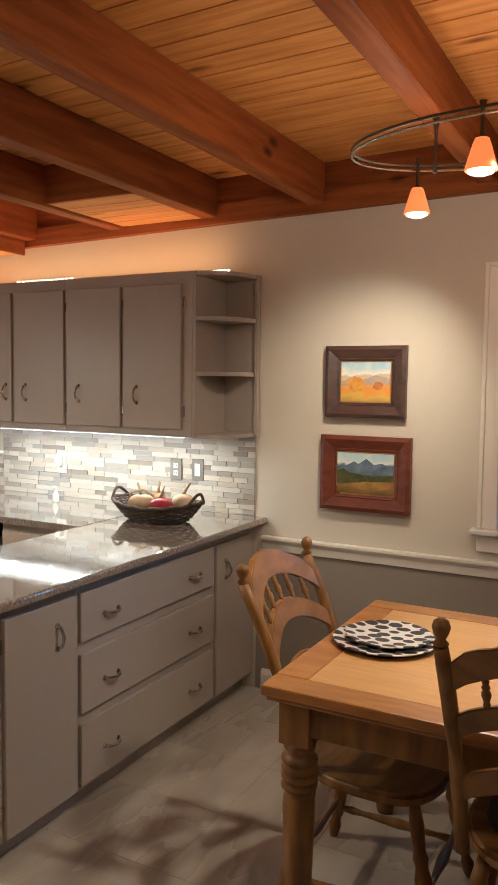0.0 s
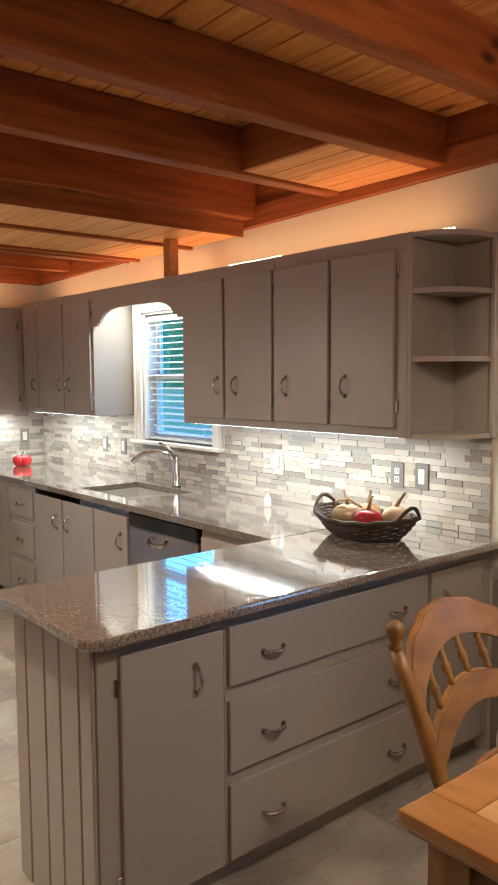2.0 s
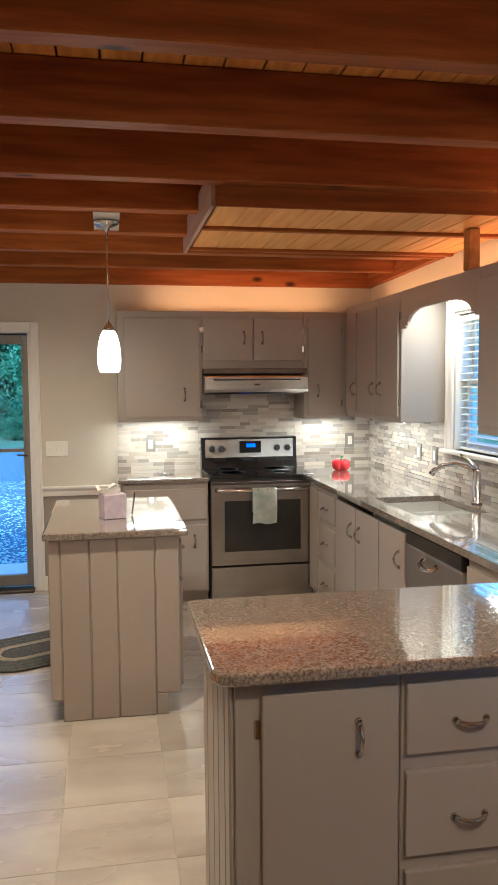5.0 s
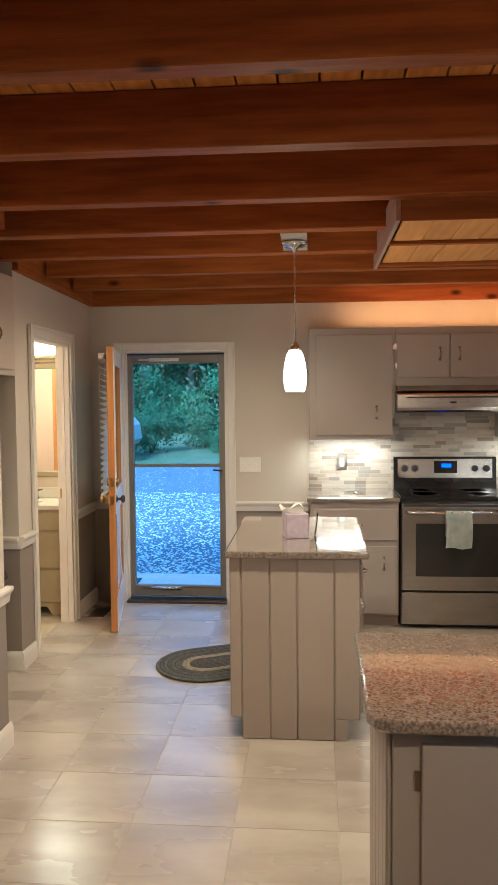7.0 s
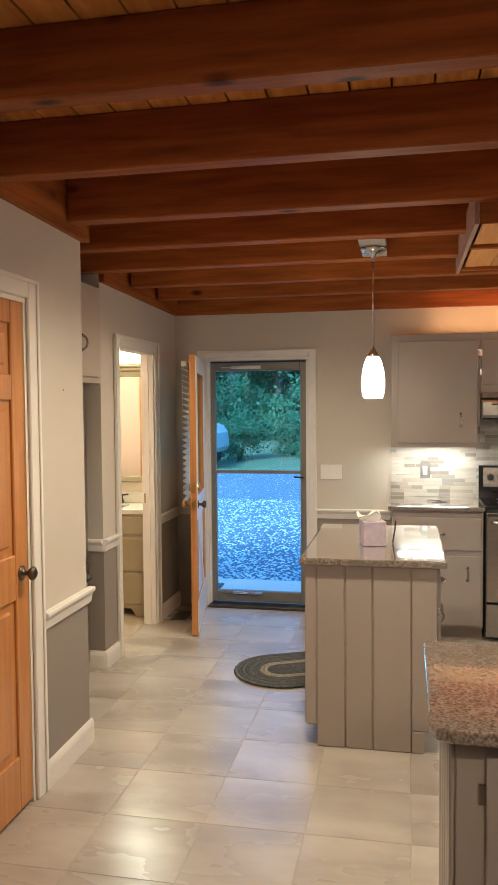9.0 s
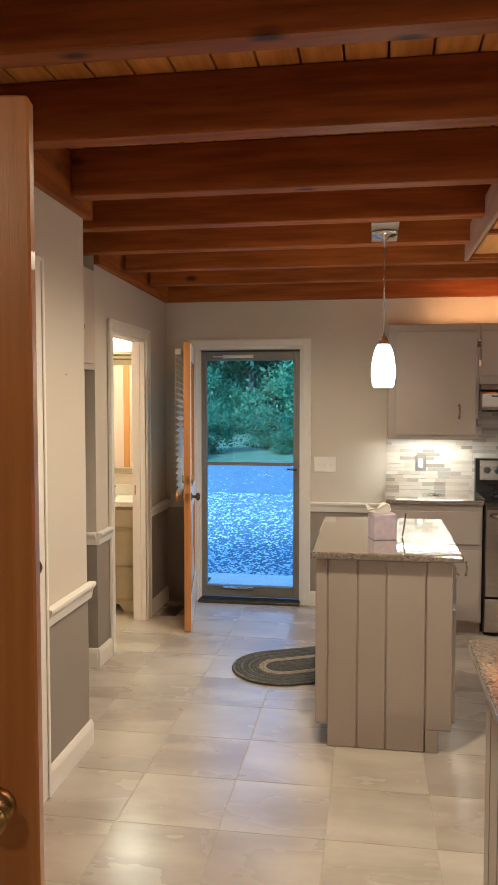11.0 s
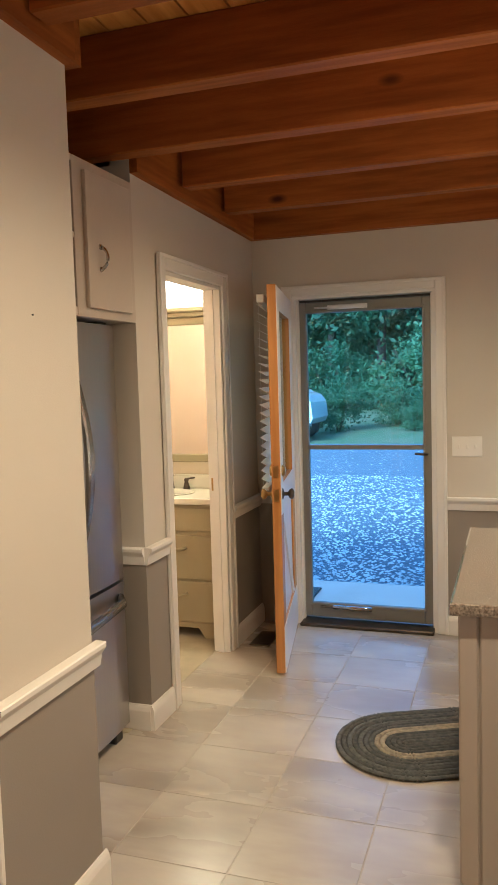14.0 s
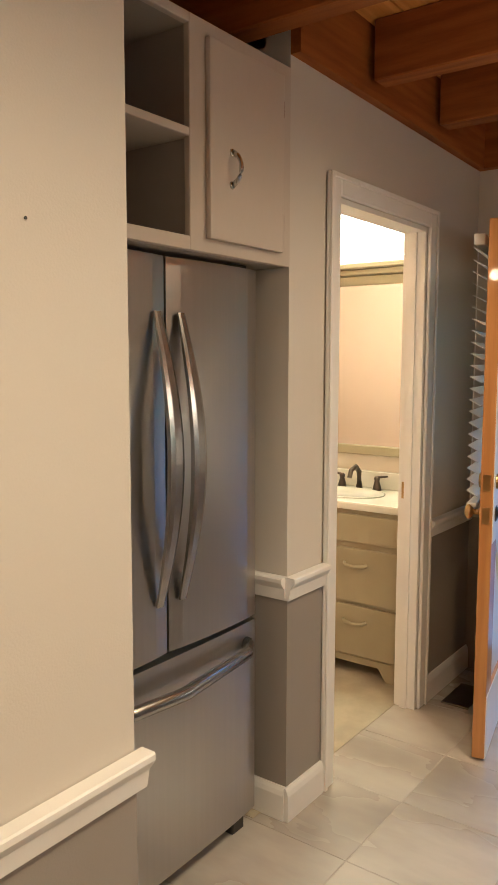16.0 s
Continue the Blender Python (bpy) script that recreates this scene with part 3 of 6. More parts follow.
soffit = thing("ceiling_soffit", (-2.14, 3.5, 2.45), "orange pine soffit closing one beam bay", "ceiling panel")
for i in range(5):
    y0 = 3.17 + i * 0.118
    part("soffit_board", boxes((-2.40, -1.89, y0, y0 + 0.114, zb(-2.1) + 0.006, zb(-2.1) + 0.022), bevel=0.003), M_PANEL, soffit)
part("end_board", boxes((-2.40, -1.89, 3.15, 3.169, zb(-2.1) + 0.006, zb(-2.1) + 0.19)), M_FRIEZE, soffit)
solid("cabinet_post", boxes((-3.515, -3.45, 3.48, 3.54, 2.158, 2.363), bevel=0.003), M_OAKDARK, "short orange wooden post on top of cabinets", "post")

# ---- windows ----


def blind(parent_name, x0, x1, y, z0, z1, label, tilt=0.35):
    b = thing(parent_name, ((x0 + x1) / 2, y, z1), label, "window blind")
    part("headrail", boxes((x0, x1, y - 0.02, y + 0.02, z1 - 0.04, z1), bevel=0.003), M_SLAT, b)
    n = int((z1 - z0 - 0.06) / 0.042)
    me = None
    for i in range(n):
        z = z1 - 0.06 - i * 0.042
        if me is None:
            s = boxes(((x0 - x1) / 2 + 0.004, (x1 - x0) / 2 - 0.004, -0.022, 0.022, -0.0012, 0.0012))
            bmesh.ops.rotate(s, verts=s.verts[:], matrix=Matrix.Rotation(tilt, 3, 'X'))
            me = mesh("slat", s, M_SLAT)
        piece("slat", me, b, ((x0 + x1) / 2, y, z))
    part("bottom_rail", boxes((x0 + 0.003, x1 - 0.003, y - 0.018, y + 0.018, z1 - 0.06 - n * 0.042 - 0.01, z1 - 0.06 - n * 0.042 + 0.008), bevel=0.003), M_SLAT, b)
    for x in (x0 + 0.12, x1 - 0.12):
        part("cord", boxes((x - 0.001, x + 0.001, y - 0.024, y - 0.022, z1 - 0.06 - n * 0.042, z1 - 0.04)), M_SLAT, b)
    return b


def window(name, x0, x1, z0, z1, wd, label, sill=True):
    w = thing(name, ((x0 + x1) / 2, YN, z0), label, "window", kind="structure")
    t = 0.022
    part("window_frame", boxes((x0 - wd, x0, YN - t, YN - 0.002, z0, z1 + wd), (x1, x1 + wd, YN - t, YN - 0.002, z0, z1 + wd), (x0, x1, YN - t, YN - 0.002, z1, z1 + wd), bevel=0.004), M_TRIM, w)
    part("casing_bead", boxes((x0 - wd, x0 - wd + 0.02, YN - t - 0.01, YN - t, z0, z1 + wd), (x1 + wd - 0.02, x1 + wd, YN - t - 0.01, YN - t, z0, z1 + wd), (x0 - wd + 0.02, x1 + wd - 0.02, YN - t - 0.01, YN - t, z1 + wd - 0.02, z1 + wd), bevel=0.003), M_TRIM, w)
    part("window_sill", boxes((x0 - wd - 0.03, x1 + wd + 0.03, YN - 0.055, YN + 0.05, z0 - 0.025, z0), bevel=0.006), M_TRIM, w)
    if sill:
        part("apron", boxes((x0 - wd, x1 + wd, YN - 0.022, YN - 0.002, z0 - 0.105, z0 - 0.025), bevel=0.005), M_TRIM, w)
    part("jamb", boxes((x0, x0 + 0.015, YN, YN + 0.15, z0, z1), (x1 - 0.015, x1, YN, YN + 0.15, z0, z1), (x0, x1, YN, YN + 0.15, z1 - 0.015, z1), (x0, x1, YN + 0.05, YN + 0.15, z0 - 0.02, z0)), M_TRIM, w)
    zm = (z0 + z1) / 2
    for a, b, y in ((z0, zm + 0.02, YN + 0.075), (zm - 0.02, z1 - 0.015, YN + 0.105)):
        s = part("sash", boxes((x0 + 0.015, x0 + 0.05, y, y + 0.028, a, b), (x1 - 0.05, x1 - 0.015, y, y + 0.028, a, b), (x0 + 0.05, x1 - 0.05, y, y + 0.028, a, a + 0.04), (x0 + 0.05, x1 - 0.05, y, y + 0.028, b - 0.035, b)), M_TRIM, w)
        g = part("pane", boxes((x0 + 0.05, x1 - 0.05, y + 0.012, y + 0.016, a + 0.04, b - 0.035)), M_GLASS, s, "clear glass pane")
        g.visible_shadow = False
    return w


window("window_1", WX0, WX1, WZ0, WZ1, 0.075, "white sash window over sink", sill=False)
blind("window_blind", WX0 + 0.02, WX1 - 0.02, YN + 0.045, WZ0 + 0.005, WZ1 - 0.02, "white slatted blind in sink window, slats open", tilt=0.22)
window("window_2", DX0, DX1, DZ0, DZ1, 0.085, "white sash window in dining corner")
blind("window_blind", DX0 + 0.02, DX1 - 0.02, YN + 0.045, DZ0 + 0.005, DZ1 - 0.02, "white slatted blind in dining window, slats open")

# ---- outside door: storm door and open wooden leaf ----
storm = thing("door_1", (XW - 0.06, 0.69, 0), "closed glazed storm door in taupe aluminium frame", "door", kind="structure")
sy0, sy1, sx = OY0 + 0.018, OY1 - 0.018, XW - 0.075
PY_0, PY_1, PZ_0, PZ_1 = 0.346, 1.034, 0.12, 1.90
part("door_frame", boxes((sx - 0.018, sx + 0.018, sy0, PY_0, 0.03, 1.965), (sx - 0.018, sx + 0.018, PY_1, sy1 - 0.012, 0.03, 1.965), (sx - 0.018, sx + 0.018, PY_0, PY_1, PZ_1, 1.965), (sx - 0.018, sx + 0.018, PY_0, PY_1, 0.03, PZ_0), bevel=0.004), M_ALU, storm)
part("weather_strip", boxes((sx - 0.03, sx + 0.004, sy1 - 0.011, sy1, 0.03, 1.98), (sx - 0.03, sx + 0.004, sy0, sy1 - 0.011, 1.967, 1.98)), M_DARK, storm, "dark rubber weather strip")
part("glazing_bead", boxes((sx + 0.018, sx + 0.024, PY_0 - 0.016, PY_0 - 0.002, PZ_0, PZ_1), (sx + 0.018, sx + 0.024, PY_1 + 0.002, PY_1 + 0.016, PZ_0, PZ_1), (sx + 0.018, sx + 0.024, PY_0 - 0.016, PY_1 + 0.016, PZ_1 + 0.002, PZ_1 + 0.016), (sx + 0.018, sx + 0.024, PY_0 - 0.016, PY_1 + 0.016, PZ_0 - 0.016, PZ_0 - 0.002), bevel=0.002), M_ALU, storm)
part("crossbar", boxes((sx - 0.014, sx + 0.014, PY_0, PY_1, 1.076, 1.102), bevel=0.003), M_ALU, storm)
g = part("pane", boxes((sx - 0.003, sx + 0.003, PY_0, PY_1, PZ_0, 1.076)), M_GLASS, storm, "clear lower glass pane")
g.visible_shadow = False
g = part("pane", boxes((sx - 0.003, sx + 0.003, PY_0, PY_1, 1.102, PZ_1)), M_GLASS, storm, "clear upper glass pane")
g.visible_shadow = False
part("closer", turned((sx + 0.03, 0.40, 1.93), (sx + 0.03, 0.72, 1.93), [(0.006, 0), (0.006, 0.25), (0.014, 0.26), (0.014, 1)], 10), M_WHITE, storm, "white closer tube")
part("closer", turned((sx + 0.03, 0.40, 0.10), (sx + 0.03, 0.72, 0.10), [(0.006, 0), (0.006, 0.25), (0.014, 0.26), (0.014, 1)], 10), M_CHROME, storm, "metal closer tube")
part("handle", tube([(sx + 0.018, 1.06, 1.05), (sx + 0.05, 1.06, 1.05), (sx + 0.055, 0.99, 1.055)], 0.007, 8), M_BRONZE, storm)
part("threshold", boxes((XW - 0.15, XW + 0.06, OY0 + 0.018, OY1 - 0.018, 0.0, 0.022), bevel=0.006), M_BRONZE, storm, "dark metal threshold")


def knob(parent, c, out, material):
    c, o = Vector(c), Vector(out)
    part("door_knob", turned(c, c + o * 0.062, [(0.030, 0), (0.030, 0.08), (0.022, 0.14), (0.010, 0.2), (0.010, 0.5), (0.020, 0.58), (0.028, 0.74), (0.027, 0.88), (0.016, 1.0)], 14), material, parent, "round metal knob")


LY0, LY1, LX0, LX1 = 0.385, 0.430, XW + 0.03, -4.975
leaf = thing("door_2", (LX0, 0.41, 0), "open stained pine door folded back into room", "door", kind="structure")
part("door_panel", boxes((LX0, LX0 + 0.12, LY0, LY1, 0.012, 1.98), (LX1 - 0.12, LX1, LY0, LY1, 0.012, 1.98), (LX0 + 0.12, LX1 - 0.12, LY0, LY1, 1.86, 1.98), (LX0 + 0.12, LX1 - 0.12, LY0, LY1, 0.012, 0.25), (LX0 + 0.12, LX1 - 0.12, LY0, LY1, 0.83, 0.98), bevel=0.003), M_DOORW, leaf)
part("lower_panel", boxes((LX0 + 0.12, LX1 - 0.12, LY0 + 0.012, LY1 - 0.012, 0.25, 0.83)), M_WHITE, leaf, "white painted lower panel")
part("cross_brace", prism([(LX0 + 0.12, 0.25), (LX0 + 0.2, 0.25), (LX1 - 0.12, 0.83), (LX1 - 0.2, 0.83)], 'y', LY1 - 0.012, LY1 - 0.002), M_WHITE, leaf)
part("white_facing", boxes((LX0, LX1 - 0.004, LY1, LY1 + 0.003, 0.012, 0.25), (LX0, LX1 - 0.004, LY1, LY1 + 0.003, 0.83, 0.98), (LX0, LX1 - 0.004, LY1, LY1 + 0.003, 1.86, 1.975), (LX0, LX0 + 0.12, LY1, LY1 + 0.003, 0.98, 1.86), (LX1 - 0.12, LX1 - 0.004, LY1, LY1 + 0.003, 0.98, 1.86)), M_WHITE, leaf, "pale painted outer face")
g = part("pane", boxes((LX0 + 0.12, LX1 - 0.12, 0.405, 0.41, 0.98, 1.86)), M_GLASS, leaf, "clear glass upper pane")
g.visible_shadow = False
for z, r in ((0.93, 1), (1.05, 0)):
    if r:
        knob(leaf, (LX1 - 0.065, LY1, z), (0, 1, 0), M_BRONZE)
        knob(leaf, (LX1 - 0.065, LY0, z), (0, -1, 0), M_BRASS)
    else:
        part("deadbolt", turned((LX1 - 0.065, LY0, z), (LX1 - 0.065, LY1 + 0.02, z), [(0.028, -0.2), (0.028, 0.9), (0.02, 1.0)], 12), M_BRASS, leaf, "round deadbolt")
    part("latch_plate", boxes((LX1, LX1 + 0.002, 0.395, 0.42, z - 0.03, z + 0.03)), M_BRASS, leaf, "brass latch plate")
door_blind = blind("door_blind", LX0 + 0.08, LX1 - 0.06, 0.345, 0.93, 1.94, "white slatted blind hung on open door", tilt=-0.5)

# closed six-panel door and the open leaf of the closet


def six_panel(name, label):
    """Door leaf in its own coordinates: hinge edge at x = 0, thickness in y, 0.76 wide."""
    w, h, t = 0.755, 2.035, 0.036
    d = thing(name, (0, 0, 0), label, "door", kind="structure")
    us, zs = (0.0, 0.11, 0.33, 0.425, 0.645, w), (0.0, 0.22, 0.85, 1.03, 1.64, 1.74, 1.94, h)
    fr = [(us[i], us[i + 1], 0, t, 0, h) for i in (0, 2, 4)] + [(us[i], us[i + 1], 0, t, zs[k], zs[k + 1]) for i in (1, 3) for k in (0, 2, 4, 6)]
    part("door_frame", boxes(*fr, bevel=0.004), M_DOORW, d)
    for i in (1, 3):
        for k in (1, 3, 5):
            part("panel", boxes((us[i] - 0.002, us[i + 1] + 0.002, 0.012, t - 0.012, zs[k], zs[k + 1])), M_DOORW, d)
            bm = boxes((us[i] + 0.035, us[i + 1] - 0.035, 0.002, t - 0.002, zs[k] + 0.035, zs[k + 1] - 0.035), bevel=0.009)
            part("raised_field", bm, M_DOORW, d)
    kx = 0.69
    knob(d, (kx, 0, 0.95), (0, -1, 0), M_BRONZE)
    knob(d, (kx, t, 0.95), (0, 1, 0), M_BRONZE)
    for z in (0.2, 1.0, 1.82):
        part("hinge", turned((-0.004, t / 2, z - 0.045), (-0.004, t / 2, z + 0.045), [(0.007, 0), (0.007, 1)], 8), M_BRASS, d, "brass hinge barrel")
    return d


d3 = six_panel("door_3", "closed honey-stained pine six-panel door")
d3.matrix_basis = pose(CX1 - 0.004, YC - 0.002, 0.012, 0, 0, 180)
d4 = copy_thing(d3, pose(EX1 + 0.012, YC + 0.034, 0.012, 0, 0, 102))
d4.name = "door_4"
tagged(d4, "open honey-stained pine six-panel door swung into room")

for o in d4.children:
    if o.name.startswith("door_knob"):
        o.data = o.data.copy()
        o.data.materials[0] = M_BRASS

swing = pose(LX0, 0.25, 0, 0, 0, 10.9) @ pose(-LX0, -0.41, 0)
leaf.matrix_basis = swing @ leaf.matrix_basis
door_blind.matrix_basis = swing @ door_blind.matrix_basis

# ---- kitchen ----
CT, CB = 0.92, 0.888
# peninsula cabinet units facing the dining side
PF = -1.573


def carcass(parent, b, toe=None, name="body"):
    bm = boxes(b, bevel=0.003)
    if toe:
        add_box(bm, *toe)
    part(name, bm, M_CAB, parent)


pen1 = thing("base_cabinet", (-1.85, 2.17, 0), "taupe painted peninsula cabinet with one door and plank end", "cabinet", "base cabinets")
carcass(pen1, (-2.08, PF, 1.965, 2.39, 0.085, CB), (-2.08, PF - 0.06, 1.99, 2.39, 0, 0.085))
front(pen1, 'x', PF, 2.03, 2.378, 0.10, 0.842, (2.275, 0.715, 'v'), -1)
y = -2.085
for i, w in enumerate((0.09, 0.13, 0.10, 0.115, 0.075)):
    part("end_plank", boxes((y + 0.002, y + w - 0.002, 1.951, 1.965, 0.0, CB), bevel=0.005), M_CAB, pen1)
    y += w
pen2 = thing("base_cabinet", (-1.85, 2.87, 0), "taupe painted peninsula cabinet with three wide drawers", "cabinet", "base cabinets")
carcass(pen2, (-2.08, PF, 2.392, 3.362, 0.085, CB), (-2.08, PF - 0.06, 2.392, 3.362, 0, 0.085))
for z0, z1, zh in ((0.655, 0.842, 0.737), (0.385, 0.61, 0.482), (0.105, 0.345, 0.213)):
    d = front(pen2, 'x', PF, 2.402, 3.35, z0, z1, (2.575, zh, 'h'), name="drawer")
    pull(d, (PF + 0.018, 3.18, zh), (0, 1, 0), (1, 0, 0))
pen3 = thing("base_cabinet", (-1.85, 3.55, 0), "taupe painted peninsula cabinet with narrow door", "cabinet", "base cabinets")
carcass(pen3, (-2.08, PF, 3.364, 3.792, 0.085, CB), (-2.08, PF - 0.06, 3.364, 3.792, 0, 0.085))
front(pen3, 'x', PF, 3.378, 3.715, 0.10, 0.842, (3.46, 0.71, 'v'), 1)

# sink run, facing south
NF = 3.13


def base_unit(x0, x1, label, fronts, bodyz=CB):
    u = thing("base_cabinet", ((x0 + x1) / 2, 3.45, 0), label, "cabinet", "base cabinets")
    carcass(u, (x0 + 0.001, x1 - 0.001, NF, 3.792, 0.085, bodyz), (x0 + 0.001, x1 - 0.001, NF + 0.06, 3.792, 0, 0.085))
    for f in fronts:
        front(u, 'y', NF, *f[:4], *f[4:])
    return u


base_unit(-5.22, -4.97, "taupe painted corner base cabinet with narrow door", [(-5.19, -4.985, 0.10, 0.842, None, -1)])
u = base_unit(-4.97, -4.55, "taupe painted base cabinet with stacked drawers", [(-4.955, -4.565, 0.655, 0.842, (-4.76, 0.74, 'h'), 0, "drawer"), (-4.955, -4.565, 0.385, 0.61, (-4.76, 0.5, 'h'), 0, "drawer"), (-4.955, -4.565, 0.105, 0.345, (-4.76, 0.22, 'h'), 0, "drawer")])
base_unit(-4.55, -3.34, "taupe painted sink base cabinet with three doors", [(-4.535, -4.135, 0.10, 0.842, (-4.20, 0.70, 'v'), -1), (-4.12, -3.735, 0.10, 0.842, (-4.05, 0.70, 'v'), 1), (-3.72, -3.355, 0.10, 0.842, (-3.42, 0.70, 'v'), -1)], bodyz=0.69)
base_unit(-2.695, -2.085, "taupe painted blind corner base cabinet", [(-2.68, -2.14, 0.10, 0.842, None, 0)])
dw = thing("dishwasher", (-3.02, 3.4, 0), "stainless steel dishwasher with black control strip", "dishwasher")
part("body", boxes((-3.335, -2.70, NF + 0.02, 3.79, 0.0, CB - 0.004)), M_DARK, dw)
part("door", boxes((-3.325, -2.71, NF - 0.022, NF + 0.02, 0.11, 0.80), bevel=0.006), M_STEEL, dw)
part("control_strip", boxes((-3.325, -2.71, NF - 0.024, NF + 0.02, 0.803, 0.878), bevel=0.006), M_BLACK, dw, "black control strip")
part("handle", tube([(-3.09, NF - 0.022, 0.775), (-3.085, NF - 0.05, 0.755), (-3.02, NF - 0.06, 0.745), (-2.955, NF - 0.05, 0.755), (-2.95, NF - 0.022, 0.775)], 0.012, 8), M_CHROME, dw, "curved steel handle")

# west run
WF = -5.245
w1 = thing("base_cabinet", (-5.53, 2.06, 0), "taupe painted base cabinet with drawer over door", "cabinet", "base cabinets")
carcass(w1, (XW + 0.006, WF, 1.765, 2.375, 0.085, CB), (XW + 0.006, WF - 0.06, 1.765, 2.375, 0, 0.085))
front(w1, 'x', WF, 1.79, 2.36, 0.62, 0.842, (2.07, 0.73, 'h'), name="drawer")
front(w1, 'x', WF, 1.79, 2.36, 0.10, 0.58, (2.27, 0.46, 'v'), -1)
w2 = thing("base_cabinet", (-5.53, 3.47, 0), "taupe painted blind corner cabinet beside range", "cabinet", "base cabinets")
carcass(w2, (XW + 0.006, WF + 0.02, 3.165, 3.79, 0.0, CB))

# granite tops
SKX0, SKX1, SKY0, SKY1 = -4.04, -3.42, 3.20, 3.60
bm = boxes((XW + 0.004, WF + 0.025, 3.158, YN - 0.008, CB, CT), (WF + 0.025, SKX0, 3.085, YN - 0.008, CB, CT), (SKX0, SKX1, 3.085, SKY0, CB, CT), (SKX0, SKX1, SKY1, YN - 0.008, CB, CT),
           (SKX1, -2.15, 3.085, YN - 0.008, CB, CT))
bmesh.ops.remove_doubles(bm, verts=bm.verts[:], dist=0.0001)

r = 0.03
x0, x1, y0, y1 = -2.15, -1.50, 1.905, YN - 0.008
outline = [(x0, y1), (x0, y0 + r)] + [(x0 + r - r * math.cos(a), y0 + r - r * math.sin(a)) for a in (radians(30), radians(60))] + [(x0 + r, y0), (x1 - 0.05, y0), (x1 - 0.015, y0 + 0.015), (x1, y0 + 0.05), (x1, y1)]
top2 = prism(outline, 'z', CB, CT)
rim = [e for e in top2.edges if all(abs(v.co.z - CT) < 1e-5 or abs(v.co.z - CB) < 1e-5 for v in e.verts) and abs(e.verts[0].co.z - e.verts[1].co.z) < 1e-5]
bmesh.ops.bevel(top2, geom=rim, offset=0.009, segments=3, affect='EDGES', profile=0.5)
counter = thing("countertop", (-3.2, 3.4, CB), "polished brown-grey speckled granite worktop", "countertop")
part("sink_run_top", bm, M_GRAN, counter)
part("peninsula_top", top2, M_GRAN, counter)
wtop = solid("countertop", boxes((XW + 0.004, WF + 0.03, 1.735, 2.382, CB, CT), bevel=0.008, seg=2), M_GRAN, "short polished granite worktop beside range", "countertop")

sink = thing("sink", (-3.73, 3.4, 0.74), "undermounted double-bowl stainless steel sink", "sink")
for a, b in ((SKX0, -3.71), (-3.685, SKX1)):
    t = 0.006
    part("bowl", boxes((a, b, SKY0, SKY1, 0.725, 0.731), (a - t, a, SKY0 - t, SKY1 + t, 0.725, CB - 0.002), (b, b + t, SKY0 - t, SKY1 + t, 0.725, CB - 0.002), (a, b, SKY0 - t, SKY0, 0.725, CB - 0.002), (a, b, SKY1, SKY1 + t, 0.725, CB - 0.002)), M_SINK, sink)
    part("drain", lathe([(0.04, 0.731), (0.04, 0.735), (0.03, 0.736), (0.028, 0.733)], 14, m=Matrix.Translation(((a + b) / 2, 3.42, 0))), M_CHROME, sink)
fa = thing("faucet", (-3.70, 3.67, CT), "brushed nickel pull-out kitchen faucet", "faucet")
part("base", lathe([(0.03, 0), (0.03, 0.012), (0.024, 0.02), (0.022, 0.17), (0.02, 0.19)], 16, m=Matrix.Translation((-3.70, 3.67, CT))), M_CHROME, fa)
part("spout", tube([(-3.70, 3.67, CT + 0.15), (-3.745, 3.64, CT + 0.20), (-3.80, 3.60, CT + 0.215), (-3.87, 3.55, CT + 0.20), (-3.92, 3.515, CT + 0.165), (-3.935, 3.505, CT + 0.145)], [0.014, 0.014, 0.013, 0.014, 0.016, 0.017], 10), M_CHROME, fa)
part("lever", tube([(-3.70, 3.67, CT + 0.18), (-3.715, 3.655, CT + 0.215), (-3.77, 3.63, CT + 0.255), (-3.80, 3.62, CT + 0.265)], [0.017, 0.011, 0.009, 0.007], 8), M_CHROME, fa)

# upper cabinets
UF, UB, UT = 3.493, 1.335, 2.157


def upper(x0, x1, doors, label):
    u = thing("wall_cabinet", ((x0 + x1) / 2, 3.65, UB), label, "cabinet", "wall cabinets")
    part("body", boxes((x0, x1, UF, YN - 0.004, UB, UT), bevel=0.003), M_CAB, u)
    for a, b, hx, hs in doors:
        front(u, 'y', UF, a + 0.008, b - 0.008, UB + 0.04, UT - 0.06, (hx + 0.01, 1.545, 'v'), hs)
    return u


upper(-3.35, -2.58, [(-3.335, -2.965, -3.02, -1), (-2.955, -2.58, -2.87, 1)], "taupe painted two-door wall cabinet")
upper(-2.58, -1.775, [(-2.575, -2.20, -2.49, 1), (-2.195, -1.825, -2.11, 1)], "taupe painted two-door wall cabinet by end shelves")
upper(-5.50, -4.80, [(-5.47, -5.225, -5.28, -1), (-5.215, -4.80, -4.87, -1)], "taupe painted two-door corner wall cabinet")
upper(-4.80, -4.385, [(-4.795, -4.40, -4.72, 1)], "taupe painted single-door wall cabinet beside window")
shelf = thing("corner_shelf", (-1.67, 3.65, UB), "taupe painted open end shelf with rounded shelves", "shelf")
part("side_panel", boxes((-1.775, -1.757, 3.493, YN - 0.004, UB, UT), bevel=0.002), M_CAB, shelf)
part("back_panel", boxes((-1.757, -1.575, YN - 0.016, YN - 0.004, UB, UT)), M_CAB, shelf)
part("stile", boxes((-1.575, -1.552, YN - 0.036, YN - 0.004, UB, UT), bevel=0.003), M_CAB, shelf)
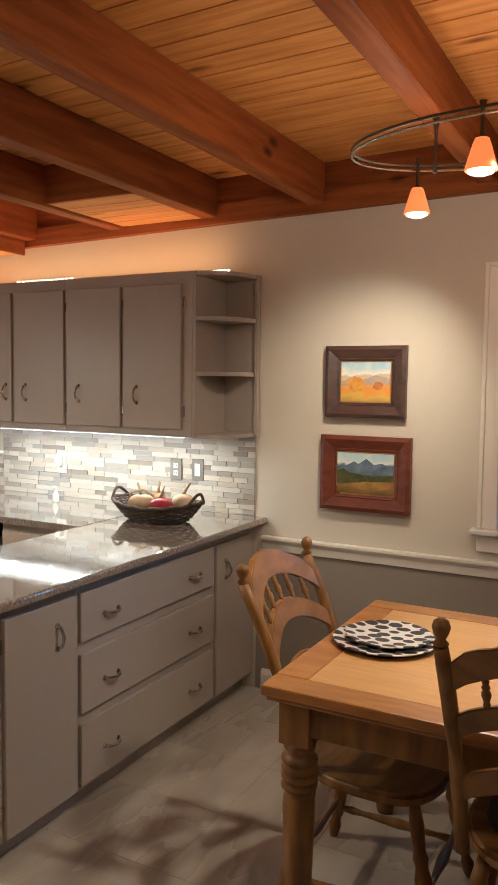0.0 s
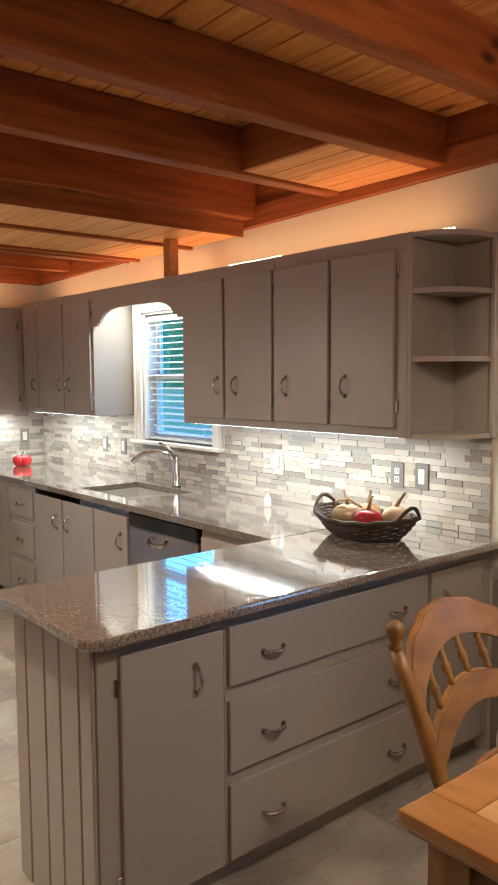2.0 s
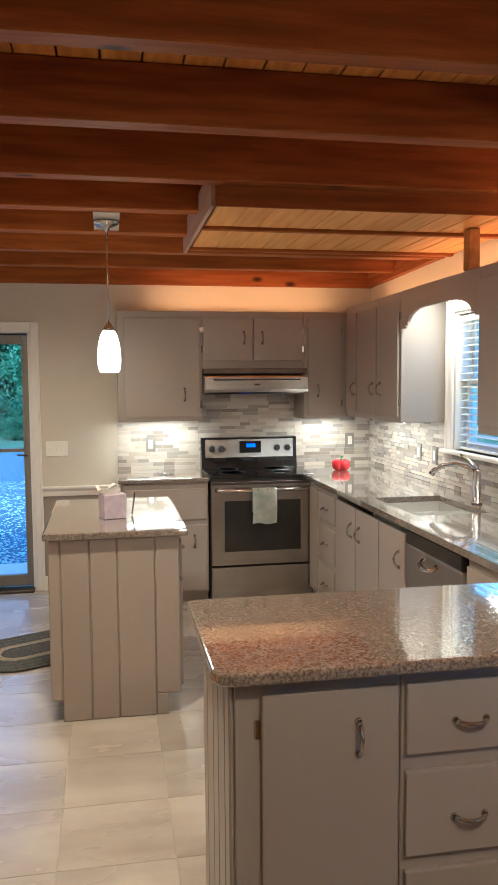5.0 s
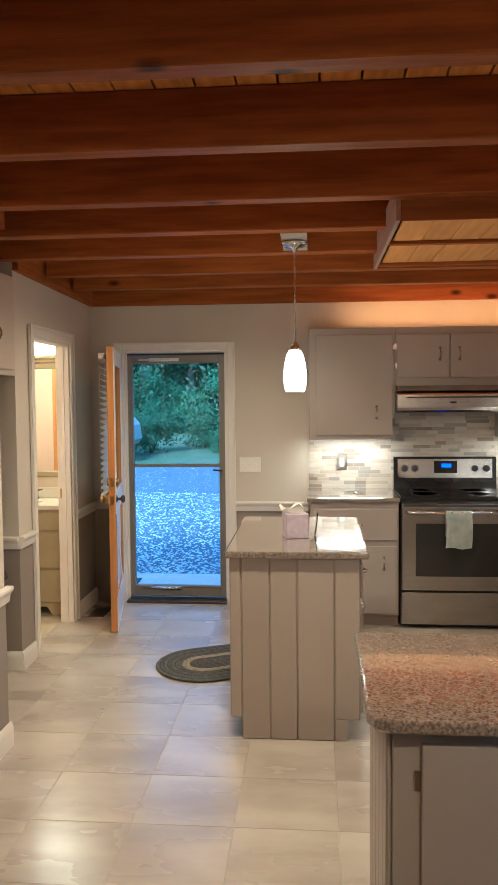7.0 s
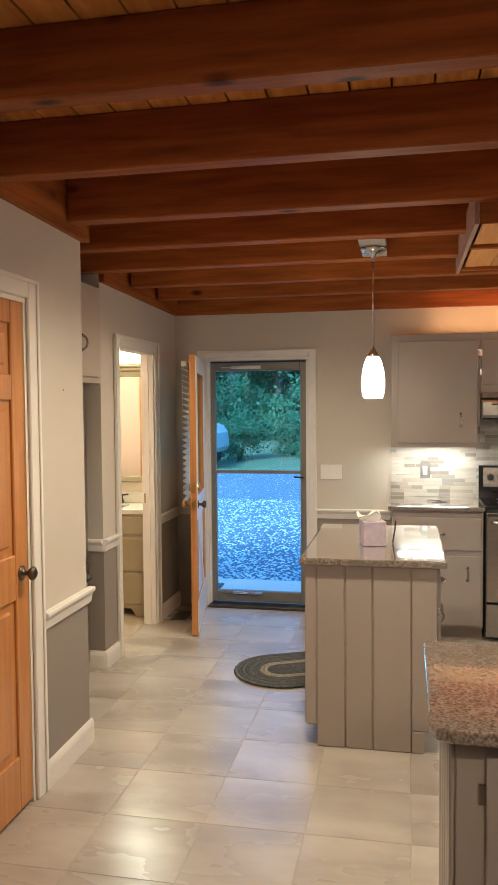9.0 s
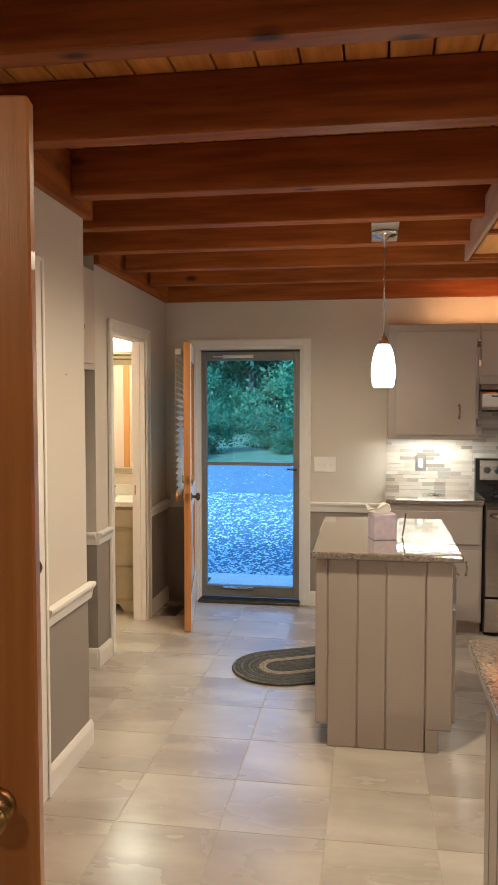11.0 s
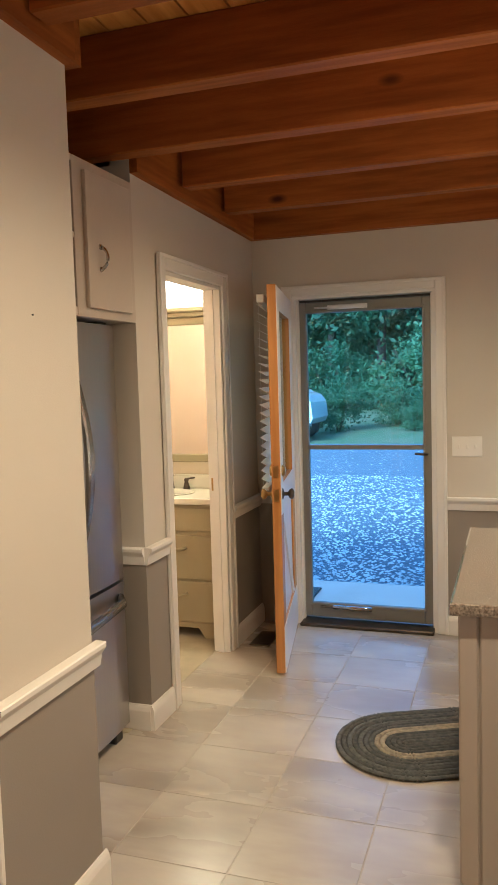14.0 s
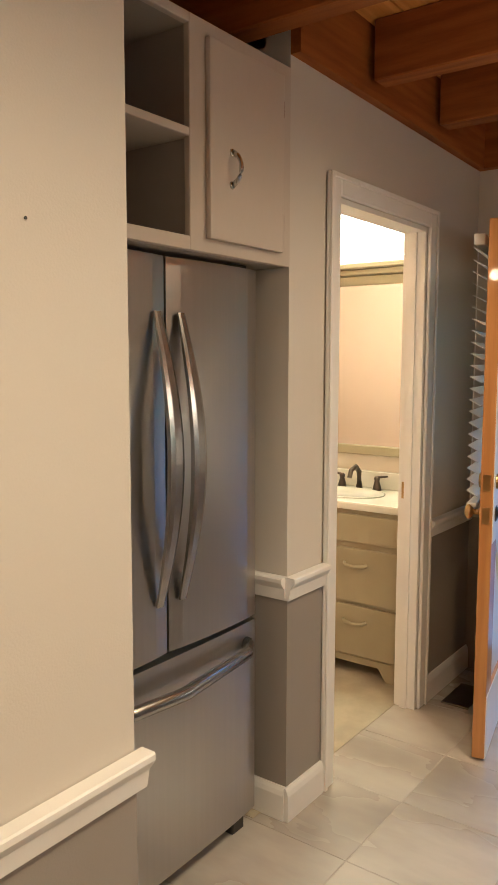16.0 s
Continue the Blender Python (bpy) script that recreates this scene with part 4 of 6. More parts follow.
for z in (UB, 1.645, 1.915, UT - 0.022):
    pts = [(-1.757, YN - 0.016)] + [(-1.757 + 0.19 * math.sin(a) ** 0.9, YN - 0.016 - 0.285 * math.cos(a) ** 0.8 if a < 1.57 else YN - 0.016) for a in [i * math.pi / 2 / 10 for i in range(11)]]
    part("shelf_board", prism(pts, 'z', z, z + 0.02), M_CAB, shelf)
# valance over the sink window, cut in a scalloped arch
val = [(-4.385, UT), (-4.385, 1.925), (-4.33, 1.925), (-4.325, 1.945)]
for i in range(9):
    a = math.pi / 2 * i / 8
    val.append((-4.29 + 0.25 * (1 - math.cos(a)), 1.945 + 0.085 * math.sin(a)))
for i in range(9):
    a = math.pi / 2 * (1 - i / 8)
    val.append((-3.445 - 0.25 * (1 - math.cos(a)), 1.945 + 0.085 * math.sin(a)))
val += [(-3.41, 1.945), (-3.405, 1.925), (-3.35, 1.925), (-3.35, UT)]
solid("window_valance", prism(val, 'y', UF, UF + 0.02), M_CAB, "taupe painted arched wooden valance over sink window", "valance")
solid("valance_top", boxes((-4.385, -3.35, UF + 0.02, YN - 0.004, UT - 0.016, UT)), M_TRIM, "painted board closing valance top", "shelf")
# range wall uppers
XU = -5.518


def upper_w(y0, y1, z0, doors, label):
    u = thing("wall_cabinet", (-5.67, (y0 + y1) / 2, z0), label, "cabinet", "wall cabinets")
    part("body", boxes((XW + 0.004, XU, y0, y1, z0, 2.125), bevel=0.003), M_CAB, u)
    for a, b, zz, hy, hz, hs in doors:
        front(u, 'x', XU, a, b, zz, 2.075, (hy, hz, 'v'), hs)


upper_w(1.75, 2.375, 1.312, [(1.80, 2.355, 1.345, 2.24, 1.51, 1)], "taupe painted wall cabinet with wide door")
upper_w(2.376, 3.155, 1.70, [(2.385, 2.757, 1.757, 2.69, 1.93, -1), (2.765, 3.14, 1.757, 2.83, 1.93, 1)], "taupe painted short wall cabinet over hood")
upper_w(3.156, UF - 0.001, 1.315, [(3.185, 3.445, 1.345, 3.26, 1.53, 1)], "taupe painted narrow corner wall cabinet")
for nm, x0, x1, y0, y1, z in (("led_strip", -3.30, -1.85, 3.53, 3.54, UB - 0.004), ("led_strip", -5.40, -4.42, 3.53, 3.54, UB - 0.004), ("led_strip", -5.665, -5.655, 1.80, 2.33, 1.308), ("led_strip", -5.665, -5.655, 3.2, 3.46, 1.311)):
    solid(nm, boxes((x0, x1, y0, y1, z, z + 0.004)), M_LEDS, "glowing white strip lamp under wall cabinet", "lamp", group="strip lamps")
for i in range(8):
    solid("led_dot", boxes((-1.76 + i * 0.019, -1.752 + i * 0.019, 3.56 + i * 0.002, 3.568 + i * 0.002, UT, UT + 0.006)), M_HOT, "tiny warm lamp on cabinet top", "lamp", group="cabinet top lamps")
for i in range(12):
    solid("led_dot", boxes((-2.95 + i * 0.035, -2.938 + i * 0.035, 3.51, 3.518, UT, UT + 0.006)), M_HOT, "tiny warm lamp on cabinet top", "lamp", group="cabinet top lamps")

hood = thing("range_hood", (-5.6, 2.76, 1.51), "stainless steel under-cabinet range hood", "range hood")
part("shell", prism([(XW + 0.006, 1.512), (-5.41, 1.512), (-5.385, 1.525), (-5.375, 1.545), (-5.378, 1.635), (-5.39, 1.645), (XW + 0.006, 1.66)], 'y', 2.378, 3.15), M_STEELH, hood)
part("top_strip", boxes((XU + 0.002, -5.40, 2.376, 3.152, 1.661, 1.70), bevel=0.003), M_BRONZE, hood, "brown strip above hood")
part("vent_slot", boxes((-5.381, -5.3735, 2.44, 3.09, 1.612, 1.622)), M_DARK, hood)
part("filter", boxes((-5.80, -5.44, 2.42, 3.11, 1.506, 1.513), bevel=0.002), M_PEWTER, hood, "grey mesh filter under hood")
part("badge", boxes((-5.379, -5.3725, 2.745, 2.785, 1.575, 1.587)), M_DARK, hood)

rg = thing("range", (-5.53, 2.77, 0), "stainless steel electric range with black glass cooktop", "stove")
RY0, RY1, RX = 2.388, 3.15, -5.245
part("body", boxes((XW + 0.02, RX, RY0, RY1, 0.02, 0.905), bevel=0.004), M_DARK, rg)
part("cooktop", boxes((XW + 0.09, RX + 0.02, RY0 - 0.002, RY1 + 0.002, 0.905, 0.928), bevel=0.006, seg=2), M_BLACK, rg, "black glass cooktop")
for cx, cy, r in ((-5.42, 2.58, 0.10), (-5.42, 2.96, 0.08), (-5.64, 2.58, 0.08), (-5.64, 2.96, 0.10)):
    part("burner_ring", lathe([(r, 0.928), (r, 0.9286), (r - 0.004, 0.9287), (r - 0.004, 0.928)], 28, m=Matrix.Translation((cx, cy, 0))), M_DARK, rg)
bg = part("backguard", prism([(XW + 0.02, 0.90), (-5.72, 0.90), (-5.735, 0.98), (-5.75, 1.165), (XW + 0.02, 1.165)], 'y', RY0, RY1), M_BLACK, rg, "black backguard with steel control panel")
bmp = prism([(-5.742, 1.01), (-5.732, 1.01), (-5.746, 1.15), (-5.756, 1.15)], 'y', RY0 + 0.03, RY1 - 0.03)
part("control_panel", bmp, M_STEELH, bg)
part("clock_panel", prism([(-5.735, 1.045), (-5.729, 1.045), (-5.739, 1.135), (-5.745, 1.135)], 'y', 2.69, 2.86), M_BLACK, bg)
part("clock_digits", prism([(-5.732, 1.088), (-5.7285, 1.088), (-5.732, 1.115), (-5.736, 1.115)], 'y', 2.745, 2.815), M_BLUE, bg, "blue lit clock digits")
for cy in (2.47, 2.545, 2.99, 3.075):
    part("knob", turned((-5.738, cy, 1.08), (-5.70, cy, 1.083), [(0.026, 0), (0.026, 0.3), (0.02, 0.4), (0.018, 1)], 14), M_DARK, bg, "round burner knob")
od = part("oven_door", boxes((RX, RX + 0.035, RY0 + 0.004, RY1 - 0.004, 0.275, 0.885), bevel=0.006, seg=2), M_STEELH, rg)
part("oven_window", boxes((RX + 0.033, RX + 0.037, RY0 + 0.10, RY1 - 0.10, 0.375, 0.745), bevel=0.0015), M_OVENGL, od, "dark oven glass")
part("door_band", boxes((RX + 0.03, RX + 0.0365, RY0 + 0.01, RY1 - 0.01, 0.862, 0.880)), M_DARK, od)
hb = tube([(RX + 0.035, RY0 + 0.04, 0.825), (RX + 0.075, RY0 + 0.06, 0.825), (RX + 0.08, 2.77, 0.825), (RX + 0.075, RY1 - 0.06, 0.825), (RX + 0.035, RY1 - 0.04, 0.825)], 0.013, 10)
part("oven_handle", hb, M_CHROME, od, "steel bar handle")
part("storage_drawer", boxes((RX, RX + 0.033, RY0 + 0.004, RY1 - 0.004, 0.035, 0.262), bevel=0.006, seg=2), M_STEELH, rg)
# towel folded over the oven handle
tw = bmesh.new()
M_TOWEL = surf("printed_towel", (0.62, 0.60, 0.53), (0.42, 0.47, 0.42), 22, (1, 1, 1), rough=0.9, bump=0.3, fine=160)
prof = [(RX + 0.052, 0.66), (RX + 0.054, 0.75), (RX + 0.06, 0.82), (RX + 0.072, 0.842), (RX + 0.088, 0.842), (RX + 0.098, 0.82), (RX + 0.102, 0.74), (RX + 0.103, 0.66), (RX + 0.101, 0.585)]
cols = 9
grid = [[tw.verts.new((x + 0.004 * math.sin(j * 1.9 + z * 9), 2.68 + 0.175 * j / (cols - 1) + 0.006 * math.sin(z * 11), z + (0.006 * math.sin(j * 0.9) if i in (0, 8) else 0))) for j in range(cols)] for i, (x, z) in enumerate(prof)]
for i in range(len(prof) - 1):
    for j in range(cols - 1):
        tw.faces.new((grid[i][j], grid[i][j + 1], grid[i + 1][j + 1], grid[i + 1][j])).smooth = True
bmesh.ops.solidify(tw, geom=tw.faces[:], thickness=0.004)
solid("dish_towel", tw, M_TOWEL, "cream printed dish towel hung on oven handle", "towel")

# ---- island ----
isl = thing("kitchen_island", (-3.95, 1.7, 0), "taupe painted plank-sided kitchen island", "island")
IX0, IX1, IY0, IY1 = -4.42, -3.415, 1.385, 1.998
part("body", boxes((IX0, IX1 - 0.007, IY0 + 0.012, IY1, 0.10, 0.873), (IX0 + 0.02, IX1 - 0.012, IY0 + 0.075, IY1 - 0.06, 0.0, 0.10)), M_CAB, isl)
ys = [IY0, 1.441, 1.577, 1.706, 1.882, IY1]
for k in range(5):
    lo = 0.105 if k == 0 else 0.0
    hi = ys[k + 1] - (0.002 if k < 4 else 0.058)
    if k == 4:
        part("side_plank", boxes((IX1 - 0.012, IX1 + 0.004, ys[k] + 0.002, IY1, 0.105, 0.873), bevel=0.005), M_CAB, isl)
        part("side_plank", boxes((IX1 - 0.012, IX1 + 0.004, ys[k] + 0.002, hi, 0.0, 0.105), bevel=0.003), M_CAB, isl)
    else:
        part("side_plank", boxes((IX1 - 0.012, IX1 + 0.004, ys[k] + 0.002, hi, lo, 0.873), bevel=0.005), M_CAB, isl)
for k in range(5):
    x = IX0 + 0.19 * k
    part("side_plank", boxes((x + 0.002, x + 0.188, IY0, IY0 + 0.012, 0.105, 0.873), bevel=0.005), M_CAB, isl)
front(isl, 'Y', IY1, -3.93, -3.44, 0.68, 0.84, (-3.68, 0.76, 'h'), name="drawer")
front(isl, 'Y', IY1, -3.93, -3.44, 0.13, 0.65, (-3.86, 0.53, 'v'))
front(isl, 'Y', IY1, -4.40, -3.95, 0.68, 0.84, (-4.17, 0.76, 'h'), name="drawer")
front(isl, 'Y', IY1, -4.40, -3.95, 0.13, 0.65, (-4.02, 0.53, 'v'))
solid("countertop", boxes((IX0 - 0.035, IX1 + 0.035, 1.365, 2.04, 0.875, 0.908), bevel=0.009, seg=2), M_GRAN, "polished granite slab on island", "countertop")

# ---- refrigerator and the cabinet above it ----
fr = thing("refrigerator", (-3.78, -0.4, 0), "stainless steel french-door refrigerator with bottom freezer", "refrigerator")
FX0, FX1, FY = -4.175, -3.375, -0.02
part("body", boxes((FX0 + 0.01, FX1 - 0.01, -0.80, FY - 0.075, 0.03, 1.74), bevel=0.005), M_DARK, fr)


def door_slab(x0, x1, z0, z1):
    pts = [(x0, FY - 0.07)]
    for i in range(9):
        s = i / 8
        pts.append((x0 + (x1 - x0) * s, FY - 0.012 + 0.012 * math.sin(math.pi * s) ** 0.5))
    pts.append((x1, FY - 0.07))
    return prism(pts, 'z', z0, z1)


for a, b, hx in ((FX0, -3.779, -3.82), (-3.771, FX1, -3.73)):
    d = part("fridge_door", door_slab(a, b, 0.70, 1.752), M_STEEL, fr)
    bm = bmesh.new()
    rows_ = []
    for i in range(25):
        k = math.sin(math.pi * i / 24)
        z, o, w, t = 0.84 + 0.77 * i / 24, FY + 0.004 + 0.062 * k, 0.013 + 0.012 * k, 0.004 + 0.005 * k
        rows_.append([bm.verts.new(p) for p in ((hx - w, o - t, z), (hx + w, o - t, z), (hx + w, o + t * 0.4, z), (hx + w * 0.5, o + t, z), (hx - w * 0.5, o + t, z), (hx - w, o + t * 0.4, z))])
    for p, q in zip(rows_, rows_[1:]):
        for k in range(6):
            bm.faces.new((p[k], p[(k + 1) % 6], q[(k + 1) % 6], q[k])).smooth = False
    bm.faces.new(rows_[0][::-1])
    bm.faces.new(rows_[-1])
    part("handle", bm, M_STEELH, d, "long bowed steel handle")
d = part("freezer_drawer", door_slab(FX0, FX1, 0.065, 0.685), M_STEEL, fr)
part("drawer_pull", tube([(FX0 + 0.05, FY - 0.005, 0.625), (FX0 + 0.10, FY + 0.035, 0.615), (-3.775, FY + 0.052, 0.60), (FX1 - 0.10, FY + 0.035, 0.615), (FX1 - 0.05, FY - 0.005, 0.625)], 0.019, 8), M_STEELH, d, "bowed steel pull")
part("gasket", boxes((FX0 + 0.015, FX1 - 0.015, FY - 0.06, FY - 0.03, 0.686, 0.70)), M_DARK, fr)
for x in (FX0 + 0.06, FX1 - 0.06):
    part("foot", boxes((x - 0.03, x + 0.03, FY - 0.11, FY - 0.03, 0.0, 0.05), bevel=0.005), M_DARK, fr)
part("hinge_cap", boxes((FX0 + 0.02, FX0 + 0.1, FY - 0.12, FY - 0.03, 1.752, 1.77), bevel=0.004), M_DARK, fr)
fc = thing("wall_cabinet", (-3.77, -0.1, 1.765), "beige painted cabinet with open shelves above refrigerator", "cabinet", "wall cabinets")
KX0, KX1, KF = XS + 0.004, XC - 0.004, 0.035
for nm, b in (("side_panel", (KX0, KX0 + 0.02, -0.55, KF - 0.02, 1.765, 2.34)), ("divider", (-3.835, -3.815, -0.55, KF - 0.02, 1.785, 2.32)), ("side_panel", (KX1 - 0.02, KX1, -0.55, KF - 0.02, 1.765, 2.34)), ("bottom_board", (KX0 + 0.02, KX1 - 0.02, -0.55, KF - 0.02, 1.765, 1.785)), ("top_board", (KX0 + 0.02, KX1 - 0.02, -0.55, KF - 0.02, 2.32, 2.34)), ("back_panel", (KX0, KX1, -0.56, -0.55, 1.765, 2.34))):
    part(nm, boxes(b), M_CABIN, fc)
part("face_frame", boxes((KX0, -3.80, KF - 0.02, KF, 1.765, 2.34), (KX1 - 0.05, KX1, KF - 0.02, KF, 1.765, 2.34), (-3.80, KX1 - 0.05, KF - 0.02, KF, 1.765, 1.80), (-3.80, KX1 - 0.05, KF - 0.02, KF, 2.315, 2.34), bevel=0.002), M_CAB, fc)
part("shelf_board", boxes((-3.815, KX1 - 0.02, -0.55, KF - 0.002, 2.045, 2.066), bevel=0.002), M_CAB, fc)
front(fc, 'Y', KF, -4.20, -3.86, 1.80, 2.30, (-3.95, 1.99, 'v'), -1)

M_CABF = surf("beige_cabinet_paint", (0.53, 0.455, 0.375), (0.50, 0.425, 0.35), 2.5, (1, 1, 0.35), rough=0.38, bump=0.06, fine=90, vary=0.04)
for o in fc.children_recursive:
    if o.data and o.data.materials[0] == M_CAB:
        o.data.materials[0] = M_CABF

# ---- bathroom glimpsed through its doorway ----
va = thing("bathroom_vanity", (-5.6, -0.55, 0), "sage green painted bathroom vanity with three drawers", "vanity")
VX, VY0, VY1 = -5.42, -1.05, -0.085
part("body", boxes((XW + 0.014, VX, VY0, VY1, 0.09, 0.775), bevel=0.003), M_VANITY, va)
part("foot_rail", prism([(VY0, 0.0), (VY0 + 0.10, 0.0), (VY0 + 0.14, 0.06), (VY1 - 0.14, 0.06), (VY1 - 0.10, 0.0), (VY1, 0.0), (VY1, 0.09), (VY0, 0.09)], 'x', VX - 0.02, VX), M_VANITY, va)
for y0, y1 in ((VY0 + 0.02, -0.595), (-0.58, VY1 - 0.02)):
    for z0, z1 in ((0.10, 0.335), (0.348, 0.60), (0.625, 0.755)):
        d = part("drawer", boxes((VX, VX + 0.016, y0, y1, z0, z1), bevel=0.006, seg=2), M_VANITY, va)
        if z1 < 0.7:
            part("drawer_pull", tube([(VX + 0.016, (y0 + y1) / 2 - 0.06, z1 - 0.07), (VX + 0.035, (y0 + y1) / 2 - 0.045, z1 - 0.075), (VX + 0.04, (y0 + y1) / 2, z1 - 0.08), (VX + 0.035, (y0 + y1) / 2 + 0.045, z1 - 0.075), (VX + 0.016, (y0 + y1) / 2 + 0.06, z1 - 0.07)], 0.008, 8), M_VANITY, d)
vt = thing("marble_countertop", (-5.62, -0.58, 0.775), "cream cultured marble vanity top with basin", "countertop")
part("top", boxes((XW + 0.014, VX + 0.025, VY0 - 0.01, VY1 + 0.002, 0.775, 0.812), bevel=0.008, seg=2), M_MARB, vt)
part("backsplash", boxes((XW + 0.014, XW + 0.036, VY0 - 0.01, VY1 + 0.002, 0.812, 0.90), bevel=0.004), M_MARB, vt)
part("basin", lathe([(0.20, 0.812), (0.205, 0.818), (0.195, 0.819), (0.17, 0.8145), (0.05, 0.8135)], 28, m=Matrix.Translation((-5.60, -0.52, 0)) @ Matrix.Diagonal((0.72, 1.05, 1, 1))), M_MARB, vt)
bf = thing("bathroom_faucet", (-5.76, -0.52, 0.812), "aged bronze two-handle bathroom faucet", "faucet")
part("spout", tube([(-5.76, -0.52, 0.815), (-5.755, -0.52, 0.90), (-5.72, -0.52, 0.93), (-5.67, -0.52, 0.915), (-5.655, -0.52, 0.88)], [0.018, 0.014, 0.013, 0.012, 0.012], 10), M_BRONZE, bf)
for s in (-1, 1):
    part("handle", lathe([(0.024, 0.812), (0.02, 0.83), (0.012, 0.86), (0.016, 0.875), (0.008, 0.885)], 12, m=Matrix.Translation((-5.76, -0.52 + s * 0.1, 0))), M_BRONZE, bf)
    part("lever", tube([(-5.76, -0.52 + s * 0.1, 0.878), (-5.755, -0.52 + s * 0.16, 0.888)], [0.007, 0.005], 8), M_BRONZE, bf)
va.scale = (1, 1, 1.03)
vt.location.z += 0.024
bf.location.z += 0.024
mi = thing("bathroom_mirror", (-5.82, -0.46, 0.96), "rectangular mirror in sage green moulded frame", "mirror")
MY0, MY1, MZ0, MZ1 = -0.80, -0.115, 1.005, 1.915
mx = XW + 0.014
part("frame", boxes((mx, mx + 0.025, MY0, MY0 + 0.06, MZ0, MZ1), (mx, mx + 0.025, MY1 - 0.06, MY1, MZ0, MZ1), (mx, mx + 0.025, MY0 + 0.06, MY1 - 0.06, MZ0, MZ0 + 0.05), (mx, mx + 0.025, MY0 + 0.06, MY1 - 0.06, MZ1 - 0.05, MZ1), bevel=0.006), M_VANITY, mi)
part("crown", boxes((mx, mx + 0.05, MY0 - 0.02, MY1 + 0.01, MZ1, MZ1 + 0.03), (mx, mx + 0.07, MY0 - 0.04, MY1 + 0.02, MZ1 + 0.03, MZ1 + 0.06), bevel=0.006), M_VANITY, mi)
part("glass", boxes((mx + 0.004, mx + 0.010, MY0 + 0.06, MY1 - 0.06, MZ0 + 0.05, MZ1 - 0.05)), M_MIRROR, mi, "silvered glass")
# Bar enlarged so its glow also covers the glare-white wall above the mirror.
solid("vanity_light", boxes((mx, mx + 0.07, -0.95, -0.12, 2.0, 2.38), bevel=0.02, seg=2), M_VAN, "bright white frosted light bar above mirror, enlarged to cover wall glare", "lamp")

# ---- hanging lamps ----
pe = thing("pendant_lamp", (-3.87, 1.69, zb(-3.87)), "pendant lamp with lit white opal glass shade", "lamp")
zc = zb(-3.87)
solid("pendant_block", boxes((-4.115, -3.665, 1.625, 1.755, zc + 0.004, zc + 0.06)), M_CABIN, "pale board between beams holding pendant", "board")
C = Matrix.Translation((-3.87, 1.69, 0))
part("canopy", lathe([(0.07, zc), (0.07, zc - 0.006), (0.055, zc - 0.02), (0.02, zc - 0.028), (0.008, zc - 0.05)], 20, m=C), M_CHROME, pe)
part("stem", lathe([(0.005, zc - 0.03), (0.005, 1.885)], 8, m=C), M_CHROME, pe)
part("socket", lathe([(0.012, 1.91), (0.018, 1.895), (0.026, 1.885), (0.03, 1.862)], 14, m=C), M_CHROME, pe)
sh = part("shade", lathe([(0.03, 1.87), (0.043, 1.845), (0.054, 1.80), (0.060, 1.75), (0.060, 1.71), (0.054, 1.67), (0.046, 1.655)], 20, m=C), M_BULB, pe, "lit white opal glass shade")
sh.visible_shadow = False
tr = thing("track_light", (-0.2, 2.6, 2.33), "oval two-wire track lamp with amber glass shades", "lamp")
RC, RA, RB = (-0.12, 2.62), 0.50, 0.27


def ring(z):
    bm = bmesh.new()
    pts = [(RC[0] + RA * math.cos(a), RC[1] + RB * math.sin(a), z) for a in [2 * math.pi * i / 48 for i in range(49)]]
    return tube(pts, 0.0045, 6, bm)


part("rail", ring(2.335), M_BRONZE, tr)
part("rail", ring(2.318), M_CHROME, tr)
for hx, hy in ((-0.464, 2.79), (-0.17, 2.355), (0.16, 2.835)):
    part("stem", turned((hx, hy, 2.35), (hx, hy, 2.25), [(0.011, 0), (0.006, 0.2), (0.006, 0.8), (0.014, 1)], 8), M_BRONZE, tr)
    s = part("shade", lathe([(0.018, 2.255), (0.024, 2.24), (0.036, 2.20), (0.043, 2.175), (0.041, 2.172), (0.022, 2.235)], 16, m=Matrix.Translation((hx, hy, 0))), M_AMBER, tr, "lit amber glass shade")
    s.visible_shadow = False
    b = part("bulb", lathe([(0.012, 2.238), (0.028, 2.20), (0.036, 2.178), (0.034, 2.168), (0.018, 2.162)], 12, m=Matrix.Translation((hx, hy, 0))), M_HOT, tr, "glowing bulb")
    b.visible_shadow = False
for hx, hy in ((-0.42, 2.835), (0.17, 2.40)):
    part("hanger", turned((hx, hy, 2.31), (hx, hy, zb(hx) + 0.002), [(0.009, 0), (0.005, 0.1), (0.005, 0.75), (0.010, 0.85), (0.013, 1)], 8), M_BRONZE, tr)

# ---- dining corner ----
tb = thing("dining_table", (0.02, 2.61, 0), "honey oak dining table with turned legs", "table")
TX0, TX1, TY0, TY1, TZ = -0.665, 0.72, 2.10, 3.075, 0.785
part("tabletop", boxes((TX0 + 0.10, TX1 - 0.10, TY0 + 0.10, TY1 - 0.10, TZ - 0.028, TZ - 0.001), bevel=0.001), M_OAKTOP, tb, "pale oak inlaid field")
for b in ((TX0, TX1, TY0, TY0 + 0.099), (TX0, TX1, TY1 - 0.099, TY1), (TX0, TX0 + 0.099, TY0 + 0.10, TY1 - 0.10), (TX1 - 0.099, TX1, TY0 + 0.10, TY1 - 0.10)):
    part("top_border", boxes((*b, TZ - 0.030, TZ), bevel=0.006, seg=2), M_OAKDARK, tb, "darker oak border")
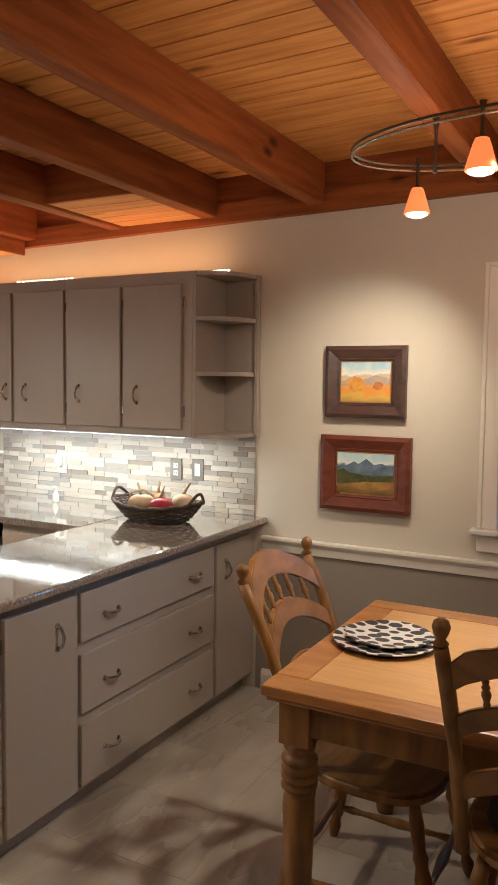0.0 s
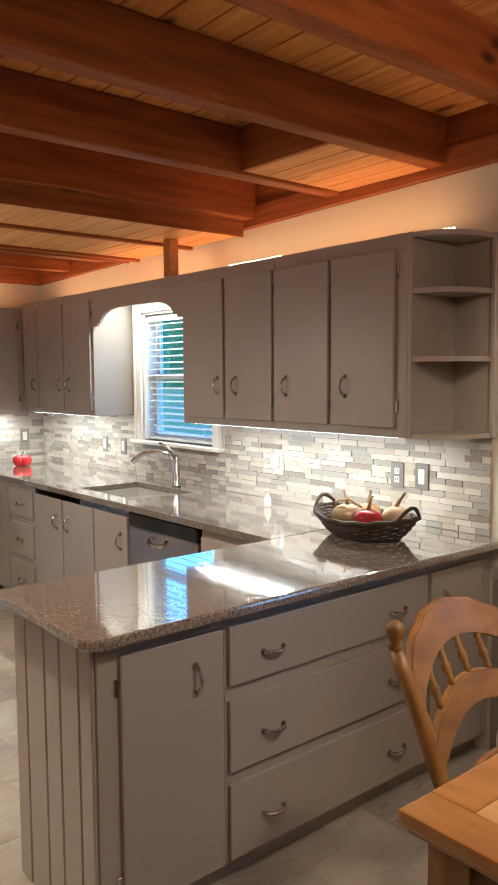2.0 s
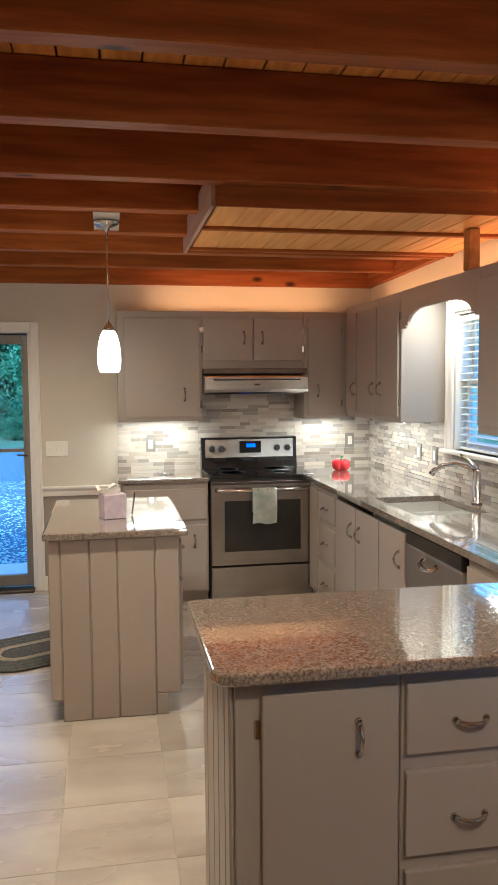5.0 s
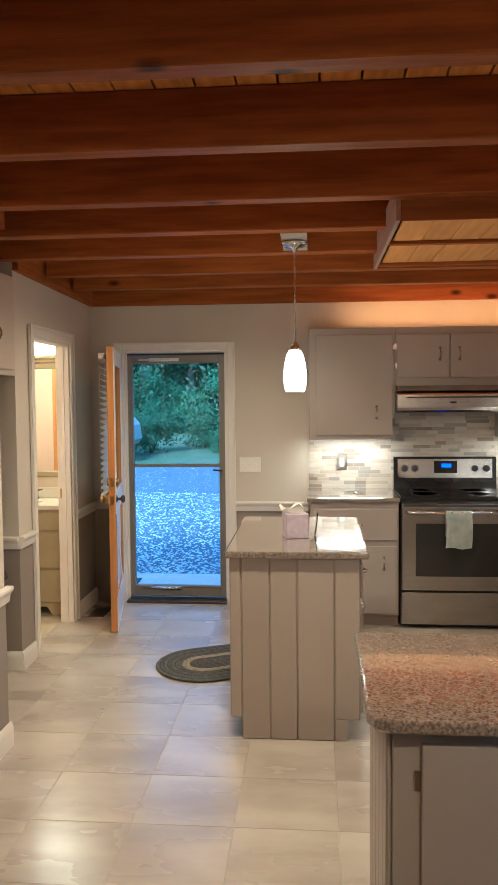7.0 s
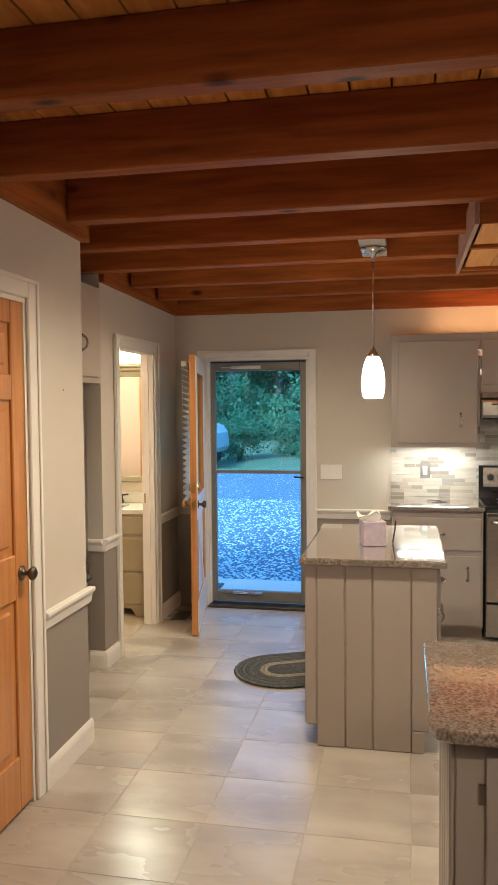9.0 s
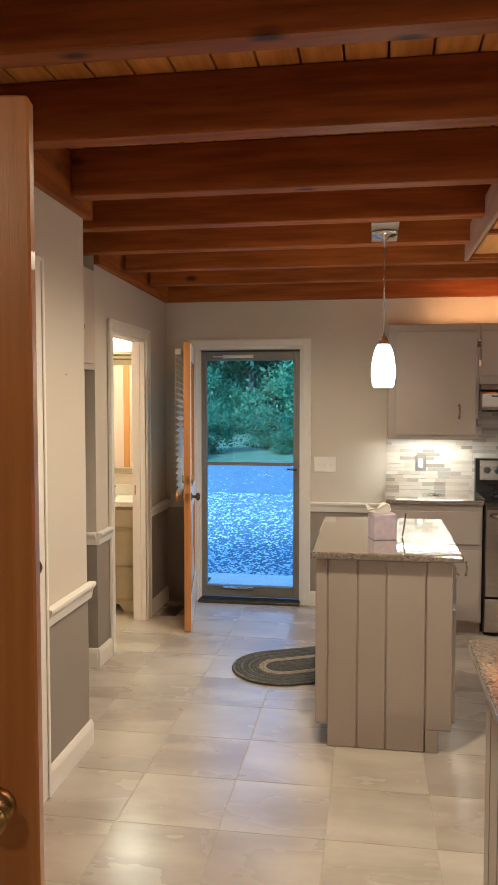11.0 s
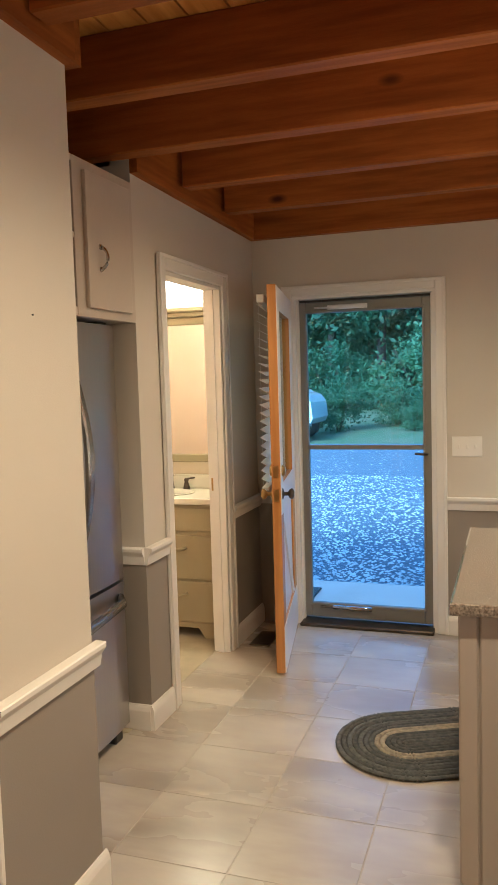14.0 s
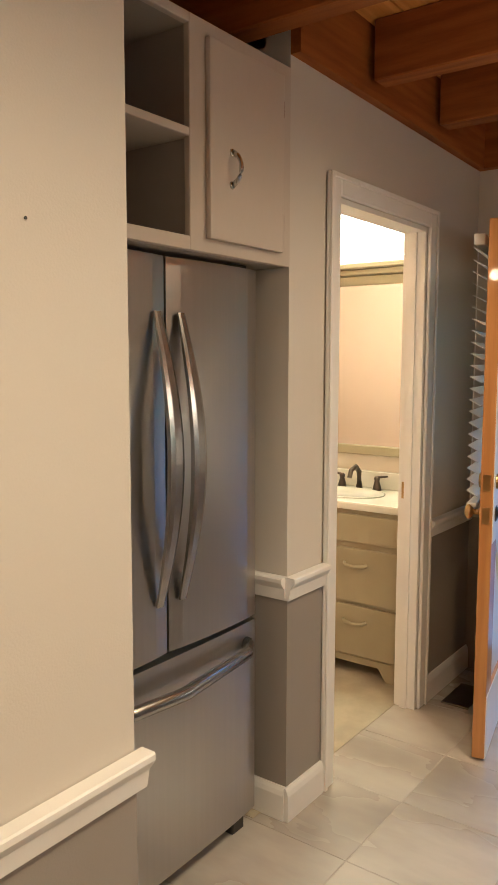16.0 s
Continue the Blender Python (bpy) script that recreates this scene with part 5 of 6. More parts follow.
part("edge_moulding", boxes((TX0 + 0.012, TX1 - 0.012, TY0 + 0.012, TY1 - 0.012, TZ - 0.045, TZ - 0.031), bevel=0.005, seg=2), M_OAKDARK, tb)
for b in ((TX0 + 0.08, TX1 - 0.08, TY0 + 0.055, TY0 + 0.075), (TX0 + 0.08, TX1 - 0.08, TY1 - 0.075, TY1 - 0.055), (TX0 + 0.055, TX0 + 0.075, TY0 + 0.08, TY1 - 0.08), (TX1 - 0.075, TX1 - 0.055, TY0 + 0.08, TY1 - 0.08)):
    part("apron", boxes((*b, TZ - 0.145, TZ - 0.046), bevel=0.003), M_OAK, tb)
for x in (TX0 + 0.085, TX1 - 0.085):
    for y in (TY0 + 0.085, TY1 - 0.085):
        prof = [(0.030, 0.0), (0.034, 0.02), (0.042, 0.25), (0.047, 0.42), (0.044, 0.455), (0.036, 0.465)]
        for k in range(4):
            z = 0.472 + k * 0.026
            prof += [(0.043 + 0.004 * math.sin(k), z), (0.052, z + 0.008), (0.052, z + 0.016), (0.043, z + 0.024)]
        prof += [(0.036, 0.582), (0.046, 0.595), (0.046, 0.615)]
        bm = lathe(prof, 18, m=Matrix.Translation((x, y, 0)))
        add_box(bm, x - 0.045, x + 0.045, y - 0.045, y + 0.045, 0.612, TZ - 0.046)
        part("leg", bm, M_OAK, tb)


def bent_slat(y0, y1, zlo, zhi, t, depth, xf):
    """A chair rail between the posts, curved backwards; zlo, zhi and xf give heights and set-back along it."""
    bm = bmesh.new()
    n = 14
    rows = []
    for i in range(n + 1):
        s = i / n
        y = y0 + (y1 - y0) * s
        a, b = zlo(s), zhi(s)
        x0, x1 = xf(a) - depth * math.sin(math.pi * s), xf(b) - depth * math.sin(math.pi * s)
        rows.append([bm.verts.new(p) for p in ((x0 - t, y, a), (x0 + t, y, a), (x1 + t, y, b), (x1 - t, y, b))])
    for p, q in zip(rows, rows[1:]):
        for k in range(4):
            bm.faces.new((p[k], p[(k + 1) % 4], q[(k + 1) % 4], q[k]))
    bm.faces.new(rows[0][::-1])
    bm.faces.new(rows[-1])
    bmesh.ops.recalc_face_normals(bm, faces=bm.faces[:])
    long = [e for e in bm.edges if abs(e.verts[0].co.y - e.verts[1].co.y) > 1e-4]
    bmesh.ops.bevel(bm, geom=long, offset=0.004, segments=2, affect='EDGES')
    return bm


def dining_chair(label):
    """A chair in its own coordinates: it faces +x, the seat's middle over the origin."""
    c = thing("dining_chair", (0, 0, 0), label, "chair", "dining chairs")
    outline = []
    for i in range(28):
        a = 2 * math.pi * i / 28
        ca, sa = math.cos(a), math.sin(a)
        outline.append((0.22 * math.copysign(abs(ca) ** 0.75, ca), (0.225 + 0.018 * ca) * math.copysign(abs(sa) ** 0.7, sa)))
    seat = prism(outline, 'z', 0.415, 0.452)
    rim = [e for e in seat.edges if abs(e.verts[0].co.z - e.verts[1].co.z) < 1e-5]
    bmesh.ops.bevel(seat, geom=rim, offset=0.011, segments=3, affect='EDGES')
    part("seat", seat, M_OAK, c)

    def xb(z):
        return -0.185 - 0.10 * max(0, z - 0.44) - 0.42 * max(0, z - 0.44) ** 2
    for s in (-1, 1):
        pts = [(xb(z), s * (0.205 + 0.05 * (z - 0.44)), z) for z in (0.44, 0.55, 0.65, 0.75, 0.85, 0.93, 0.975)]
        post = part("back_post", tube(pts, [0.018, 0.018, 0.0185, 0.0185, 0.0185, 0.018, 0.016], 10), M_OAK, c)
        x, y, z = pts[-1]
        part("finial", lathe([(0.011, 0), (0.018, 0.007), (0.010, 0.016), (0.017, 0.030), (0.0205, 0.043), (0.016, 0.056), (0.005, 0.063)], 12, m=Matrix.Translation((x, y, z))), M_OAK, post)
    w = 0.212

    def arch(a, b):
        return lambda u: a + (b - a) * math.sin(math.pi * u) ** 0.8

    def scallop(u):
        return 0.94 + 0.082 * math.sin(math.pi * u) ** 0.75 + 0.007 * abs(math.sin(5 * math.pi * u))
    crest_lo, mid_hi = arch(0.865, 0.952), arch(0.80, 0.878)
    part("crest_rail", bent_slat(-w, w, crest_lo, scallop, 0.010, 0.03, xb), M_OAK, c)
    part("middle_rail", bent_slat(-w, w, arch(0.735, 0.818), mid_hi, 0.010, 0.03, xb), M_OAK, c)
    part("lower_rail", bent_slat(-w, w, arch(0.565, 0.648), arch(0.63, 0.716), 0.010, 0.028, xb), M_OAK, c)
    for k in range(5):
        u = (k + 1) / 6
        y = -w + 2 * w * u
        dx = -0.03 * math.sin(math.pi * u)
        lo, hi = mid_hi(u) - 0.004, crest_lo(u) + 0.004
        part("spindle", turned((xb(lo) + dx, y, lo), (xb(hi) + dx, y, hi), [(0.005, 0), (0.009, 0.12), (0.006, 0.2), (0.011, 0.42), (0.011, 0.5), (0.006, 0.62), (0.010, 0.7), (0.006, 0.78), (0.009, 0.9), (0.006, 1)], 8), M_OAK, c)
    LEG = [(0.013, 0), (0.019, 0.06), (0.021, 0.12), (0.014, 0.17), (0.019, 0.22), (0.022, 0.42), (0.024, 0.52), (0.017, 0.60), (0.022, 0.65), (0.017, 0.70), (0.021, 0.85), (0.015, 1)]
    feet = {}
    for sx in (-1, 1):
        for sy in (-1, 1):
            f, t = Vector((sx * 0.235, sy * 0.225, 0)), Vector((sx * 0.15, sy * 0.16, 0.42))
            feet[sx, sy] = (f, t)
            part("leg", turned(f, t, LEG, 10), M_OAK, c)
    ST = [(0.008, 0), (0.013, 0.12), (0.009, 0.2), (0.011, 0.3), (0.017, 0.5), (0.011, 0.7), (0.009, 0.8), (0.013, 0.88), (0.008, 1)]

    def on(sx, sy, k):
        f, t = feet[sx, sy]
        return f + (t - f) * k
    part("stretcher", turned(on(1, -1, 0.42), on(1, 1, 0.42), ST, 10), M_OAK, c)
    part("stretcher", turned(on(-1, -1, 0.36), on(-1, 1, 0.36), ST, 10), M_OAK, c)
    for sy in (-1, 1):
        part("stretcher", turned(on(-1, sy, 0.28), on(1, sy, 0.28), ST, 10), M_OAK, c)
    return c


ch = dining_chair("turned oak dining chair pushed in at table end")
ch.matrix_basis = pose(-0.45, 2.515, 0, 0, 0, 0) @ Matrix.Scale(1.03, 4)
ch2 = copy_thing(ch, pose(0.105, 2.325, 0, 0, 0, 91) @ Matrix.Scale(1.03, 4))
tagged(ch2, "turned oak dining chair with dark seat pad at table side")
padm = surf("dark_seat_cloth", (0.035, 0.03, 0.028), (0.022, 0.02, 0.018), 30, rough=0.9, bump=0.3, fine=200)
pad = lathe([(0.15, 0.452), (0.185, 0.458), (0.195, 0.472), (0.185, 0.486), (0.12, 0.492), (0.02, 0.488)], 24, m=Matrix.Translation((0.105, 2.335, 0.014)))
solid("seat_pad", pad, padm, "round dark cloth pad on dining chair", "cushion")

# dotted placemats


def dots(name, paper, ink, size):
    m = surf(name, paper, paper, 5, rough=0.45, bump=0.05, fine=150, vary=0.03)
    t = m.node_tree
    b = t.nodes["Principled BSDF"]
    src = b.inputs["Base Color"].links[0].from_socket
    tc = t.nodes.new("ShaderNodeTexCoord")
    mp = t.nodes.new("ShaderNodeMapping")
    mp.inputs["Scale"].default_value = (size, size * 1.25, 0)
    mp.inputs["Rotation"].default_value = (0, 0, 0.5)
    vo = t.nodes.new("ShaderNodeTexVoronoi")
    vo.inputs["Scale"].default_value, vo.inputs["Randomness"].default_value = 1.0, 0.35
    r = t.nodes.new("ShaderNodeMapRange")
    r.inputs["From Min"].default_value, r.inputs["From Max"].default_value = 0.43, 0.47
    mix = t.nodes.new("ShaderNodeMix")
    mix.data_type = 'RGBA'
    mix.inputs["A"].default_value = (*ink, 1)
    t.links.new(tc.outputs["Object"], mp.inputs[0])
    t.links.new(mp.outputs[0], vo.inputs["Vector"])
    t.links.new(vo.outputs["Distance"], r.inputs["Value"])
    t.links.new(r.outputs[0], mix.inputs["Factor"])
    t.links.new(src, mix.inputs["B"])
    t.links.new(mix.outputs["Result"], b.inputs["Base Color"])
    return m


M_DOT = dots("dotted_ceramic", (0.66, 0.63, 0.60), (0.02, 0.018, 0.025), 19)
solid("charger_plate", lathe([(0.10, TZ + 0.001), (0.16, TZ + 0.006), (0.188, TZ + 0.014), (0.190, TZ + 0.017), (0.183, TZ + 0.018), (0.14, TZ + 0.012), (0.01, TZ + 0.011)], 40, m=Matrix.Translation((-0.475, 2.605, 0)) @ Matrix.Diagonal((0.88, 0.88, 1, 1))), M_DOT, "large white plate with black dots on table", "plate")
solid("dinner_plate", lathe([(0.08, TZ + 0.013), (0.13, TZ + 0.020), (0.153, TZ + 0.028), (0.155, TZ + 0.031), (0.149, TZ + 0.032), (0.11, TZ + 0.026), (0.01, TZ + 0.025)], 40, m=Matrix.Translation((-0.465, 2.615, 0)) @ Matrix.Diagonal((0.9, 0.9, 1, 1))), M_DOT, "white plate with bold black dots stacked on charger", "plate")

# ---- paintings ----


def painting_material(name, bands):
    """Oil paint in loose level bands: (height 0 to 1, colour)."""
    m = bpy.data.materials.new(name)
    m.use_nodes = True
    t = m.node_tree
    b = t.nodes["Principled BSDF"]
    tc = t.nodes.new("ShaderNodeTexCoord")
    sep = t.nodes.new("ShaderNodeSeparateXYZ")
    n = t.nodes.new("ShaderNodeTexNoise")
    n.inputs["Scale"].default_value, n.inputs["Detail"].default_value = 3.2, 6
    ma = t.nodes.new("ShaderNodeMath")
    ma.operation = 'MULTIPLY_ADD'
    ma.inputs[1].default_value = 0.6
    sub = t.nodes.new("ShaderNodeMath")
    sub.operation = 'SUBTRACT'
    sub.inputs[1].default_value = 0.3
    ramp = t.nodes.new("ShaderNodeValToRGB")
    e = ramp.color_ramp.elements
    e[0].position, e[0].color = bands[0][0], (*bands[0][1], 1)
    e[1].position, e[1].color = bands[-1][0], (*bands[-1][1], 1)
    for p, c in bands[1:-1]:
        k = e.new(p)
        k.color = (*c, 1)
    t.links.new(tc.outputs["Generated"], sep.inputs[0])
    t.links.new(tc.outputs["Generated"], n.inputs["Vector"])
    t.links.new(n.outputs["Fac"], ma.inputs[0])
    t.links.new(sep.outputs["Z"], ma.inputs[2])
    t.links.new(ma.outputs[0], sub.inputs[0])
    t.links.new(sub.outputs[0], ramp.inputs[0])
    bp = t.nodes.new("ShaderNodeBump")
    bp.inputs["Strength"].default_value, bp.inputs["Distance"].default_value = 0.4, 0.003
    n2 = t.nodes.new("ShaderNodeTexNoise")
    n2.inputs["Scale"].default_value = 35
    t.links.new(tc.outputs["Generated"], n2.inputs["Vector"])
    t.links.new(n2.outputs["Fac"], bp.inputs["Height"])
    t.links.new(bp.outputs[0], b.inputs["Normal"])
    t.links.new(ramp.outputs[0], b.inputs["Base Color"])
    b.inputs["Roughness"].default_value = 0.4
    return m


def painting(x0, x1, z0, z1, fw, frame_mat, canvas_mat, label):
    p = thing("framed_painting", ((x0 + x1) / 2, YN, z0), label, "painting")
    y1 = YN - 0.012
    for a, b, c, d in ((x0, z1, x1, z1), (x1, z1, x1, z0), (x1, z0, x0, z0), (x0, z0, x0, z1)):
        bm = bmesh.new()
        cx, cz = (x0 + x1) / 2, (z0 + z1) / 2

        def inn(x, z, f):
            return (x + (fw * f if x < cx else -fw * f), z + (fw * f if z < cz else -fw * f))
        prof = ((0, -0.012), (0, -0.040), (0.25, -0.048), (0.8, -0.026), (0.85, -0.030), (1.0, -0.024), (1.0, -0.012))
        ends = []
        for X, Z in ((a, b), (c, d)):
            ends.append([bm.verts.new((inn(X, Z, f)[0], YN + yy, inn(X, Z, f)[1])) for f, yy in prof])
        k = len(prof)
        for i in range(k):
            bm.faces.new((ends[0][i], ends[0][(i + 1) % k], ends[1][(i + 1) % k], ends[1][i]))
        bm.faces.new(ends[0])
        bm.faces.new(ends[1])
        bmesh.ops.recalc_face_normals(bm, faces=bm.faces[:])
        part("frame_rail", bm, frame_mat, p)
    part("gilt_slip", boxes((x0 + fw, x1 - fw, YN - 0.022, YN - 0.014, z0 + fw, z1 - fw)), M_BRASS, p, "thin gilt edge")
    part("canvas", boxes((x0 + fw + 0.006, x1 - fw - 0.006, YN - 0.026, YN - 0.015, z0 + fw + 0.006, z1 - fw - 0.006)), canvas_mat, p, label)
    return p


M_FR1 = surf("dark_walnut_frame", (0.085, 0.045, 0.035), (0.055, 0.03, 0.025), 5, (2, 6, 6), rough=0.35, bump=0.05, vary=0.1)
M_FR2 = surf("red_mahogany_frame", (0.17, 0.045, 0.022), (0.10, 0.027, 0.014), 5, (2, 6, 6), rough=0.3, bump=0.05, vary=0.1)
ART1 = painting_material("autumn_oil", [(0.0, (0.50, 0.33, 0.06)), (0.16, (0.68, 0.42, 0.05)), (0.3, (0.72, 0.30, 0.03)), (0.45, (0.75, 0.38, 0.06)), (0.56, (0.62, 0.48, 0.30)), (0.64, (0.55, 0.45, 0.40)), (0.72, (0.80, 0.76, 0.66)), (1.0, (0.36, 0.55, 0.72))])
ART2 = painting_material("mountain_oil", [(0.0, (0.13, 0.085, 0.02)), (0.2, (0.25, 0.14, 0.03)), (0.38, (0.07, 0.08, 0.03)), (0.5, (0.03, 0.055, 0.06)), (0.62, (0.05, 0.09, 0.16)), (0.72, (0.16, 0.24, 0.34)), (0.78, (0.70, 0.72, 0.68)), (1.0, (0.42, 0.60, 0.70))])

def motif(p, name, pts, box, depth, material, label):
    """A raised patch of paint; pts run 0 to 1 over the canvas box (x0, x1, z0, z1)."""
    x0, x1, z0, z1 = box
    part(name, prism([(x0 + (x1 - x0) * u, z0 + (z1 - z0) * v) for u, v in pts], 'y', YN - 0.0262 - depth, YN - 0.0258), material, p, label)


def oil(name, a, b, scale=30):
    return surf(name, a, b, scale, rough=0.4, bump=0.3, fine=120, vary=0.25)


pa = painting(-1.178, -0.776, 1.452, 1.795, 0.072, M_FR1, ART1, "framed oil painting of orange autumn field")
pb = painting(-1.195, -0.743, 1.0, 1.365, 0.078, M_FR2, ART2, "framed oil painting of blue mountains over meadow")

BOX1, BOX2 = (-1.098, -0.856, 1.532, 1.715), (-1.109, -0.829, 1.086, 1.279)
motif(pa, "painted_hill", [(0, 0.50), (0.2, 0.62), (0.45, 0.56), (0.7, 0.68), (1, 0.60), (1, 0.42), (0, 0.40)], BOX1, 0.0004, oil("blue_grey_oil", (0.42, 0.36, 0.36), (0.55, 0.42, 0.32)), "hazy grey-blue hill")
motif(pa, "painted_tree", [(0.3 + 0.17 * math.cos(a) * (1 + 0.15 * math.sin(5 * a)), 0.44 + 0.2 * math.sin(a) * (1 + 0.12 * math.cos(7 * a))) for a in [i * math.pi / 12 for i in range(24)]], BOX1, 0.0008, oil("golden_oil", (0.70, 0.36, 0.03), (0.50, 0.20, 0.02)), "golden autumn tree")
motif(pa, "painted_tree", [(0.76 + 0.10 * math.cos(a) * (1 + 0.2 * math.sin(4 * a)), 0.40 + 0.11 * math.sin(a)) for a in [i * math.pi / 9 for i in range(18)]], BOX1, 0.0008, oil("rust_oil", (0.55, 0.20, 0.03), (0.36, 0.12, 0.03)), "rust-coloured autumn tree")
motif(pb, "painted_mountain", [(0, 0.60), (0.12, 0.66), (0.3, 0.80), (0.38, 0.74), (0.52, 0.88), (0.66, 0.74), (0.8, 0.78), (1, 0.66), (1, 0.48), (0, 0.46)], BOX2, 0.0004, oil("slate_blue_oil", (0.07, 0.10, 0.17), (0.20, 0.25, 0.34), 18), "slate-blue mountain range")
motif(pb, "painted_treeline", [(0, 0.56), (0.1, 0.62), (0.2, 0.52), (0.35, 0.50), (0.6, 0.44), (1, 0.50), (1, 0.34), (0.5, 0.30), (0, 0.22)], BOX2, 0.0008, oil("dark_green_oil", (0.03, 0.05, 0.02), (0.09, 0.09, 0.025)), "dark green woods")
motif(pb, "painted_meadow", [(0.1, 0.2), (0.5, 0.32), (1, 0.36), (1, 0.16), (0.6, 0.06)], BOX2, 0.0008, oil("ochre_oil", (0.42, 0.24, 0.05), (0.22, 0.12, 0.03)), "ochre meadow")

# ---- small things on the worktops ----
M_WICK = surf("dark_wicker", (0.07, 0.038, 0.02), (0.03, 0.016, 0.01), 40, (1, 1, 3), rough=0.55, bump=0.4, fine=90, vary=0.3)
bk = thing("wicker_basket", (-1.93, 3.42, CT), "dark woven oval basket holding gourds", "basket")
bx, by = -1.93, 3.42
for k in range(9):
    f = 0.62 + 0.38 * (k / 8) ** 0.7
    z = CT + 0.008 + k * 0.0105
    pts = [(bx + 0.245 * f * math.cos(a), by + 0.165 * f * math.sin(a), z + 0.003 * math.sin(a * 14 + k * math.pi) + 0.012 * (k / 8) * math.cos(2 * a)) for a in [2 * math.pi * i / 56 for i in range(57)]]
    part("woven_band", tube(pts, 0.0072 if k < 8 else 0.010, 6), M_WICK, bk)
part("base", lathe([(0.155, CT + 0.001), (0.155, CT + 0.010), (0.01, CT + 0.012)], 28, m=Matrix.Translation((bx, by, 0)) @ Matrix.Diagonal((1, 0.67, 1, 1))), M_WICK, bk)
for s in (-1, 1):
    pts = [(bx + s * (0.225 + 0.02 * math.sin(math.pi * i / 8)), by - 0.075 + 0.15 * i / 8, CT + 0.095 + 0.055 * math.sin(math.pi * i / 8)) for i in range(9)]
    part("basket_handle", tube(pts, 0.008, 6), M_WICK, bk)


def gourd(name, c, r, h, mat, label, lobes=10, depth=0.06, tip=(0.02, 0.0)):
    bm = bmesh.new()
    rings = []
    for i in range(11):
        th = math.pi * i / 10
        ring_ = []
        for k in range(24):
            a = 2 * math.pi * k / 24
            rr = r * (math.sin(th) ** 0.8) * (1 - depth * (0.5 + 0.5 * math.cos(lobes * a)))
            ring_.append(bm.verts.new((c[0] + rr * math.cos(a), c[1] + rr * math.sin(a), c[2] + h / 2 - h / 2 * math.cos(th))))
        rings.append(ring_)
    for p, q in zip(rings, rings[1:]):
        for k in range(24):
            bm.faces.new((p[k], p[(k + 1) % 24], q[(k + 1) % 24], q[k])).smooth = True
    bmesh.ops.remove_doubles(bm, verts=bm.verts[:], dist=0.0005)
    g_ = thing(name, c, label, "gourd")
    part("fruit", bm, mat, g_)
    part("stem", tube([(c[0], c[1], c[2] + h * 0.97), (c[0] + tip[0] * 0.4, c[1] + tip[1] * 0.4, c[2] + h + 0.025), (c[0] + tip[0], c[1] + tip[1], c[2] + h + 0.055)], [0.010, 0.007, 0.005], 7), surf("gourd_stem", (0.36, 0.26, 0.13), (0.25, 0.17, 0.08), 20, rough=0.7), g_)


M_GTAN = surf("tan_gourd_skin", (0.46, 0.32, 0.17), (0.24, 0.15, 0.08), 14, rough=0.45, bump=0.2, vary=0.15)
M_GOLD = surf("gold_gourd_skin", (0.42, 0.25, 0.07), (0.28, 0.15, 0.05), 16, rough=0.35, bump=0.2, vary=0.15)
M_GRED = surf("red_glossy_skin", (0.30, 0.012, 0.018), (0.22, 0.008, 0.012), 6, rough=0.15, bump=0.02)
gourd("gourd", (bx - 0.10, by + 0.00, CT + 0.028), 0.072, 0.095, M_GTAN, "tan ribbed gourd in basket", tip=(-0.03, 0.01))
gourd("gourd", (bx - 0.055, by + 0.085, CT + 0.035), 0.055, 0.09, M_GOLD, "golden brown gourd in basket", tip=(0.01, 0.0))
gourd("gourd", (bx + 0.035, by - 0.02, CT + 0.026), 0.062, 0.095, M_GRED, "shiny dark red ornament fruit in basket", lobes=5, depth=0.03, tip=(0.015, 0.01))
gourd("gourd", (bx + 0.115, by + 0.06, CT + 0.03), 0.062, 0.105, M_GTAN, "brown ribbed gourd in basket", tip=(0.03, 0.02))
M_CORD = surf("dried_vine", (0.40, 0.27, 0.13), (0.28, 0.18, 0.08), 20, rough=0.7)
solid("dried_vine", tube([(bx - 0.16, by - 0.02, CT + 0.08), (bx - 0.14, by - 0.03, CT + 0.135), (bx - 0.07, by - 0.02, CT + 0.15), (bx - 0.02, by, CT + 0.12)], 0.006, 7), M_CORD, "curled dried vine over gourds", "plant")

rc = thing("red_pepper_canister", (-5.45, 3.43, CT), "red ceramic pepper-shaped canister on worktop", "canister")
bm = bmesh.new()
for i, (dx, dy) in enumerate(((0.03, 0.028), (-0.03, 0.03), (0.0, -0.034))):
    lathe([(0.02, 0), (0.045, 0.012), (0.058, 0.05), (0.052, 0.085), (0.02, 0.10)], 14, bm, Matrix.Translation((-5.45 + dx, 3.43 + dy, CT)))
part("body", bm, surf("red_ceramic", (0.62, 0.025, 0.03), (0.52, 0.018, 0.02), 6, rough=0.12, bump=0), rc)
part("lid_stem", tube([(-5.45, 3.43, CT + 0.095), (-5.448, 3.435, CT + 0.12), (-5.44, 3.45, CT + 0.135)], [0.014, 0.010, 0.008], 8), surf("green_ceramic", (0.05, 0.18, 0.04), (0.04, 0.13, 0.03), 6, rough=0.2), rc)
rc.scale = (0.78, 0.78, 0.82)
sb = thing("soap_bottle", (-2.76, 3.60, CT), "small white soap dispenser bottle on worktop", "bottle")
part("bottle", lathe([(0.022, CT), (0.024, CT + 0.01), (0.024, CT + 0.05), (0.012, CT + 0.07), (0.010, CT + 0.08)], 14, m=Matrix.Translation((-2.76, 3.60, 0))), M_WHITE, sb)
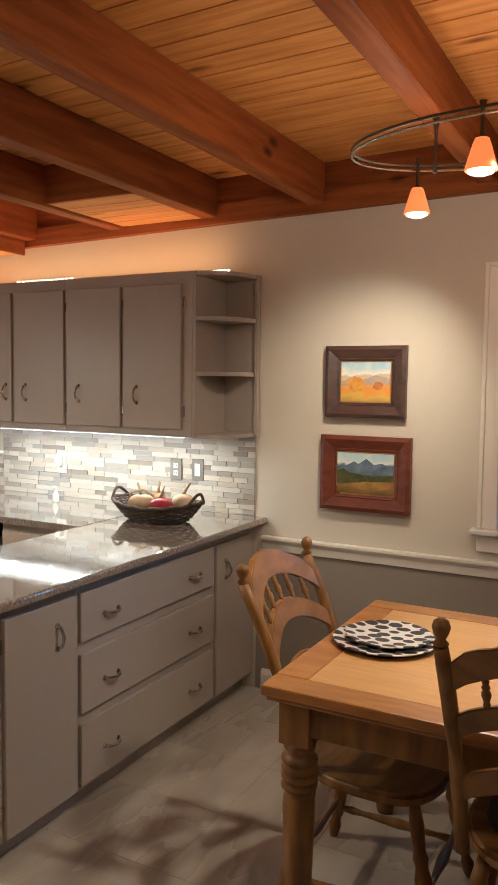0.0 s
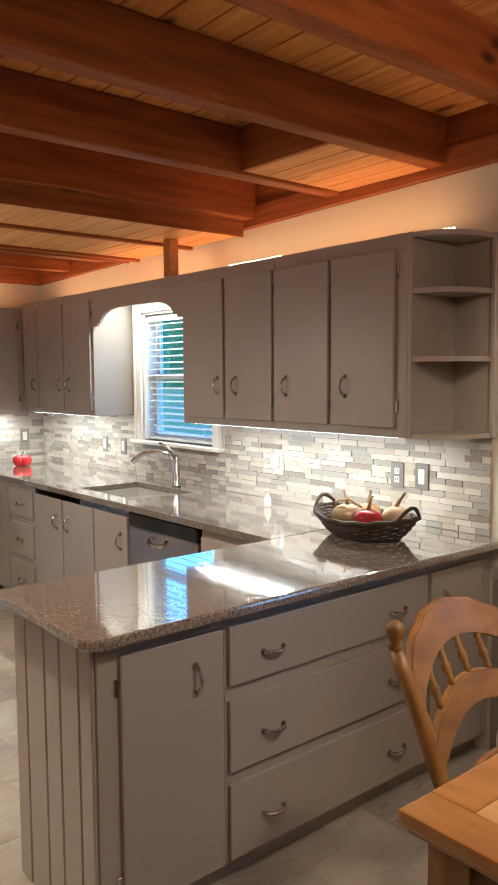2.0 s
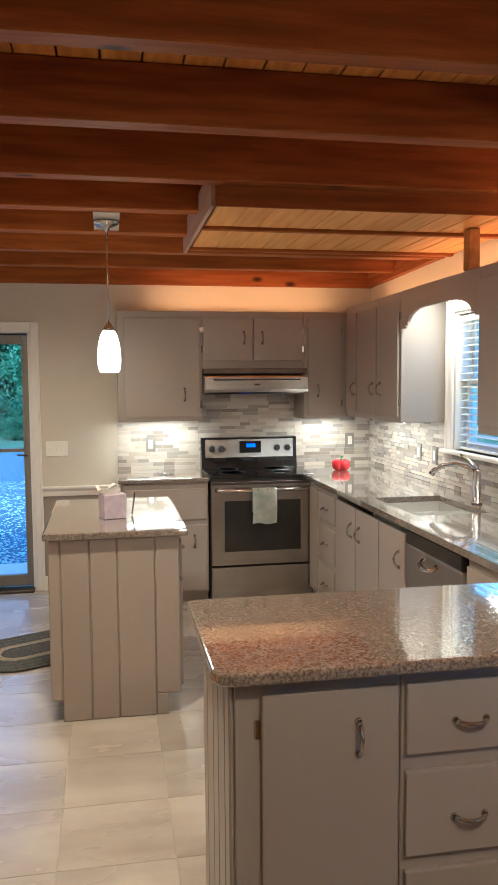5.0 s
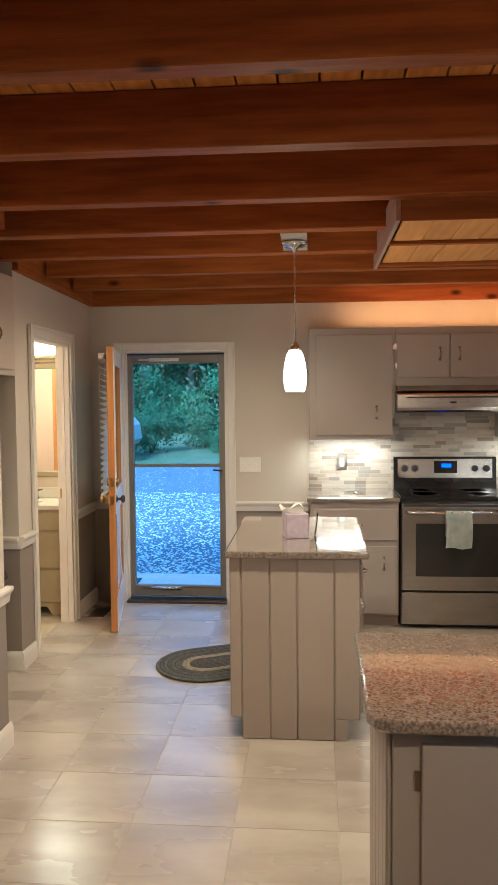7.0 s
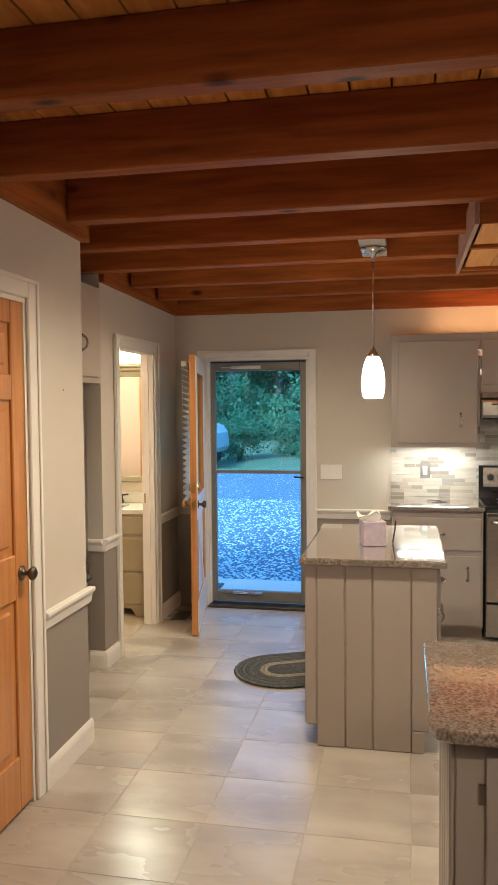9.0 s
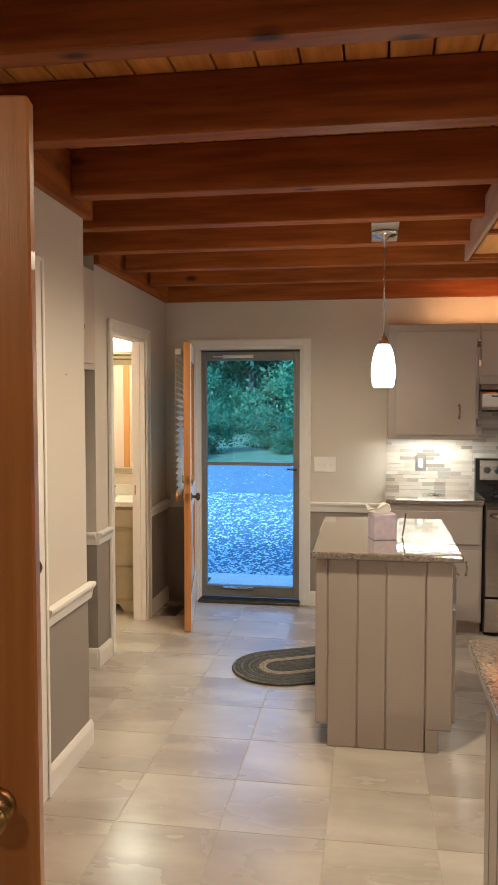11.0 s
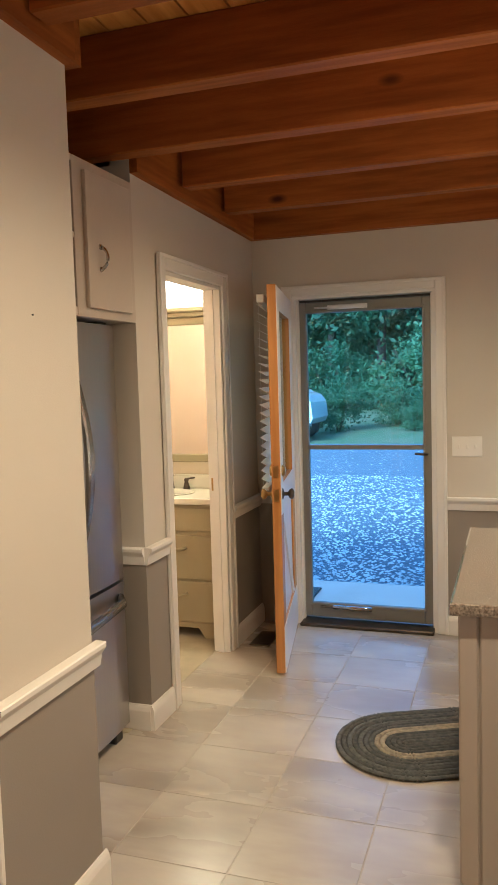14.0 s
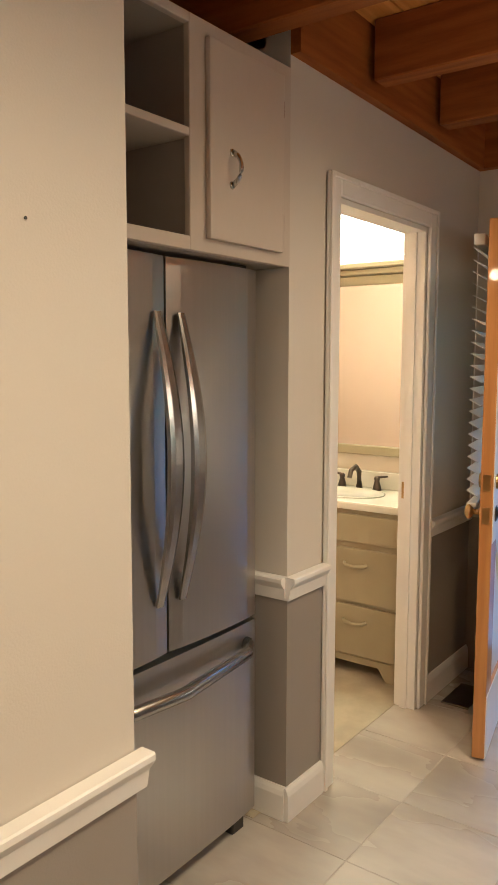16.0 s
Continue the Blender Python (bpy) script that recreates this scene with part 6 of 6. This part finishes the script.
part("pump", tube([(-2.76, 3.60, CT + 0.08), (-2.76, 3.60, CT + 0.10), (-2.76, 3.575, CT + 0.103)], 0.005, 7), M_WHITE, sb)
sb.scale = (0.8, 0.8, 0.85)
ky = thing("key_bunch", (-5.50, 2.08, CT), "bunch of dark keys lying on worktop", "keys")
part("key_ring", tube([(-5.50 + 0.016 * math.cos(a), 2.08 + 0.016 * math.sin(a), CT + 0.004) for a in [i * math.pi / 6 for i in range(13)]], 0.002, 6), M_CHROME, ky)
for i, a in enumerate((0.4, 1.3, 2.6, 4.0)):
    b_ = boxes((0.015, 0.07, -0.006, 0.006, 0.001 + i * 0.002, 0.004 + i * 0.002), (0.015, 0.035, -0.012, 0.012, 0.001 + i * 0.002, 0.005 + i * 0.002), bevel=0.001)
    bmesh.ops.transform(b_, matrix=pose(-5.50, 2.08, CT, 0, 0, math.degrees(a)), verts=b_.verts[:])
    part("key", b_, M_DARK, ky)

# tissue box on the island
tz = 0.908
tx = thing("tissue_box", (-3.78, 1.67, tz), "pale lilac cube tissue box with pulled tissue", "tissue box")
R = pose(-3.78, 1.69, tz, 0, 0, 14)
b_ = boxes((-0.058, 0.058, -0.058, 0.058, 0, 0.125), bevel=0.003)
bmesh.ops.transform(b_, matrix=R, verts=b_.verts[:])
part("box", b_, surf("lilac_card", (0.50, 0.44, 0.50), (0.40, 0.33, 0.44), 24, rough=0.6, bump=0.02, vary=0.05), tx)
ti = bmesh.new()
cols_, rows_ = 12, 5
gr = []
for i in range(rows_):
    s = i / (rows_ - 1)
    gr.append([ti.verts.new(R @ Vector(((0.018 + 0.022 * s) * math.cos(2 * math.pi * k / cols_) * (1 + 0.3 * math.sin(3 * k)), (0.03 + 0.035 * s) * math.sin(2 * math.pi * k / cols_) - 0.02 * s, 0.12 + 0.052 * s * (0.75 + 0.35 * math.sin(k * 1.7))))) for k in range(cols_)])
for i in range(rows_ - 1):
    for k in range(cols_):
        ti.faces.new((gr[i][k], gr[i][(k + 1) % cols_], gr[i + 1][(k + 1) % cols_], gr[i + 1][k])).smooth = True
bmesh.ops.solidify(ti, geom=ti.faces[:], thickness=0.0015)
part("tissue", ti, surf("tissue_paper", (0.82, 0.80, 0.76), (0.78, 0.76, 0.72), 10, rough=0.9), tx, "white crumpled tissue")
solid("shears", tube([(-3.83, 1.79, tz + 0.006), (-3.81, 1.80, tz + 0.06), (-3.83, 1.805, tz + 0.115), (-3.85, 1.80, tz + 0.06), (-3.83, 1.79, tz + 0.01)], 0.004, 6), M_DARK, "thin dark wire handle beside tissue box", "handle")

# outlets and switches


def plate(axis, c, w, h, kind, label, body, cat):
    p = thing("wall_" + cat, c, label, cat)
    d = 0.007

    def b(u0, u1, v0, v1, d0, d1):
        if axis == 'x':
            return (c[0] + d0, c[0] + d1, c[1] + u0, c[1] + u1, c[2] + v0, c[2] + v1)
        return (c[0] + u0, c[0] + u1, c[1] - d1, c[1] - d0, c[2] + v0, c[2] + v1)
    part("cover_plate", boxes(b(-w / 2, w / 2, -h / 2, h / 2, 0, d), bevel=0.002), body, p)
    if kind == "outlet":
        for v in (-0.02, 0.02):
            part("socket", boxes(b(-0.014, 0.014, v - 0.014, v + 0.014, d, d + 0.002), bevel=0.001), M_WHITE, p)
            part("slots", boxes(b(-0.007, -0.004, v - 0.004, v + 0.006, d + 0.002, d + 0.0025), b(0.004, 0.007, v - 0.004, v + 0.006, d + 0.002, d + 0.0025)), M_DARK, p)
    elif kind == "rocker":
        part("rocker", boxes(b(-0.017, 0.017, -0.034, 0.034, d, d + 0.004), bevel=0.002), M_WHITE, p)
    else:
        for u in (-0.045, 0, 0.045):
            part("toggle", boxes(b(u - 0.005, u + 0.005, -0.010, 0.012, d, d + 0.010), bevel=0.002), M_WHITE, p)


MB = 0.012
plate('y', (-2.06, YN - MB, 1.135), 0.075, 0.118, "outlet", "pewter outlet plate on mosaic backsplash", M_PEWTER, "outlet")
plate('y', (-1.92, YN - MB, 1.14), 0.075, 0.118, "rocker", "pewter switch plate on mosaic backsplash", M_PEWTER, "switch")
plate('y', (-2.88, YN - MB, 1.12), 0.075, 0.118, "outlet", "white outlet plate on mosaic backsplash", M_WHITE, "outlet")
plate('y', (-4.78, YN - MB, 1.11), 0.075, 0.118, "rocker", "pewter switch plate on mosaic backsplash", M_PEWTER, "switch")
plate('y', (-4.52, YN - MB, 1.11), 0.075, 0.118, "rocker", "pewter switch plate near sink window", M_PEWTER, "switch")
plate('x', (XW + MB, 2.0, 1.12), 0.075, 0.118, "rocker", "pewter switch plate beside range", M_PEWTER, "switch")
plate('x', (XW + MB, 3.62, 1.12), 0.075, 0.118, "rocker", "pewter switch plate in range corner", M_PEWTER, "switch")
plate('x', (XW + 0.001, 1.285, 1.10), 0.165, 0.115, "toggle", "white triple switch plate beside outside door", M_WHITE, "switch")
solid("night_light", boxes((-2.90, -2.86, YN - 0.06, YN - MB - 0.008, 1.105, 1.165), bevel=0.01, seg=2), M_WHITE, "small white plug-in night light in outlet", "lamp")
solid("wall_nail", turned((-3.045, YC, 1.70), (-3.045, YC + 0.004, 1.70), [(0.0015, 0), (0.0028, 1)], 8), M_DARK, "small nail in greige wall", "nail")
solid("floor_vent", boxes((-5.62, -5.38, 0.10, 0.22, 0.0, 0.008), bevel=0.002), M_BRONZE, "dark metal floor register by bathroom door", "vent")

# braided oval rug
rug = thing("braided_rug", (-4.50, 1.14, 0.002), "grey and cream braided oval rug on tiles", "rug")
M_R1 = surf("grey_braid", (0.115, 0.115, 0.11), (0.055, 0.06, 0.062), 45, rough=0.95, bump=0.6, fine=110, vary=0.35)
M_R2 = surf("cream_braid", (0.40, 0.34, 0.25), (0.22, 0.19, 0.15), 45, rough=0.95, bump=0.6, fine=110, vary=0.3)
for k in range(13):
    b_ = 0.0225 * k + 0.012
    pts = []
    nseg = 36 + 14 * k
    for i in range(nseg + 1):
        th = 2 * math.pi * i / nseg
        px = b_ * math.cos(th)
        py = (0.14 if math.sin(th) >= 0 else -0.14) + b_ * math.sin(th)
        q = pose(-4.46, 1.245, 0, 0, 0, 25) @ Vector((px, py, 0.010 + 0.002 * math.sin(th * (20 + 9 * k))))
        pts.append(q)
    pts.append(pts[0])
    lumps = [0.0135 if i % 2 else 0.0098 for i in range(len(pts))]
    part("braid", tube(pts, lumps, 6, flat=0.65), M_R2 if k in (4, 5) else M_R1, rug)

# ---- outdoors ----
M_GRAVEL = surf("gravel", (0.15, 0.175, 0.215), (0.085, 0.10, 0.13), 30, rough=0.9, bump=1.0, fine=55, vary=0.5)
M_GRASS = surf("mown_grass", (0.08, 0.13, 0.055), (0.14, 0.15, 0.085), 1.2, rough=0.95, bump=1.0, fine=30, vary=0.4)
M_LEAF = [surf("leaves_" + n, c, tuple(v * 0.5 for v in c), 2.0, rough=0.55, bump=0, vary=0.3) for n, c in (("mid", (0.10, 0.215, 0.11)), ("pale", (0.14, 0.27, 0.13)), ("deep", (0.07, 0.16, 0.085)))]
for m_ in M_LEAF:
    # thin leaves let light through
    t_ = m_.node_tree
    tl, mx_ = t_.nodes.new("ShaderNodeBsdfTranslucent"), t_.nodes.new("ShaderNodeMixShader")
    t_.links.new(t_.nodes["Principled BSDF"].inputs["Base Color"].links[0].from_socket, tl.inputs[0])
    mx_.inputs[0].default_value = 0.45
    t_.links.new(t_.nodes["Principled BSDF"].outputs[0], mx_.inputs[1])
    t_.links.new(tl.outputs[0], mx_.inputs[2])
    t_.links.new(mx_.outputs[0], t_.nodes["Material Output"].inputs[0])
M_BARK = surf("bark", (0.09, 0.07, 0.05), (0.04, 0.03, 0.025), 8, (3, 3, 0.5), rough=0.95, bump=0.8, fine=30, vary=0.2)
M_CONC = surf("porch_concrete", (0.80, 0.64, 0.54), (0.70, 0.56, 0.47), 3, rough=0.85, bump=0.2, fine=80)
bm = bmesh.new()
gv = []
for i in range(41):
    row_ = []
    for j in range(41):
        x, y = -130 + 260 * (i / 40), -130 + 260 * (j / 40)
        d = max(0, -x - 21)
        row_.append(bm.verts.new((x, y, -0.16 + min(d, 14) * 0.06 + (0.1 * noise.noise((x * 0.2, y * 0.2, 0)) if d > 0 else 0))))
    gv.append(row_)
for i in range(40):
    for j in range(40):
        bm.faces.new((gv[i][j], gv[i + 1][j], gv[i + 1][j + 1], gv[i][j + 1])).smooth = True
solid("ground", bm, M_GRASS, "rough grass and leaf litter under trees", "ground", "structure")
solid("road_gravel", boxes((-20.5, -6.9, -14, 9, -0.158, -0.14)), M_GRAVEL, "grey gravel driveway outside door", "road", "structure")
solid("pavement_porch", boxes((-7.0, -6.0, -1.0, 2.6, -0.15, -0.04), bevel=0.01), M_CONC, "pale concrete porch slab", "pavement", "structure")
mat_ = boxes((-6.75, -6.2, -0.35, 0.2, -0.04, -0.025), bevel=0.004)
solid("door_mat", mat_, M_R1, "grey mat on porch slab", "mat")
# fallen leaves and pale stones strewn over the gravel
rnd = random.Random(11)
vs, fs = [], []
for i in range(22000):
    x, y = -7.0 - (7.0 if i % 8 else 12.0) * rnd.random() ** 2.6, -4 + 7 * rnd.random()
    s, a = 0.007 + 0.015 * rnd.random(), rnd.random() * 6.28
    k = len(vs)
    z = -0.139
    for q in range(4):
        r_ = s * (0.7 + 0.6 * rnd.random())
        vs.append((x + r_ * math.cos(a + q * 1.57), y + r_ * math.sin(a + q * 1.57), z + 0.004 * rnd.random()))
    vs.append((x, y, z + s * 0.7))
    fs += [(k, k + 1, k + 4), (k + 1, k + 2, k + 4), (k + 2, k + 3, k + 4), (k + 3, k, k + 4)]
me = bpy.data.meshes.new("gravel_stones")
me.from_pydata(vs, [], fs)
me.materials.append(surf("pale_stone", (0.66, 0.68, 0.68), (0.42, 0.44, 0.46), 3, rough=0.85, bump=0.1))
tagged(new("gravel_stones", me), "pale stones and leaves strewn on gravel", "gravel", kind="stuff")


def leaf_cloud(n, centre, spread, size, rg, clumps):
    vs, fs = [], []
    cs = []
    for i in range(clumps):
        v = Vector((rg.gauss(0, 1), rg.gauss(0, 1), rg.gauss(0, 1))).normalized() * (rg.random() ** 0.4)
        cs.append((Vector(centre) + Vector((v.x * spread[0], v.y * spread[1], v.z * spread[2])), 0.25 + 0.35 * rg.random()))
    for i in range(n):
        c, r_ = cs[rg.randrange(clumps)]
        p = c + Vector((rg.gauss(0, 1), rg.gauss(0, 1), rg.gauss(0, 0.7))) * r_ * spread[0] * 0.38
        a, b = Vector((rg.gauss(0, 1), rg.gauss(0, 1), rg.gauss(0, 1))).normalized(), Vector((rg.gauss(0, 1), rg.gauss(0, 1), rg.gauss(0, 1)))
        b = (b - a * b.dot(a)).normalized()
        s = size * (0.6 + 0.8 * rg.random())
        k = len(vs)
        vs += [tuple(p - a * s), tuple(p + b * s * 0.45), tuple(p + a * s), tuple(p - b * s * 0.45)]
        fs.append((k, k + 1, k + 2, k + 3))
    me = bpy.data.meshes.new("crown")
    me.from_pydata(vs, [], fs)
    return me


def tree(height, spread, seed, leaves, low=0.35):
    rg = random.Random(seed)
    t = thing("tree", (0, 0, 0), "tall leafy woodland tree behind driveway", "tree", "woodland trees")
    bm = tube([(0, 0, -0.3), (0.05, 0.03, height * 0.2), (-0.06, 0.08, height * 0.45), (0.05, 0, height * 0.8)], [0.24, 0.18, 0.13, 0.05], 9)
    for i in range(8):
        a, z = rg.random() * 6.28, height * (low + 0.45 * rg.random())
        tube([(0, 0.03, z), (0.5 * spread * math.cos(a), 0.5 * spread * math.sin(a), z + 0.5), (0.9 * spread * math.cos(a), 0.9 * spread * math.sin(a), z + 0.9)], [0.07, 0.045, 0.02], 6, bm)
    part("trunk", bm, M_BARK, t)
    me = leaf_cloud(leaves, (0, 0, height * 0.62), (spread, spread, height * 0.42), 0.15, rg, 46)
    ob = new("crown", me)
    ob.parent = t
    me.materials.append(M_LEAF[seed % 3])
    return t


def bush(r_, seed, leaves):
    rg = random.Random(seed)
    t = thing("shrub", (0, 0, 0), "dense green woodland shrub", "shrub", "woodland shrubs")
    bm = bmesh.new()
    for i in range(6):
        a = rg.random() * 6.28
        tube([(0, 0, -0.2), (0.3 * r_ * math.cos(a), 0.3 * r_ * math.sin(a), r_ * 0.6), (0.6 * r_ * math.cos(a), 0.6 * r_ * math.sin(a), r_ * 1.2)], [0.03, 0.02, 0.01], 5, bm)
    part("stems", bm, M_BARK, t)
    me = leaf_cloud(leaves, (0, 0, r_ * 0.85), (r_, r_, r_ * 0.85), 0.085, rg, 34)
    ob = new("foliage", me)
    ob.parent = t
    me.materials.append(M_LEAF[seed % 3])
    return t


kinds = [tree(9.5, 3.0, 3, 9000), tree(8.0, 2.6, 4, 8000), tree(11.0, 3.4, 5, 9000)]
kinds[0].matrix_basis, kinds[1].matrix_basis, kinds[2].matrix_basis = pose(-31, -3.2, 0.6), pose(-33, 2.0, 0.7, 0, 0, 40), pose(-36, -8, 0.7)
rg = random.Random(21)
for i, (x, y) in enumerate(((-30, 5), (-36, -1), (-40, 4), (-42, -5), (-38, -12), (-34, -14), (-44, 0), (-46, -9), (-29, 9), (-47, 8), (-50, -3), (-50, -14), (-39, -3), (-41, 2), (-43, 6), (-45, -6), (-48, 3), (-54, -10), (-55, -5), (-56, 0), (-54, 4), (-55, 9), (-52, -17), (-53, -1), (-57, -13), (-37, 6), (-35, -6), (-3.5, 24), (-9, 21), (1, 26), (-13, 24), (-6.5, 29), (-18, 27))):
    copy_thing(kinds[i % 3], pose(x, y, 0.7 if x < -20 else -0.2, 0, 0, rg.random() * 360))
shr = [bush(1.5, 6, 4200), bush(1.9, 7, 5000)]
shr[0].matrix_basis, shr[1].matrix_basis = pose(-25.5, 0.6, 0.3), pose(-27, 3.6, 0.4)
for i, (x, y, s) in enumerate(((-23.6, 2.6, 0), (-23.2, 3.9, 0), (-25, 1.9, 0), (-28, -1.2, 0), (-29, -4.5, 0), (-30, -7, 1), (-28.5, 6.5, 0), (-32, 0.5, 1), (-33, -4, 1), (-32, -10, 0), (-35, 3, 1), (-34, -1, 1), (-24, 4.2, 0), (-4.5, 16, 1), (-8.2, 15, 0), (-6.2, 18, 1), (0.8, 15, 0), (-11.0, 18, 1), (-14.5, 17, 1))):
    copy_thing(shr[i % 2], pose(x, y, 0.1 if x < -20 else -0.15, 0, 0, rg.random() * 360))

for i in range(16):
    s = 0.22 + 0.3 * rg.random()
    copy_thing(shr[i % 2], pose(-21.8 - 5 * rg.random(), -3.6 + 7.5 * rg.random(), 0.0, 0, 0, rg.random() * 360) @ Matrix.Scale(s, 4))

solid("backdrop_west", boxes((-66, -64, -60, 60, -1, 18)), M_LEAF[0], "far dark green wall of woodland", "woodland", "structure")
solid("backdrop_north", boxes((-64, 40, 44, 46, -1, 16)), M_LEAF[1], "far green wall of woodland", "woodland", "structure")

# parked white car, its tail showing past the door frame
car = thing("parked_car", (-20.8, -4.9, -0.15), "white car parked beyond gravel driveway", "car")
M_CARP = surf("white_car_paint", (0.72, 0.73, 0.75), (0.70, 0.71, 0.73), 2, rough=0.15, bump=0, vary=0.01, coat=0.6)
cz = 0.06
side = [(-7.0, 0.30), (-6.9, 0.75), (-6.3, 0.95), (-5.7, 1.02), (-5.0, 1.42), (-3.9, 1.45), (-3.2, 1.08), (-3.0, 1.0), (-2.86, 0.82), (-2.82, 0.42), (-2.9, 0.28)]
wheel_cut = [(-3.35 + 0.36 * math.cos(a), 0.30 + 0.36 * math.sin(a)) for a in [math.pi * i / 8 for i in range(9)]]
wheel_cut2 = [(-6.05 + 0.36 * math.cos(a), 0.30 + 0.36 * math.sin(a)) for a in [math.pi * i / 8 for i in range(9)]]
body = side + [(-2.96, 0.26)] + wheel_cut + [(-3.75, 0.24), (-5.66, 0.24)] + wheel_cut2 + [(-6.45, 0.26)]
bm = prism([(u, v + cz) for u, v in body], 'x', -21.7, -20.0)
cb = part("car_body", bm, M_CARP, car)
part("side_window", prism([(-5.0, 1.08 + cz), (-4.75, 1.36 + cz), (-4.0, 1.38 + cz), (-3.5, 1.10 + cz)], 'x', -20.0, -19.99), M_OVENGL, cb, "dark side glass")
for wy in (-3.35, -6.05):
    for wx in (-20.15, -21.55):
        wh = part("wheel", turned((wx - 0.1, wy, 0.30 + cz - 0.12), (wx + 0.1, wy, 0.30 + cz - 0.12), [(0.24, 0), (0.31, 0.08), (0.33, 0.25), (0.33, 0.75), (0.31, 0.92), (0.24, 1)], 22), M_DARK, car, "black tyre")
        part("rim", turned((wx - 0.05, wy, 0.30 + cz - 0.12), (wx + 0.104, wy, 0.30 + cz - 0.12), [(0.2, 0), (0.22, 0.95), (0.05, 1)], 16), M_CHROME, wh, "silver rim")

car.location.y -= 0.35

# ---- floor tiles ----
tw_, th_ = 0.385, 0.395
tile_me = mesh("floor_tile", boxes((-tw_ / 2 + 0.002, tw_ / 2 - 0.002, -th_ / 2 + 0.002, th_ / 2 - 0.002, -0.006, 0.0), bevel=0.0008), M_TILE)
half_me = mesh("floor_tile", boxes((-tw_ / 2 + 0.002, tw_ / 2 - 0.002, -0.10, 0.10, -0.006, 0.0), bevel=0.0008), M_TILE)
rg = random.Random(5)
for i in range(-9, 13):
    x = -2.65 - tw_ / 2 - i * tw_
    if not -6.1 < x < 2.1:
        continue
    for j in range(-6, 9):
        y = 0.69 + th_ / 2 + j * th_
        if y > 3.95 or (y < 0.0 and x < -0.15 and not -4.2 < x < -3.3) or (y < 0.05 and x < -4.2):
            continue
        piece("tile", tile_me, floor, (x, y, 0.0), rg.choice((0, math.pi)))
for i in range(-9, 13):
    x = -2.65 - tw_ / 2 - i * tw_
    if -5.9 < x < -4.3:
        piece("tile", half_me, floor, (x, 0.045, -0.0005), 0)

# ---- mosaic backsplash ----
RH, GAP = 0.0276, 0.0024
LENS = (0.085, 0.125, 0.17)


def mosaic(name, axis, spans, label):
    wall = thing(name, (spans[0][0], YN, 0.92) if axis == 'y' else (XW, spans[0][0], 0.92), label, "backsplash", kind="structure")
    cache = {}
    rg = random.Random(8 if axis == 'y' else 9)
    for u0, u1, z0, z1 in spans:
        if axis == 'y':
            part("grout", boxes((u0, u1, YN - 0.006, YN - 0.001, z0, z1)), M_MGROUT, wall)
        else:
            part("grout", boxes((XW + 0.001, XW + 0.006, u0, u1, z0, z1)), M_MGROUT, wall)
        z = z0 + 0.002
        while z + RH * 0.4 < z1:
            h = min(RH, z1 - z) - GAP
            u = u1 if axis == 'y' else u0
            end = u0 if axis == 'y' else u1
            sg = -1 if axis == 'y' else 1
            first = True
            while (end - u) * sg > 0.012:
                ln = rg.choice(LENS) * (rg.choice((0.5, 0.8)) if first else 1)
                first = False
                ln = min(ln, abs(end - u))
                mi_ = rg.choice((0, 0, 1, 1, 2, 3, 3, 4, 4))
                dz = rg.choice((0.0, 0.0015, 0.003))
                key = (round(ln, 3), round(h, 3), mi_, dz)
                if ln > 0.012:
                    if key not in cache:
                        L = ln - GAP
                        t = 0.010 + dz
                        cache[key] = mesh("mosaic_tile", boxes((-L / 2, L / 2, -t, -0.005, -h / 2, h / 2) if axis == 'y' else (0.005, t, -L / 2, L / 2, -h / 2, h / 2)), MOSAIC[mi_])
                    c = u + sg * ln / 2
                    piece("tile", cache[key], wall, (c, YN, z + h / 2) if axis == 'y' else (XW, c, z + h / 2))
                u += sg * ln
            z += RH
    return wall


mosaic("backsplash_north", 'y', [(-3.36, -1.575, CT, 1.333)], "grey and ivory strip mosaic backsplash with recessed grout")
mosaic("backsplash_window", 'y', [(-4.375, -3.36, CT, 1.143), (XW + 0.014, -4.375, CT, 1.333)], "grey and ivory strip mosaic round sink window")
mosaic("backsplash_west", 'x', [(1.745, 2.376, CT, 1.31), (2.376, 3.155, CT, 1.51), (3.155, YN - 0.014, CT, 1.313)], "grey and ivory strip mosaic behind range")
